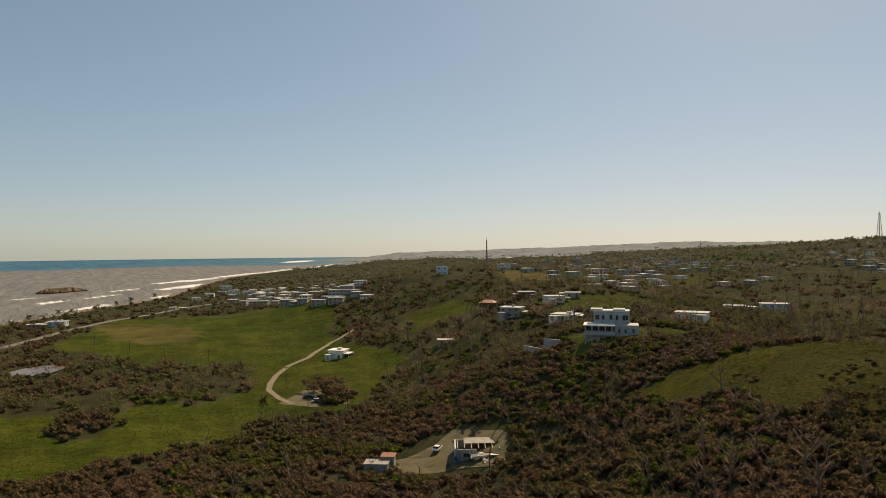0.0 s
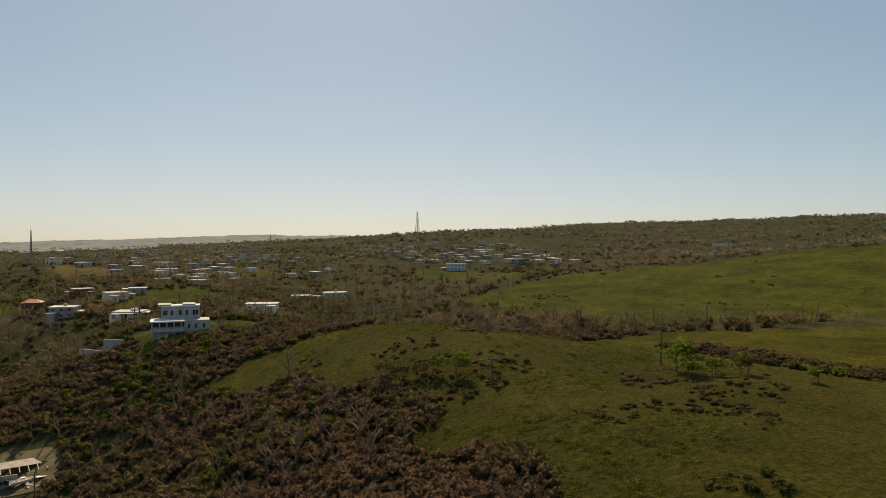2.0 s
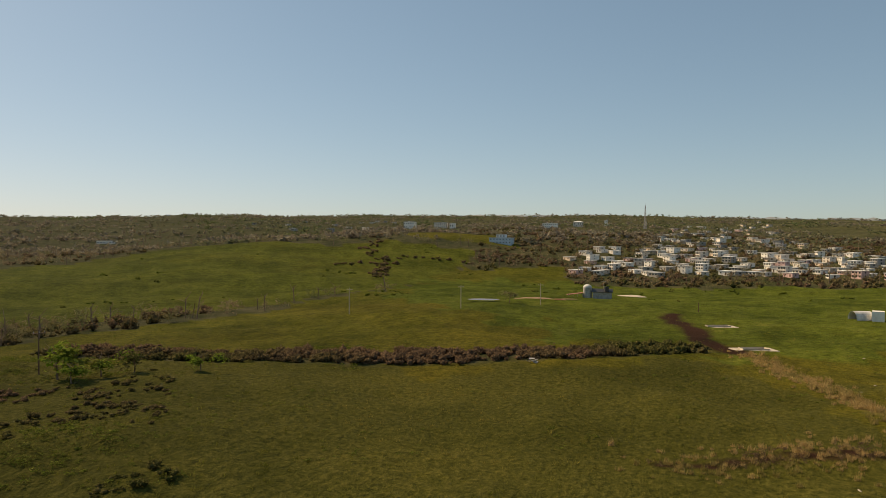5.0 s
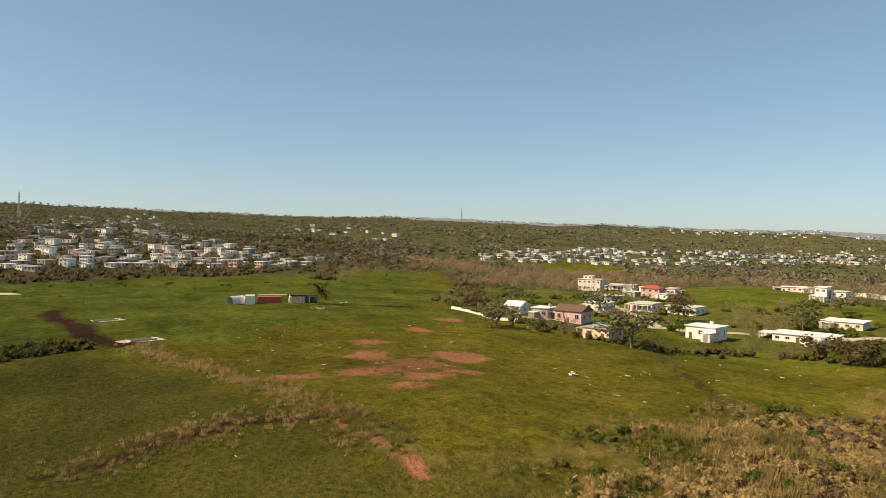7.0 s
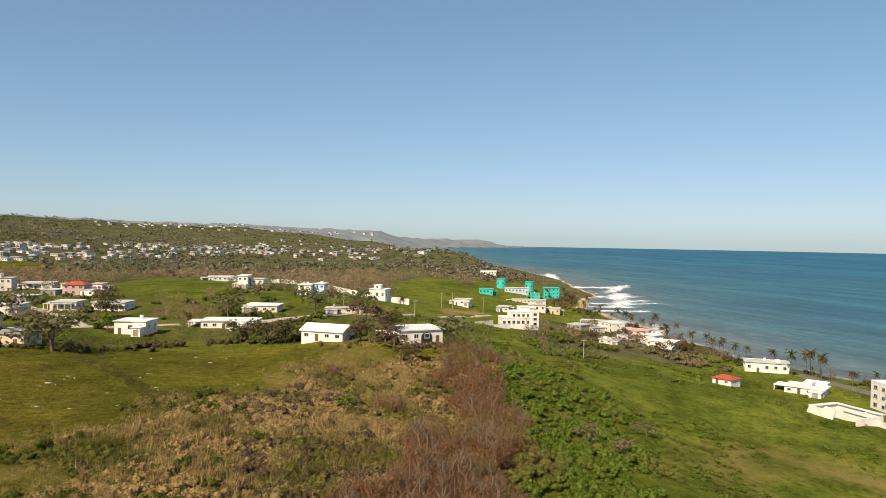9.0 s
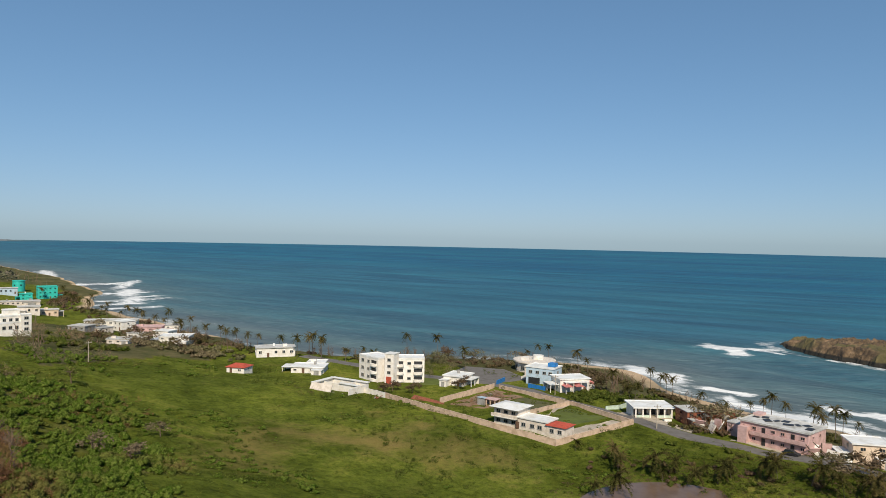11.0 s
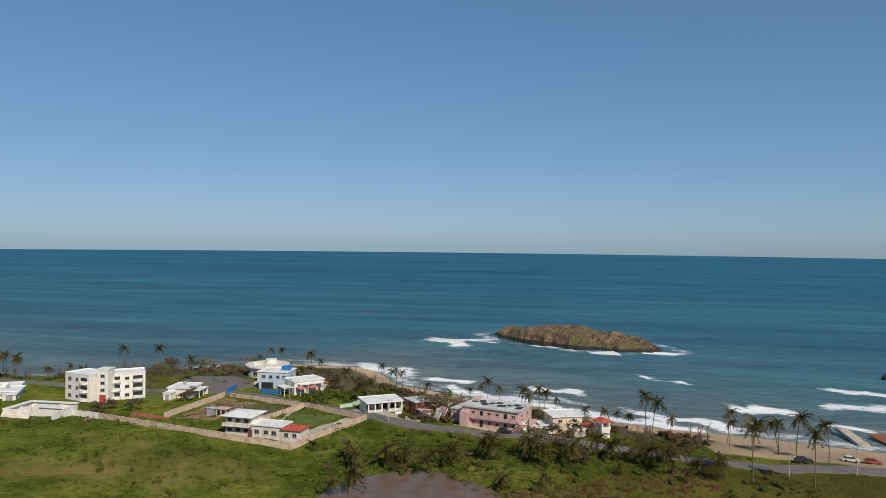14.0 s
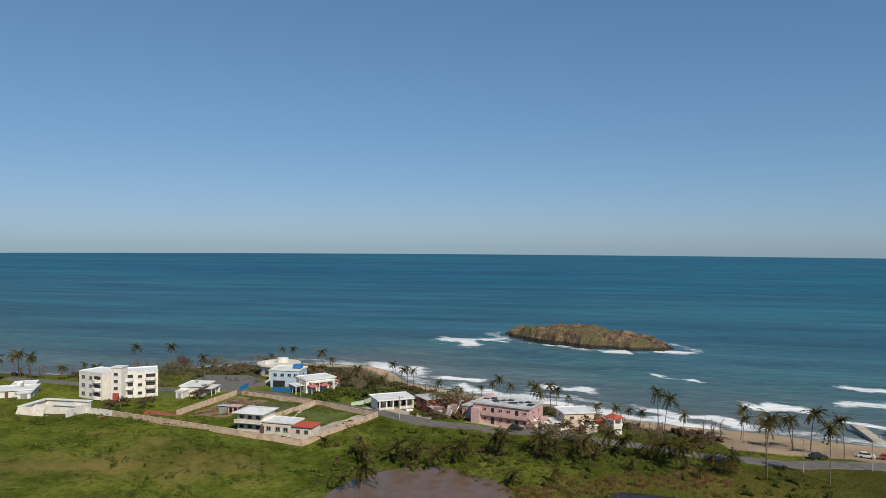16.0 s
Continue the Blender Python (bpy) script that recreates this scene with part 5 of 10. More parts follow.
villa(14, -442, 172, 7.3, 9.0, 2.8, 1, M_CREAM, M_ROOF, "tray", "cream single-storey concrete house with a pale flat roof", z=15.8)
villa(-8, -530, 179, 12.5, 9.0, 4.8, 1, M_CREAM, M_ROOF, "tray", "cream single-storey concrete house with a pale flat roof", z=7.2)
villa(-20, -538, 178, 10.5, 8.0, 4.1, 1, M_PEACH, M_ROOF, "tray", "peach single-storey concrete house with a pale flat roof", z=4.8)
villa(-74, -393, 154, 15.4, 10.0, 4.7, 2, M_WHITE, M_WHITEROOF, "tray", "white two-storey concrete house with a white flat roof", z=2.4)
villa(-66, -430, 159, 15.0, 10.0, 4.7, 2, M_PINK, M_PINK, "tray", "pink two-storey concrete house with a pink flat roof", z=3.3)
villa(-82, -445, 158, 8.9, 9.0, 4.7, 2, M_WHITE, M_ROOF, "tray", "white two-storey concrete house with a pale flat roof", z=1.8)
villa(-52, -481, 166, 30.1, 10.0, 3.2, 1, M_WHITE, M_ROOF, "tray", "white single-storey concrete house with a pale flat roof", z=3.5)
villa(-46, -391, 163, 10.7, 8.0, 2.4, 1, M_CREAM, M_ROOF, "tray", "cream single-storey concrete house with a pale flat roof", z=5.0)
villa(-110, -337, 167, 18.5, 9.0, 4.4, 1, M_WHITE, M_ROOF, "tray", "long white storm-damaged beach building", z=2.4)
villa(-80, -291, 135, 7.9, 7.0, 2.4, 1, M_WHITE, M_RED, "hip", "small white house with a bright red roof", z=4.9)
villa(-111, -292, 147, 14.2, 10.0, 2.5, 1, M_WHITE, M_WHITEROOF, "tray", "white single-storey concrete house with a white flat roof", z=2.4)
villa(-156, -241, 122, 8.8, 10.0, 3.7, 1, M_WHITE, M_WHITEROOF, "tray", "white single-storey concrete house with a white flat roof", z=2.4)
villa(-117, -299, 149, 7.7, 10.0, 2.4, 1, M_WHITE, M_WHITEROOF, "tray", "white single-storey concrete house with a white flat roof", porch=2.5, z=2.4)
awning_house = villa(-187, -208, 163, 12.3, 9.0, 4.9, 1, M_WHITE, M_WHITEROOF, "tray", "white house with pink awnings by the beach", porch=2.5, z=3.4)
for _x in (-4.0, 0.6):
    piece("awning", "gable", M_AWNING, awning_house, (_x, -6.6, 2.9), (3.8, 3.4, 0.9), 90, "faded pink awning")
piece("side_roof", "hip", M_AWNING, awning_house, (7.6, 1.0, 2.6), (5.0, 6.0, 0.9), 0, "faded pink roof")
piece("side_wall", "block", M_WHITE, awning_house, (7.6, 1.0, -1.5), (4.4, 5.4, 4.1))
villa(-187, -151, 157, 5.1, 8.0, 4.7, 2, M_RUST, M_ROOF, "slab", "red-brown storm-wrecked two-storey house shell", z=3.6)
villa(-196, -100, 137, 9.4, 8.0, 5.6, 2, M_PEACH, M_WHITEROOF, "tray", "peach two-storey concrete house with a white flat roof", z=4.1)

# ---- houses of the villages: x, y, turn, width, depth, height, storeys, wall, roof ----
PAINTS = {"w": (M_WHITE, "white"), "c": (M_CREAM, "cream"), "h": (M_PEACH, "peach"), "p": (M_PINK, "pink"), "b": (M_BLUE, "pale blue"), "g": (M_GREY, "grey concrete")}
ROOFS = {"R": (M_ROOF, "stained flat roof"), "W": (M_WHITEROOF, "white flat roof")}


def row(group, *houses):
    for q in houses:
        x, y, turn, w, d, h, n, wall, roof = q.split()
        # white walls dulled to grey and cream, for dirt and their shaded fronts
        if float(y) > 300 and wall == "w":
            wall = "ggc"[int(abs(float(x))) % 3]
        wm, wn = PAINTS[wall]
        rm, rn = ROOFS[roof]
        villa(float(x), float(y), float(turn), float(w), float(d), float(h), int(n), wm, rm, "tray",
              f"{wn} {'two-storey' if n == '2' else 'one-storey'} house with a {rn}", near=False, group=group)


def cluster(label, *houses):
    """Far houses too small to tell apart: walls, roofs and windows of all in one mesh."""
    vs, fs, ms, mats = [], [], [], [M_WHITE, M_CREAM, M_PEACH, M_PINK, M_BLUE, M_GREY, M_ROOF, M_WHITEROOF, M_GLASS]
    for q in houses:
        x, y, turn, w, d, h, n, wall, roof = q.split()
        x, y, w, d, h = (float(v) for v in (x, y, w, d, h))
        # the same dulling of white walls for dirt and backlit shade
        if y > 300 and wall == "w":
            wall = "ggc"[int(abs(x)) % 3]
        CLEARINGS.append((x, y, 0.62 * max(w, d) + 1.5))
        m = pose(x, y, level(x, y), 0, 0, float(turn))
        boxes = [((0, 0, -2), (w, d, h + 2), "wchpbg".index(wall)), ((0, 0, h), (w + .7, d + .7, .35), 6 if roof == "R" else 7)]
        for s in range(int(n)):
            z = h / int(n) * (s + 0.36)
            boxes += [((k * w / 3, -d / 2, z), (1.4, .14, 1.2), 8) for k in (-1, 0, 1)]
            boxes += [((k * w / 2, 0, z), (.14, 1.4, 1.2), 8) for k in (-1, 1)]
        for (bx, by, bz), (sx, sy, sz), mi in boxes:
            o = len(vs)
            vs += [m @ Vector((bx + i * sx / 2, by + j * sy / 2, bz + k * sz)) for k in (0, 1) for i, j in ((-1, -1), (1, -1), (1, 1), (-1, 1))]
            fs += [[o + i for i in f] for f in ((0, 1, 5, 4), (1, 2, 6, 5), (2, 3, 7, 6), (3, 0, 4, 7), (4, 5, 6, 7))]
            ms += [mi] * 5
    me = bpy.data.meshes.new("distant_houses")
    me.from_pydata(vs, [], fs)
    for mt in mats:
        me.materials.append(mt)
    me.polygons.foreach_set("material_index", ms)
    tagged(new("distant_houses", me), "many small pale " + label + " scattered among trees", "houses", kind="stuff")


row("upland village houses",
    "583 -43 230 8.8 9.3 2.9 1 w R", "562 -43 238 6.8 7.9 2.7 1 h R", "633 -52 213 7.0 9.1 2.8 1 w R", "675 -50 224 6.5 9.1 2.5 1 w R", "658 -34 225 9.0 8.4 3.0 1 w R",
    "635 -19 216 9.2 7.3 2.9 1 h R", "572 -29 239 7.9 7.4 2.8 1 w W", "618 -36 215 7.7 7.6 2.6 1 p R", "698 -64 223 9.2 6.8 2.7 1 w W", "617 -59 219 7.4 7.5 2.4 1 w W",
    "633 -39 206 6.6 9.2 5.0 2 w R", "548 -21 222 8.3 7.0 3.0 1 p W", "666 -61 205 7.9 8.0 2.7 1 w W", "695 -49 224 7.4 8.2 2.9 1 c W", "703 -279 196 5.8 8.1 2.8 1 g W",
    "615 -243 188 7.0 8.4 2.9 1 c R", "859 -261 211 7.0 6.9 2.4 1 c R", "638 -265 205 8.4 7.0 2.7 1 w R", "634 -247 189 5.9 7.0 2.8 1 w R", "628 -163 213 6.0 7.1 2.6 1 c R",
    "586 -288 202 8.2 8.1 2.7 1 c R", "1357 -363 213 7.9 8.2 3.0 1 h R", "861 -235 209 9.1 8.1 2.9 1 h R", "1136 -336 194 6.8 9.4 3.0 1 w W", "870 -251 218 9.3 8.0 2.6 1 w R",
    "598 -140 221 8.7 6.5 2.5 1 g R", "580 -187 224 8.4 7.4 3.0 1 g R", "691 -162 215 7.4 7.6 2.7 1 w R", "645 -227 205 6.1 8.6 2.6 1 c R", "634 -201 192 8.4 9.2 2.8 1 c R",
    "1149 -277 228 8.3 9.2 2.7 1 c R", "1449 -427 194 7.2 8.0 4.7 2 h R", "1131 -207 200 8.6 6.7 2.7 1 w R", "624 -226 204 8.9 6.9 2.5 1 h R", "674 -158 229 8.2 7.4 2.7 1 w W",
    "954 -154 233 7.1 8.7 2.8 1 w W", "832 -255 225 7.4 9.4 5.0 2 g R", "547 -267 208 7.3 8.9 2.4 1 w R", "649 -106 215 7.0 7.2 2.7 1 c R", "578 -94 209 8.1 8.9 2.9 1 g R",
    "699 -132 217 9.1 8.5 2.6 1 c R", "816 -221 195 8.9 7.0 2.5 1 w W", "709 -147 198 5.9 9.3 3.0 1 p R", "573 -176 225 6.3 8.9 2.6 1 w R", "1426 -292 216 7.2 9.4 2.5 1 g W",
    "597 -187 225 6.4 7.1 5.1 2 p W", "788 -244 225 8.2 7.0 5.3 2 g W", "577 -226 221 9.2 7.1 2.7 1 w R", "686 -297 187 7.3 7.6 2.8 1 g R", "606 -65 218 8.2 9.2 2.7 1 w W",
    "604 -85 216 8.7 7.4 4.7 2 w R", "714 -161 211 6.7 8.6 2.9 1 w R", "630 -104 209 8.6 6.6 4.9 2 w R", "891 -158 232 8.2 7.4 5.2 2 g R", "1185 -311 195 8.0 7.0 2.5 1 h R",
    "817 -126 209 9.1 7.9 2.6 1 w R", "756 -238 225 5.8 6.9 2.8 1 w R", "609 -204 199 8.6 7.6 2.9 1 w R", "1406 -384 195 7.2 8.8 2.9 1 c R", "717 -225 207 6.1 7.1 2.4 1 h R",
    "635 -71 218 8.0 8.0 2.7 1 p R", "650 -241 208 7.6 7.4 4.7 2 c R", "590 -153 219 9.1 8.3 2.6 1 w R", "633 -123 223 6.9 7.5 2.9 1 p W", "879 -210 197 8.0 9.2 2.7 1 w R",
    "672 -87 211 8.7 9.1 2.6 1 c R", "1434 -415 208 9.0 7.5 2.4 1 c R", "654 -122 207 8.1 8.6 2.3 1 g R", "600 -251 211 7.5 6.8 2.4 1 w W", "598 -160 213 7.8 7.8 2.8 1 w R",
    "798 -155 213 7.4 8.5 2.4 1 c R", "551 -178 210 8.3 6.5 3.0 1 p R", "875 -239 213 7.6 8.6 2.7 1 c R", "1203 -356 225 8.8 9.1 2.6 1 w R", "588 -219 198 7.5 6.6 2.8 1 g R",
    "700 -267 221 6.5 7.8 2.9 1 c R", "757 -150 213 6.7 7.9 2.8 1 w R", "634 -86 220 5.9 7.7 2.8 1 p R", "557 -116 198 9.1 6.6 2.6 1 c R", "688 -117 218 9.3 8.6 4.7 2 w R",
    "560 -134 229 7.7 7.8 3.0 1 w W", "702 -113 219 8.3 6.5 2.6 1 g R", "695 -88 217 5.9 7.7 2.3 1 c R", "663 -150 197 7.9 7.7 2.9 1 h R", "591 -208 223 6.3 7.6 2.7 1 w R",
    "1198 -306 214 9.2 7.3 2.8 1 p R", "1152 -247 206 8.6 8.6 2.9 1 w R", "614 -77 235 7.8 6.5 5.3 2 g R", "648 -201 207 9.0 8.7 5.1 2 c R", "961 -164 200 6.7 9.3 2.4 1 c R",
    "645 -189 202 8.1 7.0 5.0 2 w R", "702 -209 201 7.6 9.4 2.5 1 w R", "603 -276 199 6.8 6.8 2.6 1 g W", "670 -259 197 9.2 6.8 2.5 1 w W", "598 -109 218 7.7 7.0 2.8 1 w R",
    "838 -195 197 9.4 7.7 4.7 2 w R", "727 -108 220 6.6 6.6 2.5 1 w W", "683 -104 209 6.1 9.5 2.6 1 c W", "569 -68 203 9.3 6.9 2.4 1 w W", "669 -203 193 8.8 7.0 2.4 1 h W",
    "1451 -379 195 8.4 6.9 2.5 1 h R", "693 -234 209 7.9 6.7 2.7 1 c R", "623 -287 209 8.8 6.6 2.6 1 w R", "606 -332 181 6.6 9.0 2.6 1 w R", "897 -267 211 8.4 7.6 2.8 1 g R",
    "766 -225 212 6.4 7.1 2.9 1 g R", "596 -229 197 8.0 8.6 2.7 1 w R", "1457 -279 231 7.0 6.8 2.4 1 w R", "565 -105 223 7.2 8.8 4.9 2 w R", "759 -215 226 7.2 6.6 2.8 1 p W",
    "556 -277 183 8.6 7.7 2.8 1 p R", "819 -153 217 6.7 8.5 2.4 1 g R", "588 -175 193 8.0 7.0 2.8 1 w R", "657 -84 227 8.5 7.9 2.6 1 c R", "699 -195 202 9.3 6.5 2.4 1 g R",
    "807 -145 200 8.5 6.6 2.8 1 g R", "698 -97 210 8.9 7.1 2.6 1 h R", "872 -184 216 6.1 7.4 2.5 1 w R", "1397 -365 203 6.9 9.0 2.3 1 g R", "583 -129 212 7.6 7.5 2.9 1 h R",
    "688 -275 206 7.2 7.8 5.0 2 w W", "836 -138 201 7.8 8.3 2.3 1 w W", "758 -177 211 6.6 7.8 2.8 1 g R", "640 -157 210 6.2 9.2 2.8 1 w R")
cluster("village outskirts",
    "621 -151 228 8.2 8.5 4.7 2 g W", "649 -135 206 5.6 9.3 5.0 2 c R", "560 -77 202 8.6 7.5 2.6 1 w R", "551 -231 219 8.0 8.8 2.4 1 c W", "946 -222 197 8.5 9.0 2.6 1 w R",
    "627 -265 187 8.4 7.2 2.4 1 g R", "716 -119 233 5.5 6.7 2.6 1 h R", "637 -300 193 7.2 7.5 2.5 1 w R", "1216 -225 224 5.1 8.3 2.3 1 c R", "788 -122 209 7.4 7.2 2.4 1 w R",
    "638 -217 223 7.7 8.0 2.7 1 p W", "698 -240 199 7.9 8.5 2.7 1 h R", "1142 -236 222 7.0 8.4 2.7 1 w R", "1208 -207 208 6.5 9.2 4.9 2 p R", "656 -104 215 8.4 8.9 2.9 1 w R",
    "1353 -384 218 7.4 8.7 2.7 1 c R", "634 -187 208 6.2 8.6 2.7 1 h R", "638 -257 212 7.6 7.2 2.7 1 w W", "728 -181 196 8.1 7.0 2.6 1 g R", "623 -125 199 8.5 6.8 2.8 1 g R",
    "559 -142 196 8.4 8.8 2.8 1 g W", "681 -94 210 6.0 9.4 2.8 1 g R", "555 -161 218 5.9 7.7 2.6 1 c R", "883 -137 219 5.9 9.2 3.0 1 w R", "565 -178 225 6.2 9.3 5.3 2 c R",
    "582 -53 213 6.9 7.7 4.7 2 c W", "558 -153 227 8.3 6.9 2.7 1 c W", "756 -277 214 6.4 7.1 2.6 1 g W", "949 -196 230 6.2 8.0 2.9 1 g W", "655 -111 232 8.5 8.1 2.6 1 w R",
    "578 -146 220 7.2 7.1 2.3 1 g R", "552 -82 220 8.5 8.4 2.9 1 g R", "563 -159 226 6.1 9.4 2.9 1 h R", "871 -196 205 6.9 8.7 2.8 1 w R", "649 -159 214 6.6 9.0 2.4 1 p R",
    "695 -296 219 6.8 8.7 2.4 1 w R", "871 -284 210 6.2 7.2 2.5 1 c R", "1139 -308 203 7.3 7.6 2.5 1 h W", "627 -249 188 5.6 7.1 3.0 1 c R", "711 -286 202 7.6 8.8 2.9 1 g W",
    "566 -221 207 5.5 8.1 2.8 1 p W", "1179 -279 197 7.2 8.0 2.6 1 g W", "825 -140 218 8.6 8.5 2.7 1 w R", "616 -273 210 5.3 6.8 2.8 1 w W", "805 -234 202 6.7 7.6 2.7 1 w R",
    "697 -250 190 5.9 6.7 5.0 2 w R", "1192 -360 211 7.2 8.5 2.9 1 g R", "853 -242 218 7.4 9.0 4.7 2 c W", "629 -137 198 7.4 8.0 2.5 1 c R", "542 -222 212 7.7 8.6 5.1 2 p R",
    "637 -129 199 7.4 9.5 2.6 1 w R", "655 -151 215 5.7 9.5 5.1 2 w W", "577 -77 202 7.5 8.9 2.6 1 g R", "717 -111 215 5.1 7.2 2.3 1 w R", "961 -190 223 8.5 8.2 2.5 1 w R",
    "1873 -527 218 5.1 8.7 2.4 1 c W", "1396 -292 222 6.2 9.4 2.9 1 w W", "643 -277 205 6.8 8.9 5.4 2 g W", "529 -239 204 8.3 9.4 4.7 2 p W", "529 -252 202 7.4 9.1 2.5 1 w R",
    "546 -205 189 5.2 7.5 2.4 1 w R", "542 -271 197 7.5 8.6 3.0 1 g R", "772 -292 207 8.4 9.5 3.0 1 w R", "580 -121 222 7.0 7.3 4.8 2 w W", "552 -38 238 7.0 8.3 2.7 1 c R",
    "800 -183 221 8.3 7.8 2.7 1 w R", "1208 -280 229 7.5 6.7 2.8 1 w R", "713 -231 224 5.7 8.1 2.4 1 g R", "570 -205 214 6.4 8.1 2.8 1 w R", "783 -225 194 5.9 7.0 2.3 1 w R",
    "606 -318 206 8.5 8.4 2.7 1 w R", "580 -275 185 7.6 7.9 2.4 1 g R", "685 -186 227 7.6 7.3 5.2 2 w R", "831 -239 194 6.7 7.5 3.0 1 w R", "788 -266 215 7.0 7.2 5.0 2 h R",
    "795 -113 220 6.2 9.1 2.4 1 g R", "620 -105 214 6.3 7.6 2.7 1 w R", "569 -190 216 8.2 6.5 2.4 1 c R", "794 -164 198 5.9 8.2 3.0 1 g R", "1400 -333 215 5.6 8.3 2.9 1 w R",
    "610 -325 214 6.9 7.7 2.4 1 c R", "614 -128 216 6.7 8.4 2.6 1 c R", "603 -179 207 7.7 6.9 2.4 1 w W", "546 -287 206 5.3 9.1 2.5 1 w W", "623 -206 206 7.6 7.2 2.7 1 h R")
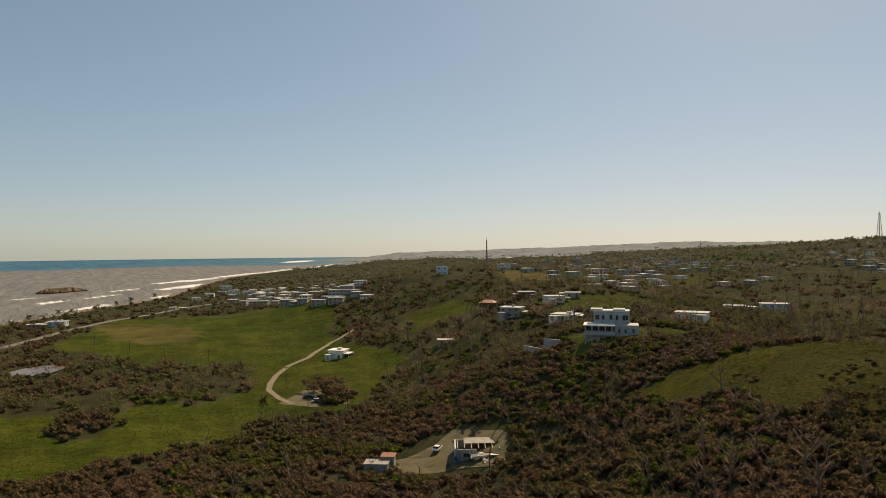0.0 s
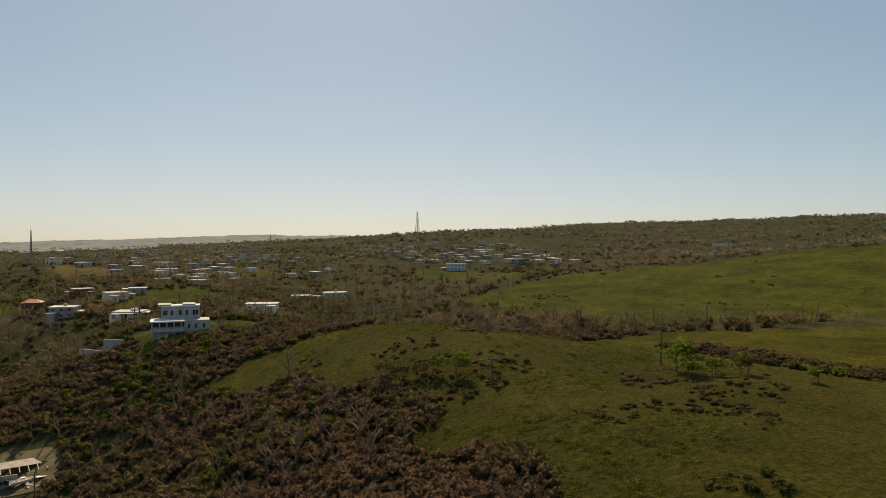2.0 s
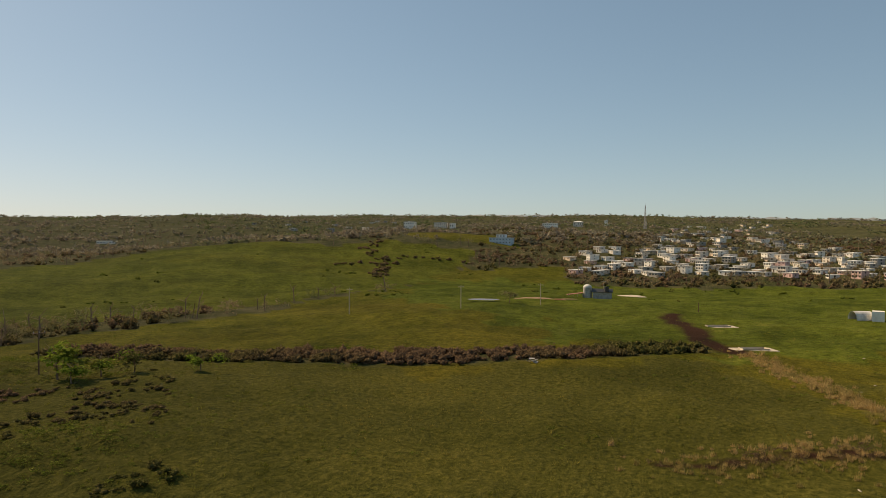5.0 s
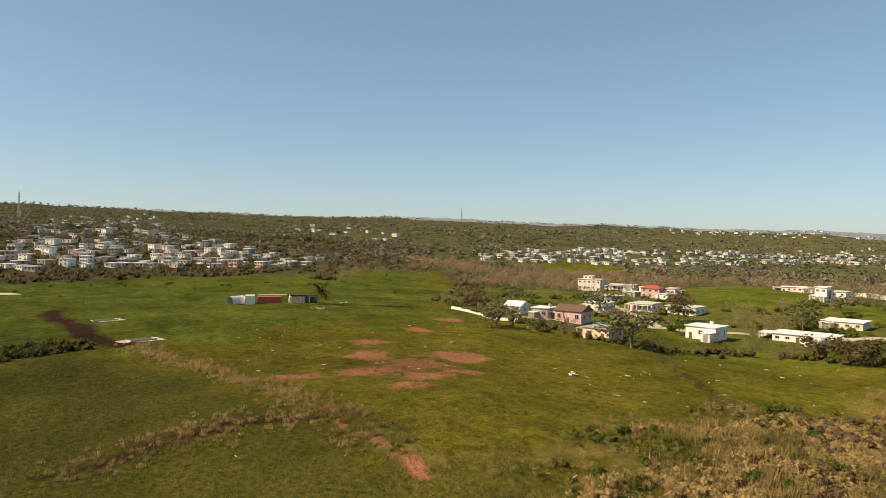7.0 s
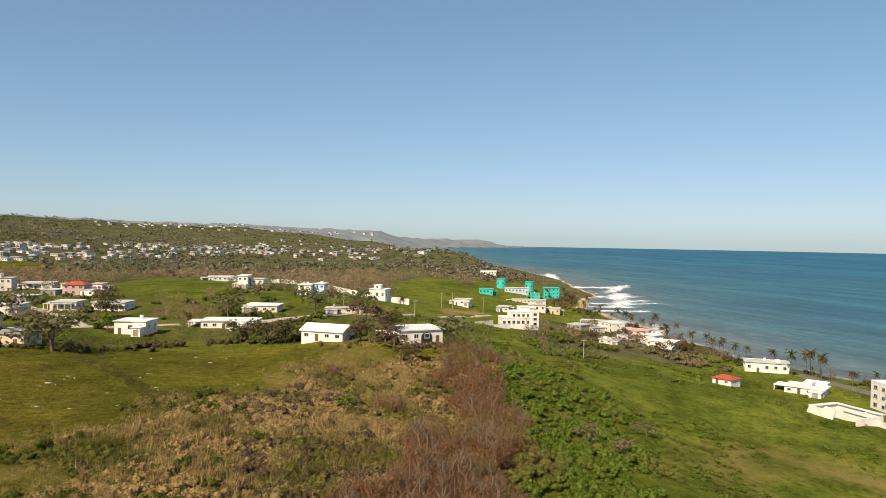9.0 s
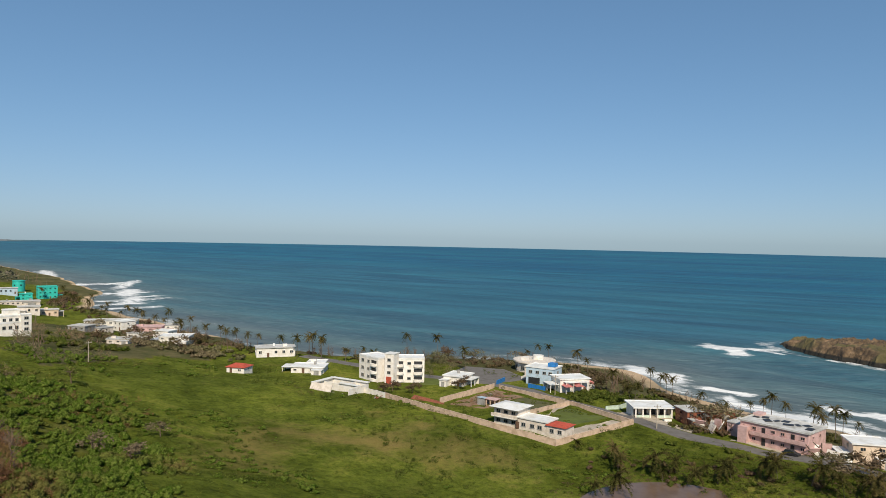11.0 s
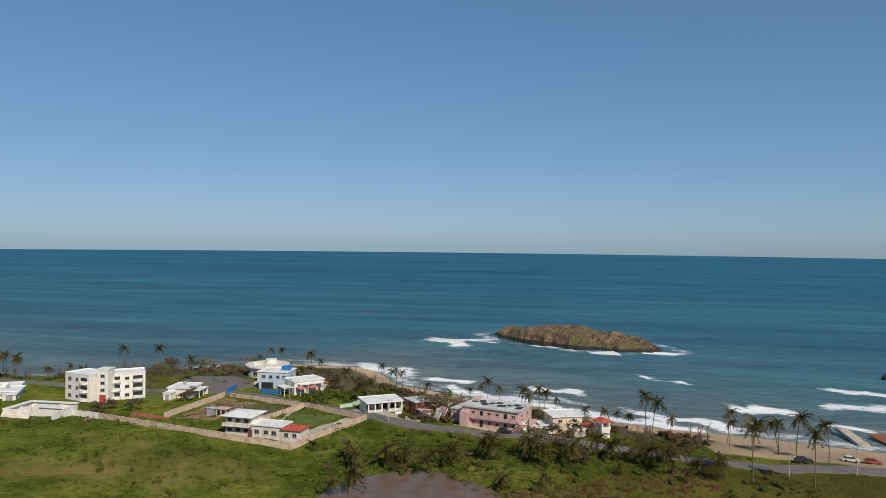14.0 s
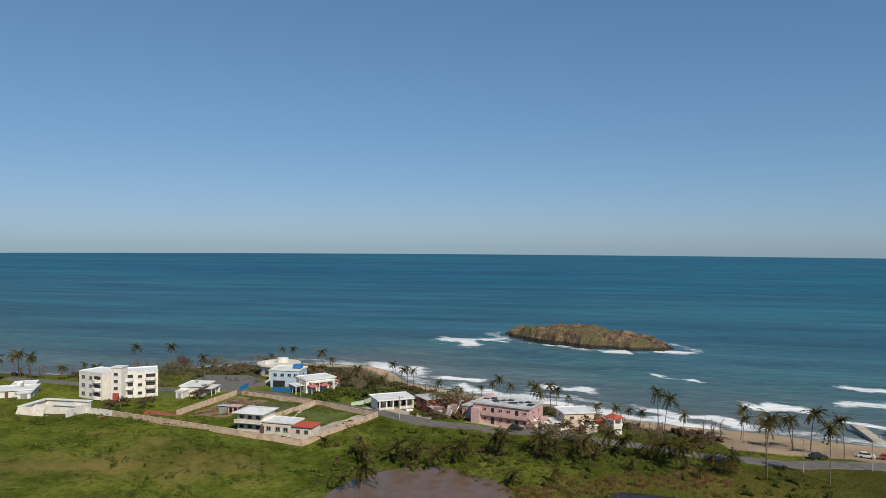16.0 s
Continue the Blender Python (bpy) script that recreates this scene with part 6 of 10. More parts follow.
cluster("town houses",
    "602 -956 160 6.9 9.3 2.9 1 w W", "580 -921 166 8.5 7.8 2.9 1 w W", "695 -845 183 7.3 8.4 4.6 2 w R", "718 -937 157 8.1 7.6 4.7 2 w W", "551 -1047 162 9.7 8.2 2.3 1 c R",
    "535 -1085 170 6.5 8.3 2.4 1 w R", "583 -816 156 10.6 7.0 2.7 1 c R", "638 -786 177 7.3 7.8 5.0 2 g W", "728 -947 190 6.5 9.4 2.9 1 w R", "679 -997 172 6.6 7.5 4.6 2 p R",
    "662 -680 164 8.3 6.7 2.3 1 c W", "551 -1287 161 10.4 7.6 2.5 1 g R", "659 -705 171 6.7 9.1 2.5 1 g R", "529 -957 173 9.2 8.0 2.7 1 w W", "664 -1234 156 10.3 8.3 2.7 1 h R",
    "583 -1151 147 8.3 8.2 2.9 1 w R", "518 -1119 159 10.0 8.9 2.4 1 w R", "725 -930 166 10.3 7.1 2.7 1 p R", "600 -1040 182 8.6 8.0 2.9 1 c W", "543 -933 150 6.7 9.3 5.1 2 p W",
    "518 -1097 153 9.9 9.1 5.0 2 w R", "648 -1519 161 9.5 9.0 2.7 1 g R", "499 -1125 162 5.9 6.6 2.4 1 g R", "581 -1004 174 6.7 7.3 2.5 1 h R", "611 -922 154 6.8 9.3 2.3 1 w R",
    "586 -933 170 9.4 7.7 2.8 1 c R", "643 -1038 184 9.5 8.5 2.8 1 w R", "531 -932 164 7.4 7.0 4.6 2 p R", "509 -1111 163 10.7 8.7 5.1 2 w W", "611 -1242 146 10.7 8.2 2.8 1 g W",
    "480 -1223 159 8.6 6.8 2.8 1 h W", "532 -1174 144 8.5 9.2 2.3 1 p R", "613 -806 189 6.0 9.1 2.6 1 g R", "708 -735 196 8.7 9.2 3.0 1 c R", "503 -1099 177 5.9 7.6 4.6 2 c R",
    "591 -618 196 9.5 7.8 2.3 1 g W", "597 -1232 146 8.7 8.3 2.3 1 w R", "552 -1341 142 6.6 9.3 2.9 1 w R", "657 -773 168 7.9 7.0 2.7 1 p W", "599 -1206 160 8.4 6.6 2.7 1 h R",
    "670 -768 193 10.0 8.7 2.7 1 c R", "546 -1302 143 8.6 6.7 2.7 1 p R", "619 -1659 154 6.6 9.5 2.4 1 g W", "703 -902 190 8.6 7.1 2.6 1 w W", "524 -1240 161 7.1 6.7 5.2 2 c R",
    "721 -760 177 9.3 7.5 2.8 1 c R", "661 -827 183 10.4 7.9 2.4 1 g R", "611 -675 180 10.2 7.2 2.7 1 c R", "570 -1116 165 9.3 7.4 4.6 2 g R", "731 -870 192 9.0 7.4 2.6 1 p W",
    "463 -1220 155 8.7 7.9 2.8 1 h R", "619 -874 187 6.7 7.5 2.4 1 g W", "629 -1661 155 9.5 6.8 2.9 1 c R", "608 -841 188 9.6 6.7 2.9 1 c R", "626 -930 178 6.3 9.0 2.7 1 w R",
    "519 -1076 154 9.7 8.1 3.0 1 c R", "617 -612 197 7.3 7.3 2.8 1 w W", "547 -1023 166 10.5 7.4 2.5 1 c W", "604 -1705 153 9.8 9.0 2.7 1 p R", "612 -1045 164 9.8 7.8 4.9 2 w R",
    "517 -1312 150 6.0 8.2 2.4 1 c R", "572 -1209 177 8.7 8.9 2.7 1 c R", "647 -1642 174 7.7 8.7 4.7 2 h R", "550 -915 183 6.5 7.2 2.4 1 w W", "567 -1055 180 9.3 7.2 2.7 1 c R",
    "652 -980 154 10.0 6.8 5.3 2 p R", "655 -657 165 8.0 8.2 2.9 1 g R", "497 -1306 155 7.1 7.9 5.2 2 g R", "590 -1025 150 6.6 7.6 2.3 1 c R", "497 -1292 165 9.8 9.5 4.8 2 g R",
    "634 -829 165 7.3 9.2 2.8 1 w R", "619 -603 184 10.7 6.6 2.8 1 g R", "625 -996 176 6.8 9.2 2.4 1 h W", "438 -1246 147 6.0 7.8 2.8 1 w W", "642 -853 181 7.3 7.1 2.9 1 w R",
    "655 -698 171 7.0 6.6 2.8 1 w R", "592 -941 160 5.9 8.0 2.3 1 w R", "597 -1068 181 8.5 7.3 3.0 1 w W", "583 -1470 174 8.0 7.1 5.4 2 c R", "719 -702 180 8.4 8.9 3.0 1 w R",
    "589 -848 163 9.4 7.3 2.7 1 p R", "607 -618 188 7.6 9.1 2.3 1 c R", "615 -1118 149 6.0 7.1 4.7 2 w W", "708 -1515 159 8.3 7.3 2.4 1 c R", "570 -1076 166 8.6 7.8 3.0 1 c R",
    "593 -971 151 6.7 9.2 2.4 1 c R", "720 -1508 146 10.7 6.9 2.6 1 c R", "685 -773 170 6.4 7.1 3.0 1 c R", "692 -931 181 6.3 9.0 2.7 1 h W", "609 -1091 173 10.4 7.3 2.5 1 c R",
    "602 -1119 156 10.3 8.6 5.0 2 h R", "724 -1468 146 6.7 7.6 2.9 1 g R", "620 -909 186 6.2 9.2 2.3 1 w W", "650 -676 182 7.3 8.8 2.7 1 h R", "670 -808 184 5.9 8.7 2.9 1 w W",
    "722 -743 164 8.4 6.8 5.1 2 c W", "643 -825 176 8.1 7.7 2.3 1 w R", "605 -887 168 6.6 7.5 2.6 1 w R", "542 -1348 166 9.1 8.7 2.5 1 w R", "706 -838 160 10.8 6.7 4.7 2 w R",
    "663 -1247 172 6.3 9.4 2.5 1 c R", "632 -1021 152 7.3 9.3 2.8 1 g R", "637 -697 170 6.8 7.0 2.8 1 g R", "700 -688 184 8.1 9.1 2.9 1 c R", "648 -798 173 8.5 7.2 2.5 1 c R",
    "661 -597 192 10.2 8.4 2.7 1 c W", "545 -970 157 9.1 8.1 2.8 1 g R", "588 -629 163 9.3 7.0 2.4 1 g R", "646 -732 161 8.8 6.6 2.7 1 w R", "568 -1038 157 5.9 6.9 2.6 1 h R",
    "646 -585 200 6.7 7.4 2.5 1 c R", "582 -1495 155 10.0 7.9 4.8 2 w R", "598 -693 161 7.8 8.6 4.7 2 w R", "591 -1251 169 9.0 8.6 5.3 2 w R", "703 -933 175 6.6 6.9 4.7 2 w R",
    "654 -666 188 10.0 6.9 2.8 1 w W", "579 -1385 175 7.7 8.9 2.3 1 p R", "569 -1482 141 7.4 6.7 2.6 1 w R", "584 -1245 177 8.0 7.1 5.2 2 w R", "643 -594 175 8.5 7.1 2.6 1 p R",
    "677 -758 186 8.4 7.3 4.8 2 c R", "505 -1207 157 10.7 8.0 2.3 1 p R", "633 -840 171 6.2 9.3 2.6 1 w W", "638 -1645 165 8.7 7.5 2.4 1 g R", "602 -1100 181 6.3 7.4 2.5 1 g R",
    "651 -813 183 7.9 7.1 2.4 1 g R", "659 -1657 156 10.5 8.4 2.6 1 w R", "602 -770 182 10.8 6.9 2.8 1 w R", "695 -889 166 9.0 8.4 5.3 2 c R", "522 -968 166 9.2 7.8 5.3 2 w R",
    "594 -1053 173 9.6 8.7 2.4 1 c R", "638 -628 179 10.2 7.5 5.1 2 g R", "660 -731 180 8.6 9.2 2.3 1 w R", "544 -957 150 8.5 9.2 2.3 1 p R", "570 -848 186 5.8 8.6 2.7 1 p W",
    "552 -907 151 7.0 8.3 2.6 1 g W", "668 -848 172 6.6 7.6 2.7 1 c W", "596 -601 189 6.2 8.1 3.0 1 w R", "644 -693 171 10.4 9.3 2.7 1 w W", "694 -728 188 6.7 8.7 2.6 1 c R",
    "509 -1256 156 7.3 7.1 2.4 1 h W", "575 -993 174 6.6 7.5 2.8 1 g R", "685 -955 188 10.2 8.0 2.4 1 g W", "632 -579 191 10.2 7.7 2.9 1 p R", "695 -939 175 9.8 8.9 2.4 1 w W",
    "622 -1511 160 8.3 7.4 2.7 1 c R", "596 -889 162 8.3 7.0 4.9 2 w R", "511 -1325 165 6.2 7.1 2.4 1 p R", "670 -886 181 6.5 7.0 2.4 1 c R", "475 -1325 140 8.0 7.2 2.6 1 w R",
    "728 -909 183 6.4 7.4 2.9 1 c R", "581 -1295 158 10.5 8.0 2.4 1 w R", "426 -1176 154 6.1 7.8 3.0 1 g R", "680 -1066 167 8.6 7.1 2.7 1 c R", "633 -765 174 10.8 7.7 2.3 1 w R",
    "582 -1314 162 5.8 8.2 2.4 1 w W", "652 -685 164 6.4 8.8 2.5 1 h R", "584 -725 177 10.7 9.0 2.8 1 w R", "508 -1301 159 10.2 8.7 2.7 1 g R", "569 -1092 156 6.3 7.3 2.7 1 w R",
    "535 -1073 170 5.9 8.7 2.9 1 h R", "533 -1115 154 9.5 7.9 2.6 1 w R", "594 -1129 180 8.2 8.7 2.5 1 g R", "441 -1176 165 9.5 8.3 2.7 1 w W", "551 -1388 156 9.6 8.9 4.7 2 g R",
    "665 -652 180 9.3 7.7 2.9 1 c R", "588 -986 151 7.0 9.2 2.5 1 w R", "626 -568 182 8.4 9.0 2.5 1 w R", "504 -1082 159 9.7 8.0 2.9 1 w R", "648 -1479 158 7.8 6.6 2.4 1 h R",
    "634 -1051 165 10.3 8.7 5.2 2 w R", "684 -784 161 8.4 8.2 2.7 1 c R", "734 -934 166 8.3 7.9 2.6 1 w R", "601 -1244 178 7.3 8.6 2.9 1 g R", "623 -674 171 9.2 6.9 5.3 2 w R",
    "695 -1468 177 7.6 7.4 2.6 1 w W", "584 -639 170 8.3 6.7 2.7 1 c W", "687 -905 175 10.3 9.1 2.6 1 w W", "710 -879 173 5.8 7.2 3.0 1 w R", "642 -609 198 10.7 7.3 5.3 2 h R",
    "509 -1217 143 8.3 7.1 2.3 1 w W", "718 -769 187 6.2 8.3 2.4 1 w R", "614 -629 178 8.3 7.2 2.3 1 w R", "560 -916 183 7.5 7.8 2.8 1 c R", "529 -1059 179 9.5 6.6 2.8 1 h R",
    "602 -1009 165 5.8 9.3 2.5 1 w R", "716 -839 168 9.1 8.5 2.4 1 w R", "688 -754 186 6.5 6.6 2.6 1 w R", "660 -998 171 6.8 7.0 2.9 1 w R", "620 -818 175 8.1 7.9 2.3 1 g W",
    "519 -1364 165 7.2 9.0 2.7 1 p R", "731 -704 190 6.8 9.2 3.0 1 w W", "618 -784 190 10.8 8.6 2.5 1 g R", "676 -817 160 6.3 8.2 2.7 1 c W", "668 -952 169 8.6 9.4 2.8 1 g R",
    "632 -1652 165 9.5 7.2 4.8 2 h R", "607 -982 160 8.5 8.1 2.6 1 w R", "603 -1224 154 7.2 7.8 2.6 1 w R", "540 -1560 163 7.6 8.2 3.0 1 w W", "684 -814 168 7.1 8.4 4.8 2 g R",
    "563 -882 167 8.5 8.4 2.6 1 c R", "618 -1091 168 7.5 8.4 2.9 1 g R", "633 -1088 150 10.7 6.7 2.6 1 w R", "628 -848 157 8.8 6.6 2.7 1 c W", "682 -825 168 8.3 7.8 2.3 1 c W",
    "491 -1233 156 6.6 7.1 2.3 1 w R", "539 -1108 146 9.6 6.8 5.2 2 g R", "658 -959 154 7.4 8.9 2.4 1 h R", "583 -1099 162 8.2 7.6 2.7 1 w R", "579 -1043 157 7.1 8.7 2.5 1 g R",
    "510 -1152 168 8.3 9.0 2.7 1 w R", "626 -743 160 6.9 7.9 2.4 1 w R", "669 -983 162 7.3 9.3 2.5 1 w R", "726 -729 173 9.1 7.2 2.3 1 p R", "447 -1164 141 8.7 6.8 2.9 1 p R",
    "572 -861 168 9.0 6.9 2.9 1 p W", "516 -1191 151 9.1 7.0 2.4 1 c R", "508 -1341 159 9.5 9.0 2.8 1 g R", "586 -1276 159 9.4 7.0 3.0 1 w W", "470 -1236 159 10.2 6.6 3.0 1 w R",
    "704 -873 167 5.9 9.2 2.7 1 c R", "687 -975 179 9.2 9.1 2.4 1 w R", "670 -859 166 8.7 8.2 2.3 1 c W", "619 -762 159 9.6 8.7 2.5 1 c R", "617 -887 173 7.8 9.4 3.0 1 g R",
    "695 -956 156 9.2 7.5 2.8 1 w R", "704 -960 174 8.2 7.7 2.6 1 c R", "656 -970 154 6.6 8.7 2.9 1 g R", "709 -678 198 7.6 6.8 2.5 1 c R", "704 -812 161 9.1 7.5 2.6 1 w R",
    "400 -2087 139 5.8 9.2 2.3 1 w W", "420 -2039 164 8.8 7.8 2.5 1 p R", "598 -1815 152 6.8 9.0 2.5 1 w R", "596 -1723 153 6.9 6.7 2.6 1 w R", "557 -1587 139 6.3 7.6 2.3 1 g W",
    "333 -1740 139 6.4 7.9 2.6 1 w W", "344 -1735 139 7.8 7.6 2.8 1 w R", "688 -2068 170 6.9 7.5 3.0 1 c R", "720 -1650 158 9.3 7.4 2.4 1 c R", "514 -1804 144 8.6 7.6 2.5 1 w R",
    "496 -1340 164 9.6 9.0 2.5 1 g R", "305 -1237 166 10.2 9.0 2.4 1 c R", "278 -1338 132 8.9 8.6 2.3 1 c W", "191 -1204 129 7.2 7.7 2.9 1 g R", "589 -1478 156 6.3 9.1 5.2 2 g W",
    "613 -1897 152 5.8 7.6 2.5 1 w R", "487 -1839 149 7.4 7.6 2.9 1 w W", "305 -1326 133 9.5 8.0 4.7 2 g R", "665 -1716 173 10.1 8.7 2.9 1 w R", "257 -1180 132 7.3 8.4 2.6 1 w R",
    "312 -1212 142 8.2 8.8 2.4 1 w R", "495 -1849 149 6.4 8.9 2.5 1 g R", "408 -2084 155 7.4 7.3 5.2 2 w W", "422 -1332 162 9.9 7.4 2.5 1 w R", "756 -1686 176 9.2 8.3 2.4 1 h R",
    "230 -1444 161 9.9 8.0 2.7 1 w W", "330 -1285 158 8.9 8.0 4.9 2 g R", "343 -1208 160 9.1 8.4 2.4 1 w R", "388 -1165 156 9.0 7.7 2.4 1 g R", "721 -1614 162 7.7 8.0 2.8 1 g W",
    "521 -1737 169 6.7 8.2 2.5 1 w R", "485 -2122 151 7.8 7.8 3.0 1 g W", "478 -1803 135 6.2 7.4 2.6 1 g R", "186 -1247 146 10.6 8.1 5.3 2 w R", "283 -1142 148 6.7 7.5 2.5 1 p R",
    "193 -1255 137 6.8 6.9 2.6 1 w R", "297 -1169 158 10.0 8.9 2.5 1 c R", "184 -1263 160 10.1 8.8 2.5 1 c R", "312 -1291 148 5.9 8.8 2.4 1 w W", "687 -1776 149 6.0 8.4 2.7 1 h R",
    "421 -1921 140 9.5 8.6 2.5 1 c R", "488 -1362 158 6.7 8.4 2.9 1 w W", "704 -1662 143 9.1 6.6 2.3 1 w R", "366 -1170 169 9.6 7.1 2.9 1 c W", "282 -1164 152 10.2 7.7 3.0 1 w R",
    "242 -1309 154 6.8 9.4 2.4 1 c W", "219 -1255 138 9.8 7.2 2.7 1 g R", "346 -1868 162 6.5 9.5 2.9 1 h R", "283 -1460 163 8.5 8.3 5.1 2 w R", "661 -1988 170 6.4 7.2 2.6 1 w R",
    "293 -1730 144 6.3 6.6 2.5 1 w R", "413 -2116 131 9.2 7.7 2.4 1 h W", "689 -1910 164 6.0 9.3 4.6 2 w R", "589 -1913 155 8.0 9.4 2.3 1 c W", "287 -1215 133 6.4 7.1 2.7 1 w R",
    "288 -1305 150 7.2 8.8 2.7 1 w R", "673 -1894 158 8.4 6.9 2.5 1 h R", "327 -1920 144 10.1 7.4 2.7 1 g W", "400 -1220 162 6.2 8.5 2.9 1 h W", "433 -2024 140 7.4 8.4 2.9 1 g R",
    "240 -1450 137 9.1 9.2 5.2 2 w R", "473 -1812 149 7.9 7.8 2.4 1 g R", "400 -1363 154 5.8 8.1 2.8 1 h R", "396 -1484 153 7.9 8.0 4.9 2 w R", "260 -1162 141 10.7 9.4 2.5 1 w R",
    "389 -1737 165 6.0 8.7 2.7 1 c W", "279 -1302 132 10.2 8.5 2.4 1 h W", "550 -1695 146 7.6 8.1 2.3 1 g R", "406 -1356 161 8.9 8.9 3.0 1 w R", "180 -1286 160 10.1 7.7 2.6 1 g R",
    "386 -1869 140 5.9 8.8 2.9 1 h R", "451 -1684 153 9.5 8.1 2.6 1 w R", "274 -1257 156 8.0 9.3 2.9 1 c R", "498 -1765 154 8.6 8.3 2.3 1 g W", "678 -1836 164 6.0 8.6 2.8 1 h R",
    "298 -1420 156 6.9 7.0 2.8 1 w R", "278 -1323 164 6.9 8.7 2.9 1 g R", "559 -1363 160 7.1 8.7 2.7 1 w R", "611 -1714 172 8.3 7.7 2.6 1 h W", "368 -1086 171 6.2 6.9 5.3 2 c R",
    "449 -1369 156 8.8 7.9 2.5 1 p R", "332 -1319 158 10.3 9.4 5.2 2 g R", "442 -1845 141 10.0 6.9 2.3 1 h R", "338 -1221 149 7.6 9.5 2.9 1 w R", "306 -1020 161 8.8 6.5 2.9 1 c R",
    "684 -1738 155 10.5 6.7 2.4 1 w R", "409 -1488 153 9.5 7.7 2.5 1 c R", "443 -2063 150 6.3 8.6 2.4 1 c R", "332 -1193 150 10.8 7.4 2.9 1 p R", "430 -1307 138 7.3 9.3 2.8 1 c W")
cluster("hill houses",
    "1055 -710 176 9.3 7.6 2.6 1 c R", "1173 -599 201 10.3 6.6 2.5 1 w R", "1075 -690 177 8.9 8.9 4.8 2 c W", "1055 -605 212 10.7 7.5 3.0 1 w W", "993 -597 197 9.4 8.4 2.4 1 w R",
    "1242 -669 200 11.3 9.3 4.7 2 g W", "1138 -627 199 7.3 8.8 2.5 1 w R", "902 -610 200 8.3 8.5 2.8 1 w R", "1149 -695 197 9.1 8.4 2.5 1 w W", "1107 -597 182 9.7 7.0 5.3 2 w R",
    "1077 -646 187 9.3 8.6 2.5 1 w R", "914 -600 195 11.0 7.3 2.6 1 c R", "1155 -595 183 9.9 8.6 2.7 1 h R", "929 -648 199 10.8 8.4 5.0 2 c R", "1030 328 252 8.4 7.3 5.3 2 g R",
    "1563 387 238 8.6 6.7 2.6 1 c R", "1087 411 239 8.3 8.2 2.5 1 c R", "1545 365 255 7.2 7.8 2.5 1 w R", "1269 395 227 9.2 8.5 2.6 1 w R", "1532 416 257 9.7 6.5 2.6 1 w R",
    "1473 528 254 9.0 8.5 2.3 1 g R", "1106 322 226 7.0 8.8 3.0 1 c R", "1308 573 266 6.8 7.7 2.7 1 g R", "1196 266 237 8.0 9.1 2.4 1 c R", "1050 394 239 7.6 7.3 2.8 1 w W",
    "1205 315 243 9.5 7.1 2.4 1 g R", "1529 391 248 7.8 8.9 2.4 1 w W", "1264 486 231 7.2 8.1 2.4 1 c W", "1537 343 255 7.9 9.4 2.5 1 c R", "1092 290 225 9.0 7.3 5.3 2 c R")
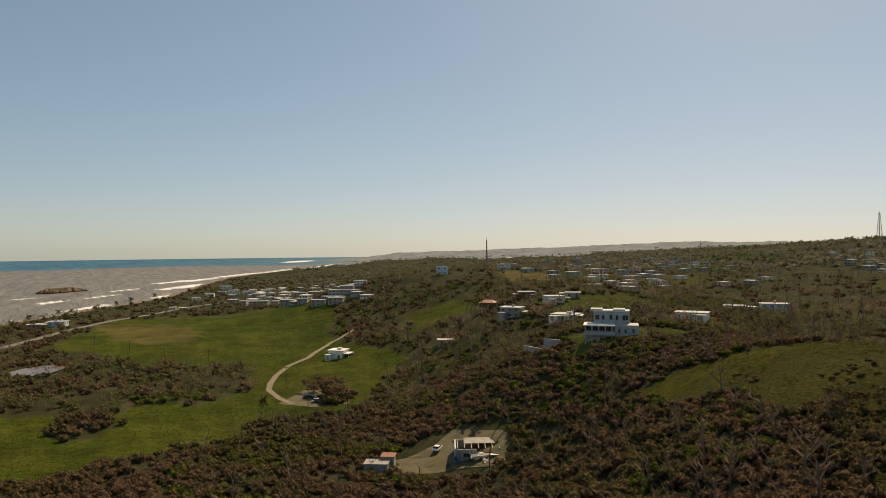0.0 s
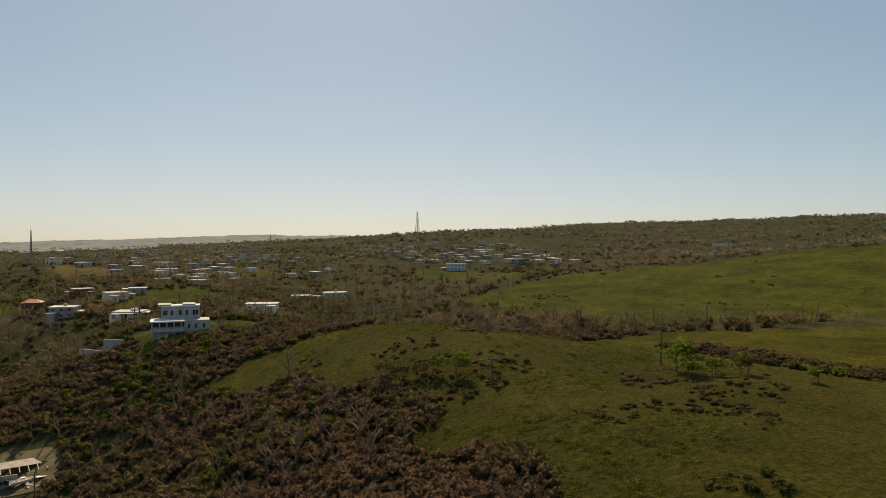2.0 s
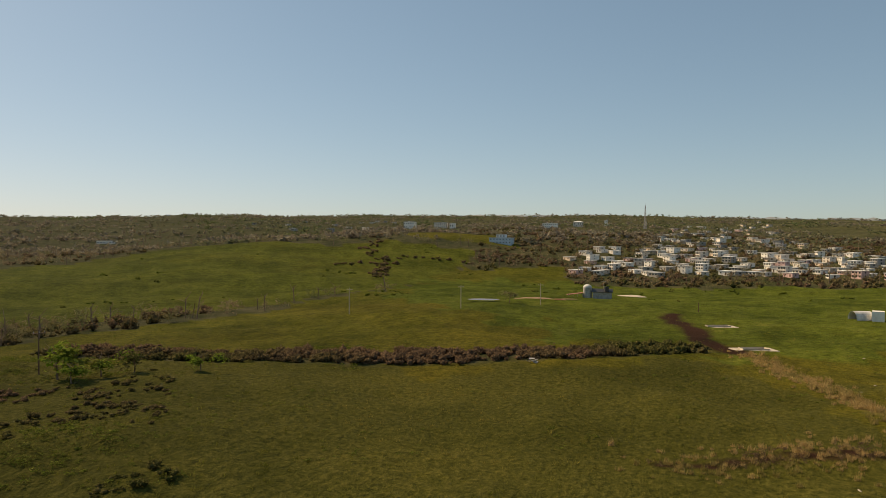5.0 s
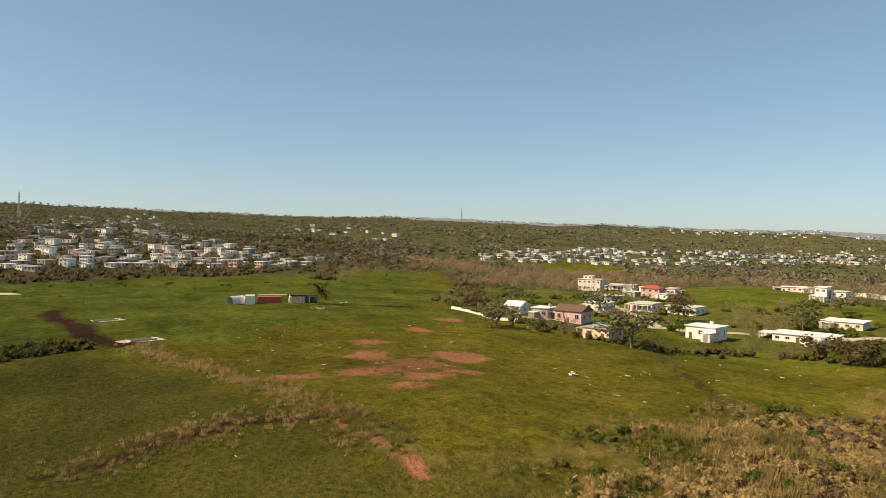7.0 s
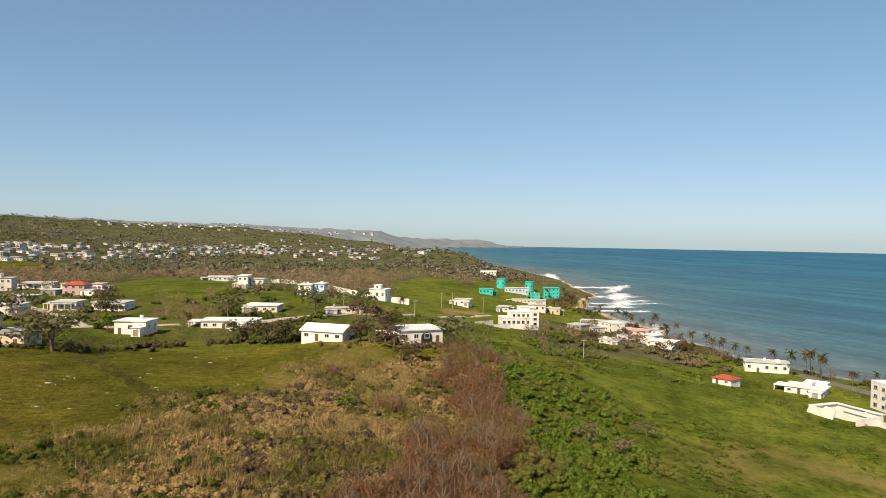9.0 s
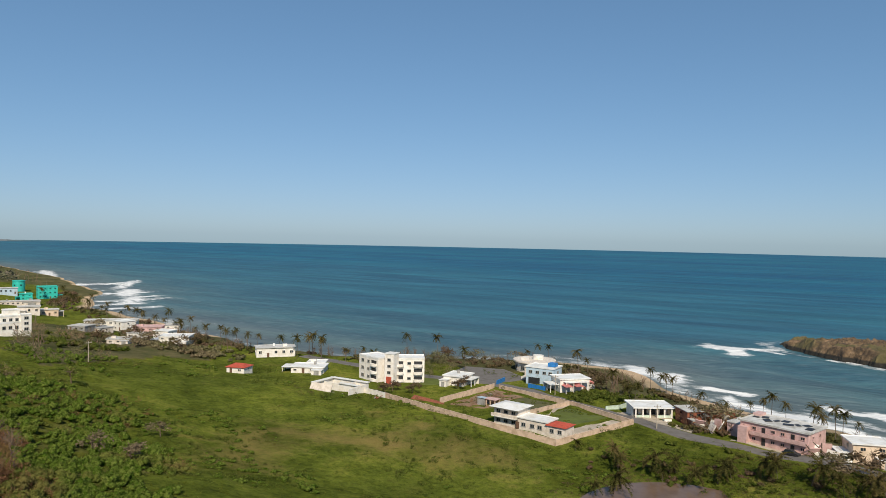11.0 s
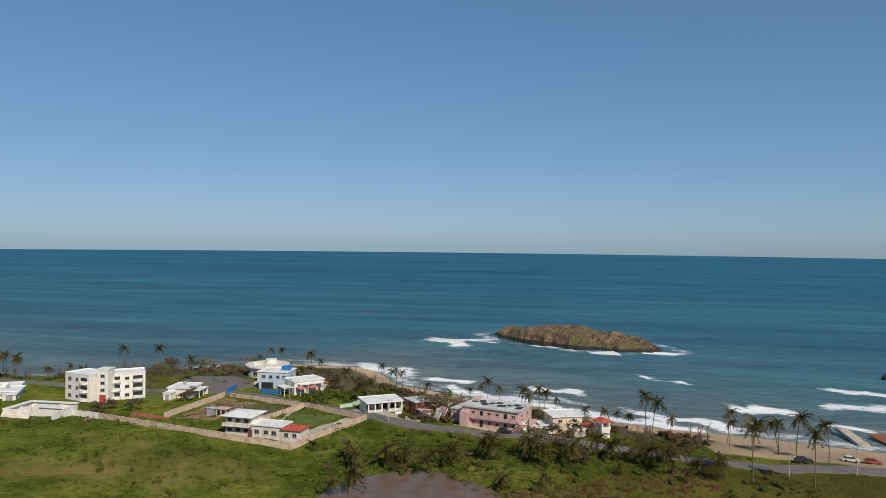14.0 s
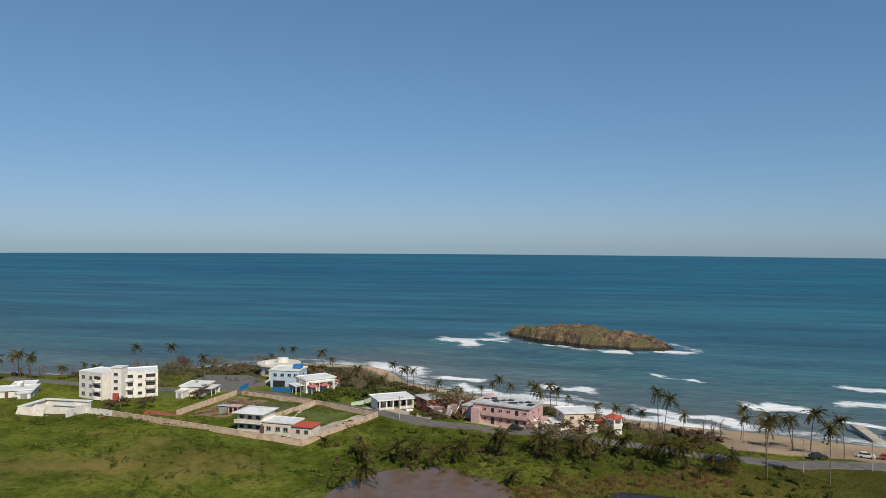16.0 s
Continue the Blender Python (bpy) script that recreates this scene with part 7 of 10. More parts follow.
cluster("valley houses",
    "587 698 268 9.2 8.4 2.9 1 g W", "601 749 293 8.2 9.2 2.4 1 g W", "480 662 278 7.7 8.7 2.8 1 w R", "571 657 291 8.3 9.4 2.5 1 p R", "580 763 295 10.0 6.6 4.8 2 p R",
    "522 746 279 9.5 9.4 4.8 2 w R", "547 666 269 6.9 9.0 2.3 1 w R", "479 535 276 9.2 8.5 2.9 1 w R", "477 619 280 7.1 8.8 2.4 1 w R", "414 658 292 7.1 9.2 2.6 1 g R",
    "417 686 287 8.1 7.7 2.7 1 w R", "495 690 282 9.0 7.5 4.6 2 w W", "394 647 283 8.1 9.2 2.4 1 w R", "429 767 271 8.1 8.5 2.9 1 w R", "552 605 266 7.5 7.0 2.4 1 w R",
    "475 505 271 6.9 9.2 4.7 2 c W", "429 588 288 6.5 9.3 3.0 1 w R", "397 681 294 9.1 6.8 5.0 2 g R", "567 674 284 9.1 9.5 2.7 1 c W", "447 667 284 9.3 8.5 2.5 1 p R",
    "480 862 285 8.5 8.3 2.8 1 c R", "411 670 282 9.1 6.7 5.3 2 c R", "435 641 280 7.0 6.7 5.3 2 w R", "487 492 263 7.4 8.3 2.6 1 h R", "520 689 287 9.6 7.9 2.5 1 c W",
    "546 771 283 6.7 7.0 2.7 1 w R", "526 593 266 7.4 7.9 2.6 1 w R", "518 851 277 7.2 7.7 2.6 1 g R", "462 651 273 9.5 6.8 2.6 1 w W", "536 585 272 9.2 8.8 3.0 1 w R",
    "607 732 278 6.6 7.7 2.8 1 c W", "539 819 285 8.1 7.6 5.4 2 p W", "555 756 282 6.6 9.0 2.7 1 g R", "475 550 267 9.5 9.2 2.5 1 c R", "467 673 265 7.9 7.2 2.5 1 g R",
    "544 848 267 8.3 9.2 2.3 1 c R", "394 626 286 7.4 7.0 2.9 1 c R", "520 619 268 8.5 9.3 2.5 1 c R", "459 545 268 7.0 9.1 5.4 2 w R", "463 622 277 9.5 8.0 2.5 1 w W",
    "584 751 270 8.6 8.6 2.3 1 w R", "491 647 263 6.5 6.9 2.8 1 c R", "497 623 279 7.3 6.9 2.8 1 c R", "488 878 271 7.6 7.7 2.4 1 p R", "441 576 263 9.0 8.6 2.6 1 c R",
    "538 602 276 8.7 7.5 2.7 1 c R", "452 773 288 9.0 8.3 2.6 1 w R", "556 718 280 8.1 7.8 2.6 1 h R", "509 548 271 9.2 8.5 2.6 1 w W", "512 871 294 9.0 9.2 2.7 1 c R",
    "537 692 276 9.7 8.2 2.4 1 c R", "539 621 277 9.7 9.4 2.9 1 g R", "495 812 269 7.3 6.8 5.3 2 c R", "458 802 284 7.1 8.3 3.0 1 g R", "407 699 294 6.6 7.0 2.6 1 w R",
    "556 738 281 6.5 9.1 2.3 1 w R", "407 620 299 9.9 7.1 2.7 1 w R", "505 662 295 8.2 8.2 2.8 1 g W", "446 624 272 8.7 7.3 2.7 1 c W", "467 567 275 9.0 7.0 2.9 1 w R")
row("hillside houses",
    "129 699 304 7.0 7.5 2.5 1 c R", "107 503 306 9.0 8.2 2.7 1 w R", "111 420 317 9.2 7.4 2.8 1 g R", "287 1002 284 6.5 7.5 2.6 1 w R", "263 1105 295 9.3 8.5 2.3 1 w R",
    "174 609 302 7.3 9.1 2.5 1 w W", "151 735 306 6.9 9.1 4.8 2 h R", "166 560 283 8.7 8.3 2.7 1 c R", "143 680 312 9.2 6.7 2.5 1 w W", "122 467 303 6.7 7.2 2.8 1 p W",
    "172 1172 306 7.1 8.0 2.8 1 w R", "194 1198 299 6.5 7.5 2.7 1 w R", "195 1070 298 7.7 7.1 2.3 1 c W", "223 1002 319 7.1 9.3 2.7 1 h R", "269 1388 289 9.3 9.4 2.8 1 c R",
    "196 659 297 8.3 8.5 2.8 1 g W", "337 1116 297 9.0 9.2 2.8 1 p W", "309 1041 307 9.0 6.7 2.4 1 c R", "322 968 306 6.9 7.3 5.1 2 w R", "156 1073 300 8.6 7.6 2.7 1 w R",
    "91 580 309 7.2 7.5 2.4 1 g R", "241 791 301 8.1 7.4 3.0 1 h R", "160 586 285 7.4 9.1 2.6 1 w R", "301 946 306 7.0 9.2 2.8 1 p R", "70 584 317 8.5 9.3 3.0 1 w W",
    "201 594 281 8.8 8.2 2.8 1 c R", "102 552 322 8.8 8.4 4.7 2 g W", "205 972 306 8.5 9.0 5.3 2 w R", "184 669 293 7.6 6.6 5.2 2 p R", "209 988 306 8.7 7.7 2.8 1 g R",
    "153 1128 324 6.7 6.8 2.9 1 w R", "133 605 312 7.6 7.4 5.1 2 h W", "157 499 297 7.2 8.2 2.5 1 w R", "115 478 294 7.9 7.5 2.8 1 c R", "182 743 294 7.0 8.4 2.7 1 h R",
    "187 610 283 9.0 8.6 2.6 1 p W", "119 1155 318 8.3 9.5 2.9 1 p W", "243 739 296 7.1 7.2 2.7 1 c R", "168 542 301 8.9 8.3 3.0 1 c R", "54 619 313 8.0 8.9 4.7 2 c R",
    "187 972 303 8.1 7.7 4.8 2 c R", "172 955 298 9.1 9.4 4.9 2 w R", "134 502 309 7.1 7.8 2.5 1 w R", "235 759 307 8.3 8.9 2.9 1 w R", "85 532 323 7.5 7.9 2.4 1 w R",
    "284 789 280 7.1 8.0 3.0 1 c R", "259 696 288 6.6 8.6 3.0 1 w R", "216 1138 313 6.8 8.3 5.4 2 w R", "288 1373 296 7.9 7.2 2.6 1 h R", "150 569 317 7.9 7.4 2.7 1 w W",
    "224 1100 302 6.9 7.1 4.7 2 g W", "410 2178 313 7.5 7.0 2.5 1 h R", "268 772 299 6.5 8.4 2.5 1 p R", "321 1208 285 6.5 8.0 2.5 1 g R", "258 721 294 8.8 7.9 3.0 1 h R",
    "275 596 289 9.2 8.2 2.3 1 c R", "218 543 310 6.9 8.2 2.5 1 h R", "297 784 311 6.5 9.4 2.6 1 w R", "274 922 315 6.5 7.0 2.6 1 w R", "107 565 297 6.6 6.8 2.7 1 h R",
    "226 717 306 7.3 6.8 2.3 1 g R", "150 659 305 8.0 9.2 2.9 1 p R", "246 559 308 8.7 9.3 2.5 1 w W", "277 693 286 8.4 9.0 2.7 1 c R", "157 611 318 8.7 8.1 5.1 2 g R",
    "233 1184 297 6.8 8.6 2.4 1 c R", "237 687 299 9.1 6.5 2.8 1 w W", "258 945 293 7.2 8.8 2.6 1 w R", "242 872 285 8.8 8.5 2.8 1 p R", "252 1167 288 8.7 7.1 2.9 1 g R",
    "294 715 278 8.0 9.1 2.5 1 g R", "282 843 314 7.3 8.2 2.7 1 w R", "222 950 295 8.5 7.6 2.3 1 w W", "270 819 314 7.4 6.7 2.6 1 g R")
cluster("far houses",
    "1007 -2237 168 8.9 6.7 2.7 1 h R", "733 -2629 150 9.3 9.0 5.4 2 h W", "834 -2513 146 9.9 6.6 2.5 1 w R", "1328 -2028 153 12.8 7.6 2.8 1 c R", "1226 -2136 174 12.6 8.1 2.5 1 w R",
    "756 -2623 168 10.1 6.5 2.5 1 w R", "899 -2481 158 10.1 9.3 3.0 1 c R", "1070 -2317 159 9.7 9.1 2.6 1 w R", "912 -2676 157 10.4 7.1 2.5 1 g R", "1118 -2147 166 9.3 6.8 5.1 2 c R",
    "1092 -2268 154 12.3 7.0 2.9 1 p W", "649 -2766 151 9.2 8.7 2.4 1 w R", "714 -2585 167 11.8 7.2 2.9 1 w W", "1186 -2761 175 10.8 6.7 4.8 2 h R", "992 -2168 169 10.1 7.9 2.3 1 w R",
    "722 -2525 150 11.7 7.3 2.9 1 w R", "1108 -2063 166 12.5 9.3 2.8 1 g R", "1027 -2256 162 12.3 8.6 2.6 1 w R", "893 -2943 161 12.0 9.0 2.7 1 w R", "601 -2685 165 8.8 8.2 2.8 1 c R",
    "1229 -2165 174 12.1 9.2 2.4 1 c R", "796 -2329 157 10.0 6.8 2.6 1 w R", "868 -2314 165 11.1 8.6 5.4 2 c R", "650 -2892 165 10.0 8.4 4.8 2 p W", "1173 -2787 157 12.6 6.6 2.5 1 w R",
    "870 -2429 164 9.7 8.6 2.8 1 g R", "788 -2516 137 11.0 7.5 2.7 1 c R", "1074 -2283 169 11.0 8.2 2.8 1 w W", "670 -2651 134 12.8 8.3 3.0 1 c W", "1224 -2097 158 12.5 9.4 2.6 1 c W",
    "776 -2558 151 9.8 7.0 2.4 1 w R", "990 -2394 166 9.6 9.0 2.9 1 g W", "728 -2906 142 9.9 8.0 2.4 1 w W", "637 -2693 151 10.0 6.5 4.7 2 w R", "1067 -2354 152 12.8 7.7 2.5 1 g R",
    "1175 -2199 172 12.0 8.1 2.7 1 g R", "1241 -2192 150 9.8 8.1 2.6 1 c R", "1066 -2403 162 9.5 8.0 2.5 1 c R", "1208 -2080 150 10.8 7.7 3.0 1 h W", "1195 -2608 163 9.3 6.7 2.5 1 g R",
    "1249 -2075 175 12.7 6.8 2.6 1 g W", "1166 -2145 181 12.2 7.8 2.8 1 w W", "1180 -2047 150 12.9 7.1 2.8 1 g W", "1192 -2120 157 11.6 9.2 2.5 1 w R", "1207 -2272 148 8.7 7.5 2.4 1 w R",
    "987 -2281 175 12.7 6.8 3.0 1 c R", "1158 -2237 147 9.8 8.1 4.9 2 w R", "1057 -2260 153 10.2 7.4 2.7 1 w R", "1291 -2038 152 10.3 7.6 5.2 2 c R", "1223 -2020 183 10.8 9.4 2.7 1 w W",
    "1048 -2163 178 12.9 7.8 2.8 1 p R", "932 -2234 175 8.8 6.8 2.7 1 c R", "1244 -2047 165 12.9 9.2 2.8 1 c R", "1260 -1939 177 10.6 8.2 2.8 1 h W", "970 -2192 168 11.6 7.5 2.5 1 w R",
    "1157 -2270 155 10.7 8.0 2.4 1 w W", "1269 -2009 184 12.4 9.2 2.7 1 g W", "1072 -2140 155 11.7 7.5 2.5 1 h R")
row("roadside houses",
    "254 -350 180 8.5 8.6 2.6 1 g R", "265 -382 163 8.6 9.0 2.9 1 w R", "217 -329 171 8.6 8.6 2.6 1 w R", "262 -332 190 8.4 6.6 2.6 1 w R", "235 -305 176 8.0 9.3 2.5 1 g R")
cluster("shore blocks",
    "-221 901 332 8.4 7.8 2.8 1 c W", "-188 824 327 10.0 7.2 5.4 2 p R", "-187 801 327 7.5 8.7 2.7 1 g R", "-137 1073 339 7.6 8.2 2.6 1 g W", "-220 807 347 11.3 7.0 2.4 1 c R",
    "-158 906 342 8.9 9.0 2.7 1 c W", "-168 874 329 10.8 8.3 2.9 1 w W", "-122 620 343 8.8 8.3 5.3 2 c W", "-266 976 339 8.8 7.5 2.8 1 w R", "-176 769 313 10.2 8.8 2.9 1 p R",
    "-144 1070 322 9.1 6.8 2.5 1 w R", "-236 1029 331 9.9 7.1 2.6 1 w W", "-172 1050 323 9.1 9.3 3.0 1 g R", "-188 1005 325 8.2 7.7 2.8 1 c R", "-209 1021 326 7.8 8.5 3.0 1 g R",
    "-203 821 314 8.2 7.5 3.0 1 w R", "-237 789 341 11.0 8.3 2.9 1 g R", "-196 1082 318 10.5 6.6 2.4 1 g R", "-150 1022 322 9.0 7.9 2.9 1 w R", "-214 790 347 11.4 8.6 2.9 1 w R",
    "-169 1069 341 7.4 8.3 4.9 2 p W", "-164 996 327 7.8 6.9 2.5 1 w R", "-196 861 345 10.9 9.1 2.4 1 w R", "-228 874 323 11.2 8.6 4.8 2 w W", "-90 592 317 10.9 9.1 2.4 1 w R",
    "-168 766 330 8.8 7.0 2.5 1 w W", "-62 569 338 8.7 7.9 2.7 1 c R", "-239 870 329 8.7 6.9 2.5 1 w R", "-72 586 331 8.4 7.4 2.9 1 w R", "-82 630 321 7.9 9.2 2.7 1 w R",
    "-74 626 331 10.1 6.6 4.7 2 c R", "-180 806 321 8.8 8.0 2.7 1 g W", "-167 947 328 10.7 9.5 2.3 1 w R", "-184 1016 310 10.3 6.8 2.7 1 w R", "-218 839 315 9.1 8.4 3.0 1 w R",
    "-154 1042 308 8.6 8.6 2.5 1 h R", "-249 1012 332 10.8 9.3 2.6 1 h R", "-215 767 340 9.9 8.6 2.4 1 w R", "-97 595 323 10.3 8.0 2.8 1 w W", "-195 915 330 10.5 8.6 3.0 1 c W",
    "-129 614 320 8.1 9.1 2.7 1 w W", "-228 990 321 8.9 7.2 2.7 1 h W", "-192 815 337 8.6 8.8 2.9 1 w R", "-212 938 313 11.3 7.5 2.4 1 w W", "-243 932 329 10.3 8.8 2.8 1 w R",
    "-264 875 331 10.7 6.7 2.3 1 g R")
row("beach houses",
    "-72 -414 134 9.5 7.9 4.9 2 w W", "-42 -439 123 8.5 9.4 2.7 1 c R", 
    "-32 -436 140 10.1 9.5 2.6 1 g R", "-58 -417 126 8.8 6.5 2.9 1 w R",
    "-55 -448 113 8.8 8.0 5.3 2 w W")

for _ob in [o for o in bpy.data.objects if o.name.startswith("house")]:
    _w = next(c for c in _ob.children if c.name.startswith("wall"))
    CLEARINGS.append((_ob.location.x, _ob.location.y, 0.62 * max(_w.scale.x, _w.scale.y) + 1.5))

# ---- single buildings and works ----
def free(x, y, r):
    CLEARINGS.append((x, y, r))


def apartment_house():
    """Three storeys in two wings that meet at a stair tower."""
    b = stand("apartment_building", -136, -258, 0, "white three-storey apartment building with rounded balconies", "building")
    for name, (ox, oy), turn, w in (("wing", (5.6, -6.2), 100, 13.2), ("wing", (-4.6, 2.2), 152, 13.0)):
        m = pose(ox, oy, 0, 0, 0, turn)
        wing = piece(name, "block", M_SHELL, b, (ox, oy, -1.5), (w, 9.5, 10.9), turn)
        piece("parapet", "tray", M_WHITEROOF, b, (ox, oy, 9.4), (w + 0.1, 9.6, 0.7), turn)
        for s in range(3):
            for k, lx in enumerate((-w * 0.30, w * 0.30)):
                p = m @ Vector((lx, -4.75, 0.1 + s * 3.1))
                if (turn == 152) == (k == 0) or k == 1 and turn == 152:
                    bal = piece("balcony", "bay", M_SHELL, b, (p.x, p.y, p.z + 0.2), (4.0, 1.5, 1.0), turn)
                    q = m @ Vector((lx, -4.80, 1.3 + s * 3.1))
                    piece("balcony_opening", "block", M_DARK, b, (q.x, q.y, q.z), (3.4, 0.12, 1.25), turn)
                else:
                    q = m @ Vector((lx, -4.75, 1.0 + s * 3.1))
                    window(b, q.x, q.y, q.z, 1.8, 1.4, turn)
            q = m @ Vector((0.2, -4.75, 1.1 + s * 3.1))
            window(b, q.x, q.y, q.z, 1.5, 1.2, turn)
            for lx, tn in ((w / 2, 90), (-w / 2, -90)):
                q = m @ Vector((lx, 0, 1.1 + s * 3.1))
                window(b, q.x, q.y, q.z, 1.2, 1.2, turn + tn)
    piece("stair_tower", "block", M_SHELL, b, (4.2, 4.0, -1.5), (4.2, 4.6, 13.6), 124)
    piece("tower_cap", "slab", M_WHITEROOF, b, (4.2, 4.0, 12.1), (4.6, 5.0, 0.3), 124)
    m = pose(4.2, 4.0, 0, 0, 0, 124)
    for s in range(3):
        q = m @ Vector((0, -2.3, 4.0 + s * 2.6))
        window(b, q.x, q.y, q.z, 1.6, 1.2, 124)
    q = m @ Vector((0, -2.35, 0))
    piece("door", "slab", M_RED, b, (q.x, q.y, 0), (2.4, 0.2, 2.9), 124, "red entrance door")
    free(-136, -258, 22)


def modern_house():
    # walls carry their shade in the grey of the render
    b = stand("modern_house", 57, 236, -14, "modern two-level house in shade-greyed render with a glazed terrace", "house", z=31.2)
    b.scale = (0.9, 0.9, 0.88)
    piece("lower_wing", "block", M_SHADEGREY, b, (5.0, -1.5, -3), (8.6, 9, 8.4))
    piece("glazed_wing", "block", M_SHADEGREY, b, (-4.5, -1.0, -3), (10.0, 8, 6.2))
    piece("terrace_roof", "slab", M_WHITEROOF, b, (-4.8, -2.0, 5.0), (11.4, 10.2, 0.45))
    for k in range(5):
        piece("pillar", "block", M_SHADEGREY, b, (-9.8 + k * 2.4, -6.6, -2), (0.4, 0.4, 7.0))
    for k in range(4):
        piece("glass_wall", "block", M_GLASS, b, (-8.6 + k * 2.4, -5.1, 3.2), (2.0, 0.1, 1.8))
    piece("terrace_floor", "slab", M_SHADEGREY, b, (-4.8, -5.6, 1.6), (11.2, 3.4, 0.5))
    piece("railing", "slab", M_SHADEGREY, b, (-4.8, -7.2, 2.1), (11.2, 0.12, 0.9))
    piece("upper_storey", "block", M_SHADEGREY, b, (-0.4, 3.2, 3), (13.0, 7, 7.0))
    for x in (-5.9, 2.4):
        piece("roof_block", "block", M_SHADEGREY, b, (x, 3.2, 10.0), (4.4, 7.0, 0.8))
    piece("upper_roof", "tray", M_WHITEROOF, b, (-0.4, 3.2, 10.0), (13.2, 7.2, 0.4))
    for x, w in ((-5.6, 1.6), (-3.4, 1.0), (-0.6, 1.2), (1.6, 0.9), (4.6, 2.2)):
        window(b, x, -0.3, 6.6, w, 2.2)
    for x in (2.4, 4.6, 7.4):
        window(b, x, -6.0, 2.4, 0.8, 1.8)
    wall_run([(45, 246), (36, 252), (30, 262)], 1.6, 0.3, M_SHADEGREY, "low white terrace wall beside the modern house")
    free(60, 236, 17)
    free(42, 256, 12)


def beach_hotel():
    b = stand("beach_hotel", -190, -120.5, 99, "pink two-storey hotel with a storm-stripped roof", "building")
    b.scale = (0.8, 0.9, 0.94)
    piece("wall", "block", M_PINK, b, (0, 0, -1.5), (24, 13, 7.9))
    piece("roof", "tray", M_ROOF, b, (0, 0, 6.4), (25, 14, 0.5))
    piece("low_wing", "block", M_PINK, b, (-15.5, 1.5, -1.5), (7, 9, 5.6))
    piece("low_wing_roof", "slab", M_ROOF, b, (-15.5, 1.5, 4.1), (7.4, 9.6, 0.3))
    piece("roof_end", "block", M_PINK, b, (-11.0, 5.0, 6.4), (3.0, 4.0, 1.0))
    piece("gallery_floor", "slab", M_PINK, b, (2.0, -7.1, 3.0), (20, 1.4, 0.3))
    piece("gallery_rail", "slab", M_PINK, b, (2.0, -7.75, 3.3), (20, 0.15, 0.9))
    for k in range(9):
        piece("roofing_scrap", "slab", M_DARK, b, (-10 + k * 2.5, 1.0 + 2.0 * math.sin(k * 2.1), 6.75), (2.4, 1.5 + (k % 3), 0.06), k * 23)
    for s in range(2):
        for k in range(7):
            x = -10.2 + k * 3.4
            if k in (2, 5):
                piece("door", "slab", M_DARK, b, (x, -6.52, 0.1 + s * 3.2), (1.3, 0.12, 2.2))
            else:
                window(b, x, -6.5, 1.1 + s * 3.2, 1.5, 1.1, 0, True, M_PINK)
        for y in (-3, 2):
            window(b, 12, y, 1.1 + s * 3.2, 1.5, 1.1, 90, True, M_PINK)
    piece("stair_wing", "block", M_PINK, b, (-10.0, -7.6, -1), (3.4, 2.4, 6.2))
    free(-190, -118, 17)


def walled_home():
    b = stand("walled_home", -133, -170, 112, "white two-storey house with a low annex and a red roof", "house")
    piece("wall", "block", M_CREAM, b, (-3.5, 1, -1), (8.5, 7.5, 6.6))
    piece("balcony", "slab", M_WHITE, b, (-3.5, -3.6, 2.7), (8.8, 1.8, 0.25))
    piece("balcony_rail", "slab", M_CREAM, b, (-3.5, -4.4, 2.95), (8.8, 0.12, 0.8))
    piece("roof", "hip", M_WHITEROOF, b, (-3.5, 0.5, 5.6), (10.4, 10, 0.8))
    for x in (-6.2, -3.5, -0.8):
        window(b, x, -2.75, 3.6, 1.4, 1.2)
        window(b, x, -2.75, 0.8, 1.4, 1.2)
    piece("annex", "block", M_CREAM, b, (6.0, 0, -1), (10.0, 6.5, 4.3))
    piece("annex_roof", "tray", M_WHITEROOF, b, (6.0, 0, 3.3), (10.6, 7.2, 0.3))
    for x in (3.0, 6.0, 8.5):
        window(b, x, -3.25, 0.9, 1.5, 1.3)
    piece("end_block", "block", M_CREAM, b, (14.0, -0.6, -1), (6.0, 5.5, 3.9))
    piece("red_roof", "hip", M_RED, b, (14.0, -0.6, 2.9), (6.8, 6.6, 0.9), 0, "red tiled roof")
    for x in (12.6, 15.2):
        window(b, x, -3.35, 0.7, 1.3, 1.3)
    piece("door", "slab", M_BROWN, b, (0.9, -3.3, 0), (1.2, 0.1, 2.1))
    free(-135, -168, 18)
    wall_run([(-116, -228), (-119, -197), (-124, -171), (-131, -151), (-168, -157)], 1.7, 0.25, M_WALL, "pale peach boundary wall round the garden")
    wall_run([(-144, -181), (-168, -187)], 1.5, 0.25, M_WALL, "pale wall between two gardens")
    wall_run([(-168, -157), (-169, -187), (-165, -225)], 1.3, 0.25, M_WALL, "pale roadside wall")
    wall_run([(-131, -214), (-164, -227)], 1.8, 0.3, M_WALL, "pale dividing wall of the yards")
    wall_run([(-116, -228), (-112, -246)], 1.8, 0.25, M_WHITE, "white wall at the field's edge")


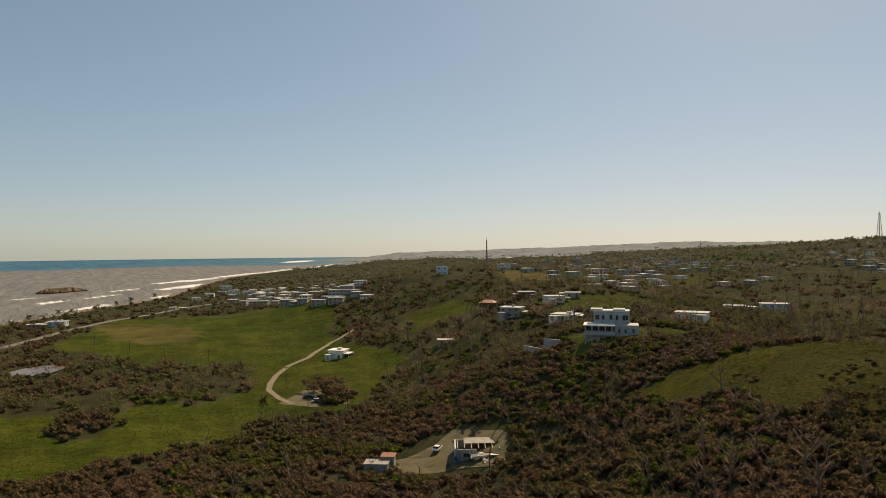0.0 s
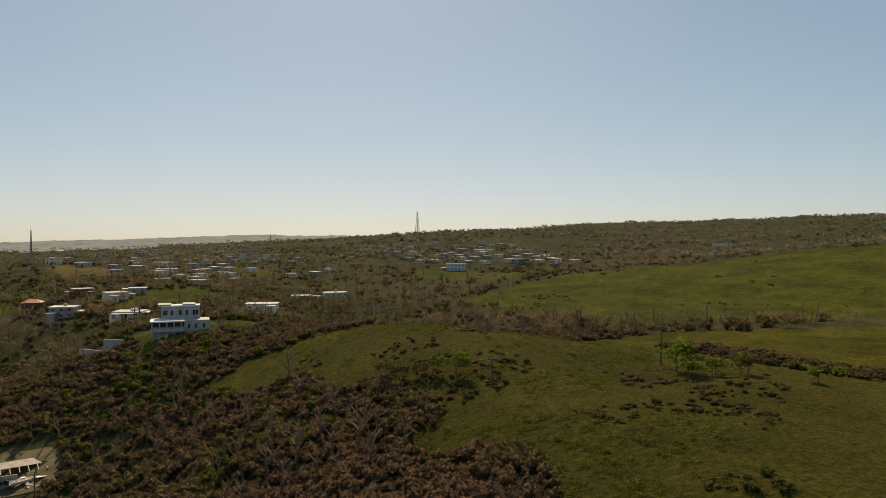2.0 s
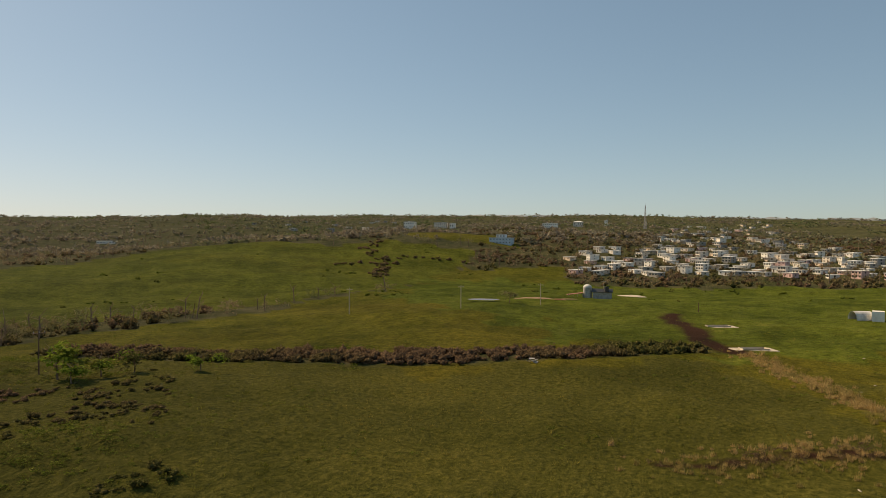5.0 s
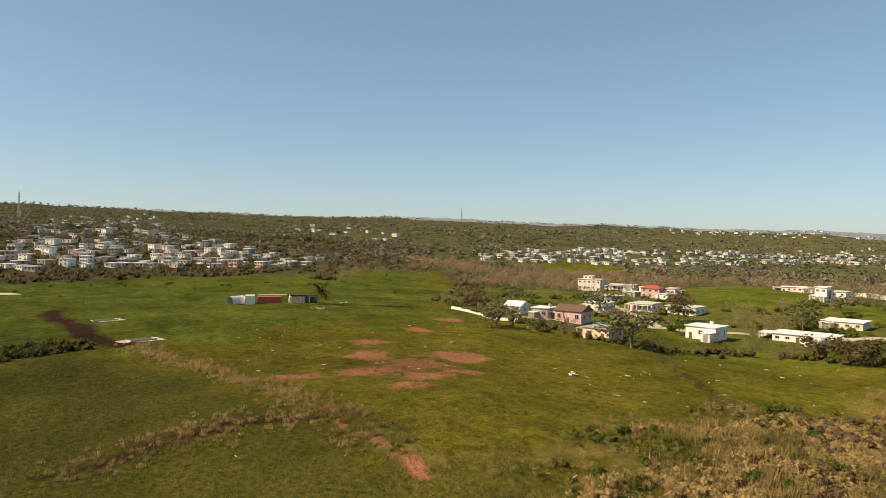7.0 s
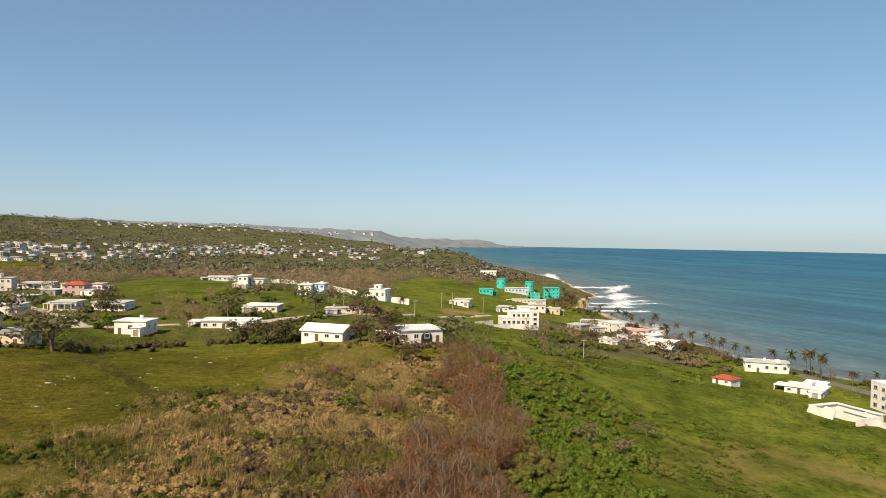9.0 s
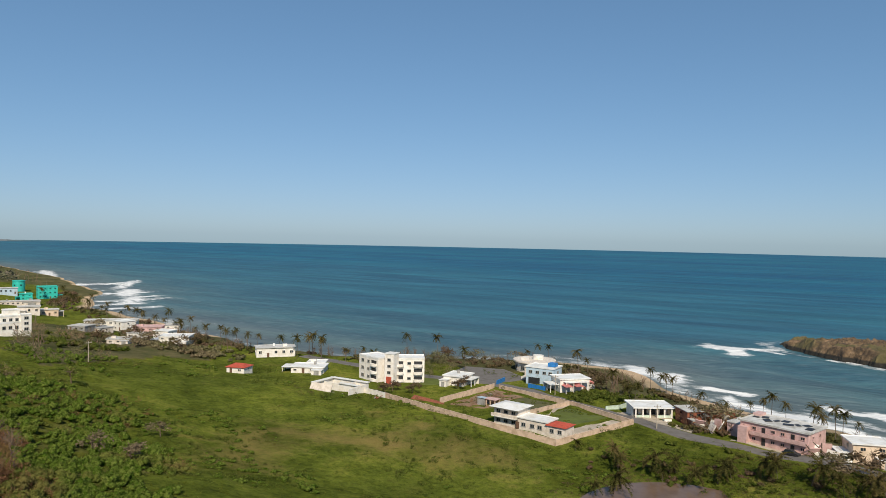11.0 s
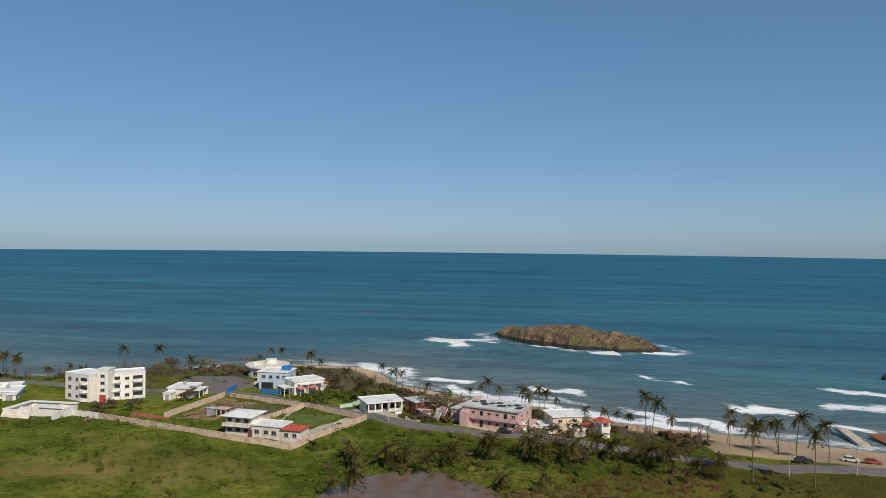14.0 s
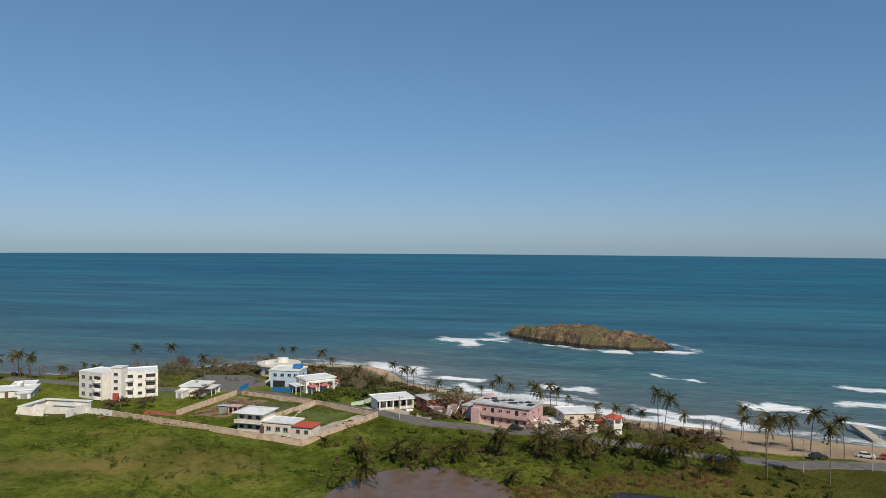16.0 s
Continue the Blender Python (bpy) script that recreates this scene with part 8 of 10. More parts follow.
def flat_patch(name, outline, mat, label, category, lift=0.10):
    """A lawn, yard or paving: a thick sheet that follows the ground, with an uneven edge."""
    cx, cy = sum(p[0] for p in outline) / len(outline), sum(p[1] for p in outline) / len(outline)
    edge = []
    for (ax, ay), (bx, by) in zip(outline, outline[1:] + outline[:1]):
        n = max(1, int(math.hypot(bx - ax, by - ay) / 3))
        edge += [(ax + (bx - ax) * i / n, ay + (by - ay) * i / n) for i in range(n)]
    bm = bmesh.new()
    rings = []
    for f in (0.001, 0.25, 0.5, 0.75, 0.98, 1.0):
        rings.append([])
        for i, (x, y) in enumerate(edge):
            px, py = cx + (x - cx) * f, cy + (y - cy) * f
            z = level(px, py) + lift - (0.5 if f == 1.0 else 0)
            rings[-1].append(bm.verts.new((px, py, z)))
    for a, c in zip(rings, rings[1:]):
        for i in range(len(edge)):
            j = (i + 1) % len(edge)
            bm.faces.new((a[i], a[j], c[j], c[i]))
    bmesh.ops.recalc_face_normals(bm, faces=bm.faces)
    me = bpy.data.meshes.new(name)
    bm.to_mesh(me)
    bm.free()
    me.materials.append(mat)
    if me.polygons[0].normal.z < 0:
        me.flip_normals()
    return tagged(new(name, me), label, category, kind="structure")


M_LAWN = paint("mown_lawn", (0.112, 0.140, 0.016), 0.95, 0.35, 0.25)
M_ROUGHLAWN = paint("rough_olive_grass", (0.120, 0.115, 0.034), 0.95, 0.45, 0.3)
M_YARD = paint("bare_yard_earth", (0.30, 0.19, 0.11), 0.95, 0.35, 0.3)
M_PAVING = paint("pale_paving", (0.50, 0.43, 0.34), 0.9, 0.3, 0.4)

apartment_house()
modern_house()
beach_hotel()
walled_home()
flat_patch("lawn", [(-142, -175), (-164, -182), (-167, -167), (-142, -162)], M_LAWN, "mown green lawn inside the walls", "lawn")
flat_patch("lawn", [(-144, -184), (-166, -191), (-163, -205), (-140, -197)], M_ROUGHLAWN, "rough olive grass in the next garden", "lawn")
flat_patch("yard", [(-133, -212), (-162, -224), (-163, -206), (-138, -197)], M_YARD, "bare earth yard with cut brush", "yard")
flat_patch("yard", [(-140, -160), (-166, -164), (-167, -159), (-139, -155)], M_PAVING, "pale paved drive", "drive")
flat_patch("forecourt", [(-180.5, -173), (-175.5, -173), (-176.5, -158), (-177.5, -142), (-181.5, -142)], M_PAVING, "pale concrete forecourt by the road", "forecourt")
flat_patch("forecourt", [(-186, -132), (-180.5, -131), (-183.5, -110), (-187.5, -109)], M_PAVING, "pale concrete forecourt before the hotel", "forecourt")
flat_patch("parking_ground", [(-170, -234), (-188, -234), (-192, -258), (-180, -272), (-164, -262)], M_ASPHALT, "worn asphalt parking ground by the shore", "parking ground")
flat_patch("lawn", [(-138, -246), (-150, -240), (-160, -250), (-148, -256)], M_LAWN, "small lawn before the apartments", "lawn")
ribbon("coast_road", [(-122, -330), (-140, -285), (-150, -262), (-160, -248), (-169, -235), (-171, -213), (-173, -187), (-173, -165), (-173, -144), (-176, -129), (-180, -110), (-184, -98), (-187, -77), (-193, -64), (-198, -48),
                      (-204, -33), (-212, -17), (-222, 10), (-240, 80), (-262, 250), (-268, 380), (-272, 430), (-275, 468), (-281, 530), (-280, 592), (-270, 640), (-264, 718), (-245, 790)], 6.5, M_ASPHALT, "grey asphalt road along the shore", "road")
ribbon("farm_track", [(-60, 470), (-71, 438), (-74, 400), (-74, 383), (-79, 356), (-79, 330), (-77, 310), (-74, 295), (-66, 279), (-58, 268)], 2.7, M_TRACK, "pale winding dirt track", "track")
ribbon("village_lane", [(195, -190), (170, -207), (150, -222), (122, -248), (100, -262), (60, -300), (40, -360), (20, -400)], 4.5, M_PAVING, "pale lane between the houses", "road")
ribbon("side_lane", [(150, -222), (190, -260), (240, -300)], 4.0, M_PAVING, "pale lane between the houses", "road")
ribbon("garden_path", [(-143, -178), (-152, -178), (-158, -183), (-167, -187)], 1.6, M_PAVING, "narrow pale garden path", "path", 0.16)
flat_patch("yard", [(-14, 195), (-15, 184), (0, 184), (16, 178), (22, 186), (16, 200), (2, 212), (-3, 203)], M_WORN, "worn grassy earth yard", "yard")
flat_patch("yard", [(-64, 268), (-58, 300), (-40, 296), (-36, 268), (-48, 262)], M_WORN, "trodden yard with parked cars", "yard")
free(2, 195, 17)
free(-50, 282, 17)


def round_building():
    b = stand("round_building", -203, -250, 30, "low round white building with a wide flat roof", "building")
    piece("wall", "tube", M_CREAM, b, (0, 0, -1.5), (17, 17, 6.0))
    piece("roof", "tube", M_CREAM, b, (0, 0, 4.5), (19.5, 19.5, 0.6))
    piece("roof_room", "tube", M_WHITE, b, (-2, 1, 5.1), (5, 5, 1.8))
    piece("roof_box", "slab", M_WHITE, b, (4, -3, 5.1), (3, 2.5, 1.4))
    piece("side_wing", "block", M_CREAM, b, (10, 6, -1.5), (11, 9, 5.6))
    piece("side_roof", "tray", M_ROOF, b, (10, 6, 4.1), (11.6, 9.6, 0.4))
    for k in range(9):
        a = radians(-150 + k * 32)
        window(b, 8.48 * math.sin(a), -8.48 * math.cos(a), 1.0, 2.2, 2.2, math.degrees(a))
    free(-203, -250, 15)


def blue_house():
    b = stand("blue_house", -187, -224, 118, "pale blue two-storey house behind bright blue walls", "house")
    piece("wall", "block", M_BLUE, b, (0, 0, -1), (12, 9, 7.6))
    piece("roof", "tray", M_WHITEROOF, b, (0, 0, 6.6), (12.6, 9.6, 0.5))
    piece("roof_room", "block", M_BRIGHTBLUE, b, (3.5, 1, 7.0), (3.2, 3, 1.4), 0, "bright blue roof room")
    piece("carport_opening", "block", M_DARK, b, (-2.4, -4.52, 0), (5.0, 0.1, 2.6))
    for x in (-4, -1, 2, 4.6):
        window(b, x, -4.5, 4.2, 1.5, 1.3)
    piece("outer_stair", "block", M_WHITE, b, (7.0, -2.5, -1), (1.6, 6.0, 3.2))
    for s, x in ((90, 6.0), (-90, -6.0)):
        window(b, x, 0, 4.2, 1.5, 1.3, s)
    wall_run([(-169, -232), (-176, -236)], 1.7, 0.25, M_BRIGHTBLUE, "bright blue yard wall")
    wall_run([(-175, -219), (-177, -211)], 1.7, 0.25, M_BRIGHTBLUE, "bright blue yard wall by the road")
    free(-187, -224, 12)


def pillared_house():
    b = stand("beach_house", -183, -164, 150, "white beach house with an open pillared front", "house", z=3.9)
    piece("rear_room", "block", M_WHITE, b, (0, 2.4, -1.5), (12.6, 4.8, 4.8))
    piece("floor", "slab", M_PAVING, b, (0, -2.4, -1.2), (13.0, 5.6, 1.4))
    piece("roof", "tray", M_WHITEROOF, b, (0, 0, 3.3), (14.0, 11.0, 0.4))
    for k in range(6):
        piece("pillar", "block", M_WHITE, b, (-6.0 + k * 2.4, -4.8, 0.1), (0.45, 0.45, 3.2))
    for k in (0, 1, 3, 4):
        piece("parapet", "slab", M_PALEGREEN, b, (-4.8 + k * 2.4, -4.8, 0.2), (1.9, 0.2, 0.8), 0, "pale green parapet")
    for k in range(4):
        piece("door_opening", "slab", M_DARK, b, (-4.6 + k * 3.0, -0.05, 0.2), (1.5, 0.12, 2.3))
    for x in (-7.0, 7.0):
        piece("side_wall", "block", M_WHITE, b, (x * 0.9, -1.5, -1.5), (0.25, 3.0, 4.8))
    piece("front_step", "slab", M_WHITE, b, (3.6, -7.0, -1.0), (2.4, 3.4, 1.3), 0, tilt=(-14, 0))
    wall_run([(-176, -177), (-181, -176), (-190, -178)], 1.3, 0.25, M_PALEGREEN, "pale green garden wall beside the beach house")
    free(-183, -164, 11)


def storm_wreck(x, y, turn):
    """Torn walls and palm trunks thrown against a building."""
    b = stand("storm_wreck", x, y, turn, "toppled pale walls and fallen palm trunks beside the hotel", "debris")
    g = random.Random(5)
    for k in range(7):
        piece("wall_slab", "slab", (M_WHITE, M_PINK, M_CREAM)[k % 3], b, (g.uniform(-5, 5), g.uniform(-3, 3), 0.2), (g.uniform(1.2, 3.2), 0.25, g.uniform(1.4, 3.4)), g.uniform(0, 180), tilt=(g.uniform(-35, 35), g.uniform(-12, 12)))
    for k in range(5):
        piece("fallen_trunk", "pole", M_BARK, b, (g.uniform(-4, 4), g.uniform(-2, 2), 0.3), (0.35, 0.35, g.uniform(5, 8)), g.uniform(0, 360), tilt=(g.uniform(25, 70), 0))
    for k in range(6):
        piece("board", "slab", M_BROWN, b, (g.uniform(-5, 5), g.uniform(-4, 4), 0.3 + 0.1 * k), (g.uniform(1, 3), 0.5, 0.08), g.uniform(0, 360), tilt=(g.uniform(-30, 30), g.uniform(-20, 20)))


def corner_tower():
    b = stand("corner_tower", -198, -88, 70, "slim white tower house with a red cap", "house")
    piece("shaft", "block", M_WHITE, b, (0, 0, -1.5), (3.4, 3.4, 4.2))
    for sx in (-1.4, 1.4):
        for sy in (-1.4, 1.4):
            piece("column", "block", M_WHITE, b, (sx, sy, 2.7), (0.5, 0.5, 2.6))
    piece("gallery_rail", "tray", M_WHITE, b, (0, 0, 2.7), (3.7, 3.7, 0.9))
    piece("cap", "hip", M_RED, b, (0, 0, 5.3), (4.2, 4.2, 1.0), 0, "red pyramid cap")
    piece("wing", "block", M_PINK, b, (-4.6, 1.0, -1.5), (5.6, 5, 4.2))
    piece("wing_roof", "hip", M_RED, b, (-4.6, 1.0, 2.7), (6.2, 5.8, 0.9))
    window(b, 0, -1.7, 0.6, 1.4, 1.3)
    window(b, -4.6, -1.5, 0.6, 1.4, 1.3)
    free(-198, -90, 8)


def turquoise_tower(x, y, d, h):
    b = stand("turquoise_tower", x, y, 20, "round turquoise tower with a flat cap", "building", "turquoise buildings")
    piece("wall", "tube", M_TEAL, b, (0, 0, -2), (d, d, h + 2))
    piece("cap", "tube", M_TEAL, b, (0, 0, h), (d * 1.06, d * 1.06, 0.5))
    for k in range(6):
        a = radians(k * 60)
        window(b, d / 2 * math.sin(a), -d / 2 * math.cos(a), h * 0.5, 1.4, 1.6, math.degrees(a), False, M_TEAL)
    free(x, y, d * 0.7)


def stepped_villa():
    b = stand("stepped_villa", 5, -362, 196, "large white stepped villa on the seaward slope", "house", z=17.0)
    b.scale = (0.82, 0.82, 0.85)
    for name, at, size in (("lower_wing", (0, 0, -3), (21, 10, 7.6)), ("middle_storey", (2.5, 1, 4.6), (14, 9, 3.4)), ("upper_storey", (5, 2, 8.0), (7, 6, 3.0)), ("end_tower", (10.5, -3, -3), (5, 5, 11.5))):
        piece(name, "block", M_WHITE, b, at, size)
    piece("roof", "tray", M_WHITEROOF, b, (5, 2, 11.0), (7.4, 6.4, 0.4))
    piece("terrace", "tray", M_WHITEROOF, b, (0, 0, 4.6), (21.3, 10.3, 0.9))
    piece("upper_terrace", "tray", M_WHITEROOF, b, (2.5, 1, 8.0), (14.3, 9.3, 0.8))
    piece("tower_roof", "tray", M_WHITEROOF, b, (10.5, -3, 8.5), (5.3, 5.3, 0.5))
    for k in range(6):
        window(b, -9 + k * 3, -5, 1.4, 1.7, 1.9)
    for k in range(4):
        window(b, -2.5 + k * 3, -3.5, 5.4, 1.6, 1.7)
    for z in (0.5, 3.4, 6.2):
        window(b, 10.5, -5.5, z, 2.2, 1.6)
        window(b, 13.0, -3, z, 2.2, 1.6, 90)
    wall_run([(24, -333), (16, -341), (8, -346)], 1.6, 0.3, M_WHITE, "white sloping garden wall")
    free(5, -360, 15)


def ruined_house():
    b = stand("ruined_house", -106, -246, 118, "roofless white house with a toppled front wall", "house")
    for at, size, t in (((0, 6, -1), (17, .4, 4.2), 0), ((-8.5, 0, -1), (.4, 12, 4.2), 0), ((8.5, 0, -1), (.4, 12, 3.8), 0), ((0, 0, -1), (17, .4, 3.8), 0), ((3, 3, -1), (.4, 6, 4.0), 0)):
        piece("wall", "block", M_WHITE, b, at, size, t)
    for at, size in (((0, 6, 3.2), (17.6, 1.6, .3)), ((-8.5, 0, 3.2), (1.8, 12.4, .3)), ((4, 0, 2.9), (9, 1.4, .3))):
        piece("roof_beam", "slab", M_WHITEROOF, b, at, size)
    piece("toppled_wall", "slab", M_CREAM, b, (-4.0, -7.6, 0.2), (10.0, .5, 3.6), 0, "leaning toppled wall", tilt=(-28, 0))
    for k in range(7):
        piece("rubble", "slab", M_GREY, b, (-6 + k * 2.1, -5.2 + math.sin(k * 3) * 1.2, 0), (1.2, .9, .5), k * 31, tilt=(k * 7 % 20, 9))
    free(-106, -246, 13)


round_building()
blue_house()
corner_tower()
pillared_house()
storm_wreck(-188, -106.5, 100)
storm_wreck(-184, -140, 70)
turquoise_tower(26, -724, 10, 9)
turquoise_tower(-3, -745, 10, 9)
villa(-24, -702, 185, 15, 11, 10.5, 3, M_TEAL, M_TEAL, "tray", "turquoise three-storey block by the beach", group="turquoise buildings")
villa(-8, -690, 185, 9, 8, 5.5, 2, M_TEAL, M_TEAL, "tray", "turquoise block by the beach", group="turquoise buildings")
villa(38, -664, 180, 13, 8, 5.0, 1, M_TEAL, M_TEAL, "tray", "low turquoise block by the beach", group="turquoise buildings")
villa(10, -712, 180, 24, 9, 5.0, 1, M_BLUE, M_ROOF, "tray", "long pale green hall between turquoise towers", group="turquoise buildings")
villa(-2, -640, 183, 30, 8, 3.2, 1, M_CREAM, M_ROOF, "tray", "long low cream row near the cove", group="turquoise buildings")
stepped_villa()
ruined_house()
for q in [(-24, -702, 12), (-8, -690, 8), (38, -664, 10), (10, -712, 15), (-2, -640, 16)]:
    free(*q)
wall_run([(184, -479), (149, -472), (110, -429), (70, -415)], 3.2, 0.3, M_WHITE, "long white wall of a walled estate")
wall_run([(212, -175), (188, -174), (178, -178)], 1.0, 0.25, M_WHITE, "low white wall with piers at the pasture's edge")


def farm_silo():
    b = stand("farm_silo", 347, -19, -93, "grey farm silo with a domed top and low sheds", "silo")
    piece("shaft", "tube", M_GREY, b, (0, 0, -1), (4.2, 4.2, 6.0))
    piece("dome", "dome", M_ROOF, b, (0, 0, 5.0), (4.2, 4.2, 1.5))
    piece("shed", "block", M_GREY, b, (7, 1, -1), (9, 6, 4.0))
    piece("shed_roof", "gable", M_DARK, b, (7, 1, 3.0), (10, 7, 1.4))
    piece("tank", "tube", M_DARK, b, (9, -1, 3.4), (2.2, 2.2, 2.0))
    piece("lean_to", "slab", M_RUST, b, (-6, 1, 1.6), (8, 5, 0.2), 0, "rusty lean-to roof", tilt=(0, -8))
    for k in range(4):
        piece("post", "pole", M_WOODPOLE, b, (-9 + k * 2.2, -1.2, -.5), (.25, .25, 2.3))
    free(347, -19, 16)


def pasture_bank():
    for x, y, w, turn, mat, label in ((325, 6, 18, 92, M_YARD, "long bank of bare orange earth"), (322, -8, 14, 110, M_YARD, "bank of bare orange earth"), (312, -4, 9, 100, M_RUST, "bank of bare red earth"), (392, -46, 16, 60, M_PAVING, "pale concrete feed bank")):
        b = stand("earth_bank", x, y, turn, label, "bank")
        piece("mound", "dome", mat, b, (0, 0, -0.6), (w, w * 0.3, 1.2))
        piece("spill", "dome", mat, b, (w * 0.3, 1, -0.6), (w * 0.6, w * 0.25, 0.9))


def cattle_barn():
    b = stand("cattle_barn", 250, -117, -113, "row of farm sheds with a rounded shelter and a red container", "barn")
    b.scale = (1.2, 1.2, 1.15)
    bm = bmesh.new()
    n = 12
    rings = [[bm.verts.new((y, r * math.cos(math.pi * i / n) * 2.0, r * math.sin(math.pi * i / n) * 2.6)) for i in range(n + 1)] for y, r in ((-2.5, 1.0), (2.5, 1.0), (2.5, 0.9), (-2.3, 0.9))]
    for a, c in zip(rings, rings[1:] + rings[:1]):
        for i in range(n):
            bm.faces.new((a[i], a[i + 1], c[i + 1], c[i]))
    bmesh.ops.recalc_face_normals(bm, faces=bm.faces)
    sh = part("rounded_shelter", bm, M_ROOF, b, "pale rounded shelter with a dark mouth")
    sh.matrix_basis = pose(-11, 0, -0.1, 0, 0, 35)
    # dark panel in place of the shade inside the shelter
    piece("shelter_back", "block", M_DARK, b, (-11.0, 1.2, 0), (2.8, .2, 2.0), -35)
    piece("white_box", "block", M_WHITE, b, (-6.8, 0, -.5), (3, 3.4, 3.2))
    piece("rusty_container", "slab", M_RED, b, (-0.8, .3, -.3), (7.4, 2.6, 2.5), 0, "rusty red container")
    piece("lean_to_roof", "slab", M_GREY, b, (0.2, 2.2, 2.45), (9.0, 1.6, .12), 0, "", tilt=(5, 0))
    piece("open_shed_wall", "block", M_GREY, b, (10, 2.5, -.5), (9, .3, 2.9))
    piece("open_shed_end", "block", M_WHITE, b, (5.6, .5, -.5), (.3, 4, 2.7))
    piece("open_shed_room", "block", M_WALL, b, (8.2, .8, -.5), (4.0, 3, 2.5))
    piece("open_roof", "slab", M_GREY, b, (8.2, 1.4, 2.4), (5.6, 3.6, .16), 0, "", tilt=(-9, 3))
    piece("broken_front", "slab", M_WALL, b, (6.8, -1.2, 0), (3.4, .2, 2.0), 12, "", tilt=(-20, 0))
    for k in range(4):
        piece("post", "pole", M_WOODPOLE, b, (6 + k * 2.8, -1.8, -.5), (.22, .22, 2.8))
    piece("dark_stall", "block", M_DARK, b, (13.2, .9, -.4), (2.6, 2.6, 2.3))
    free(250, -117, 14)


def heap(x, y, s, mat, label, name="debris_heap"):
    """A pile of torn boards and sheets."""
    b = stand(name, x, y, 0, label, "debris")
    g = random.Random(int(x * 7 + y))
    for k in range(9):
        piece("board", "slab", mat if k % 3 else M_GREY, b, (g.uniform(-1, 1) * s, g.uniform(-1, 1) * s, 0.05 + 0.1 * k * g.random()), (g.uniform(.5, 1.0 + 0.4 * s), g.uniform(.2, .8), .08), g.uniform(0, 360), tilt=(g.uniform(-25, 25), g.uniform(-25, 25)))


farm_silo()
pasture_bank()
cattle_barn()
for x, y, s, mt, lb in ((241, -143, 2.5, M_BLUE, "heap of blue tarpaulin and boards"), (218, -119, 2.0, M_GREY, "scattered pale farm debris"), (94, -110, 0.5, M_WHITE, "torn white roofing sheet on the grass"), (146, 3, 0.8, M_GREY, "pale debris in the hedge"), (160, -165, 3, M_BROWN, "heap of broken brush and boards"),
                        (-150, -212, 4, M_BROWN, "heap of cut branches and boards"), (-188, -134, 3, M_RUST, "storm wreckage beside the hotel"), (-185, -146, 3, M_RUST, "red storm wreckage by the road"), (-112, -228, 2, M_RUST, "rusty fallen sheet roofing"), (120, -176, 3.5, M_BROWN, "broken branches beside the bungalow"),
                        (12, 182, 2, M_GREY, "clutter before the shack")):
    heap(x, y, s, mt, lb)
for x, y, w, d, tn in ((226, -52, 9, 3, 100), (177, -49, 8, 3.5, 100)):
    b = stand("cattle_trough", x, y, tn, "pale concrete cattle trough in trampled mud", "trough", "cattle troughs")
    piece("basin", "tray", M_PAVING, b, (0, 0, -.3), (w * .8, d * .8, .8))
    piece("apron", "slab", M_PAVING, b, (0, 0, -.3), (w + 2, d + 2, .42))


def shack():
    b = stand("wrecked_shack", 11, 192, 0, "roofless pale blue shack with torn roof frame", "house", z=4.6)
    b.scale = (1.25, 1.15, 1.1)
    for at, size in (((0, 4, -1), (13, .3, 4.0)), ((-6.5, 0, -1), (.3, 8, 4.2)), ((6.5, 0, -1), (.3, 8, 3.8)), ((-4.2, -4, -1), (4.6, .3, 4.0)), ((3.4, -4, -1), (6.2, .3, 2.2))):
        piece("wall", "block", M_BLUE if at[0] < -5 else M_GREY, b, at, size)
    for k in range(9):
        piece("rafter", "slab", M_WOODPOLE, b, (-6 + k * 1.5, 0, 3.1 + .1 * (k % 2)), (.15, 8.4, .2))
    piece("roof_remnant", "slab", M_GREY, b, (1.0, 2.2, 3.35), (11, 4.2, .1), 3, tilt=(3, 0))
    piece("awning", "slab", M_WHITE, b, (3.2, -5.2, 2.1), (4.6, 2.8, .12), 0, "white sheet awning", tilt=(-8, 0))
    for x in (1.2, 5.2):
        piece("post", "pole", M_WOODPOLE, b, (x, -6.3, -.5), (.18, .18, 2.6))
    window(b, -4.2, -4.15, 1.0, 1.4, 1.2)
    b = stand("store_hut", -18, 186, -5, "grey concrete hut with a rusty sheet roof", "hut")
    piece("wall", "block", M_GREY, b, (0, 0, -1), (6.2, 4.5, 3.6))
    piece("roof", "tray", M_GREY, b, (0, 0, 2.6), (6.6, 4.9, .3))
    piece("rear_room", "block", M_GREY, b, (2.4, 4, -1), (3.4, 3.4, 4.4))
    piece("rear_roof", "slab", M_RUST, b, (2.4, 4, 3.4), (4, 4, .15))
    piece("door", "slab", M_BROWN, b, (-1, -2.28, 0), (1, .1, 2))


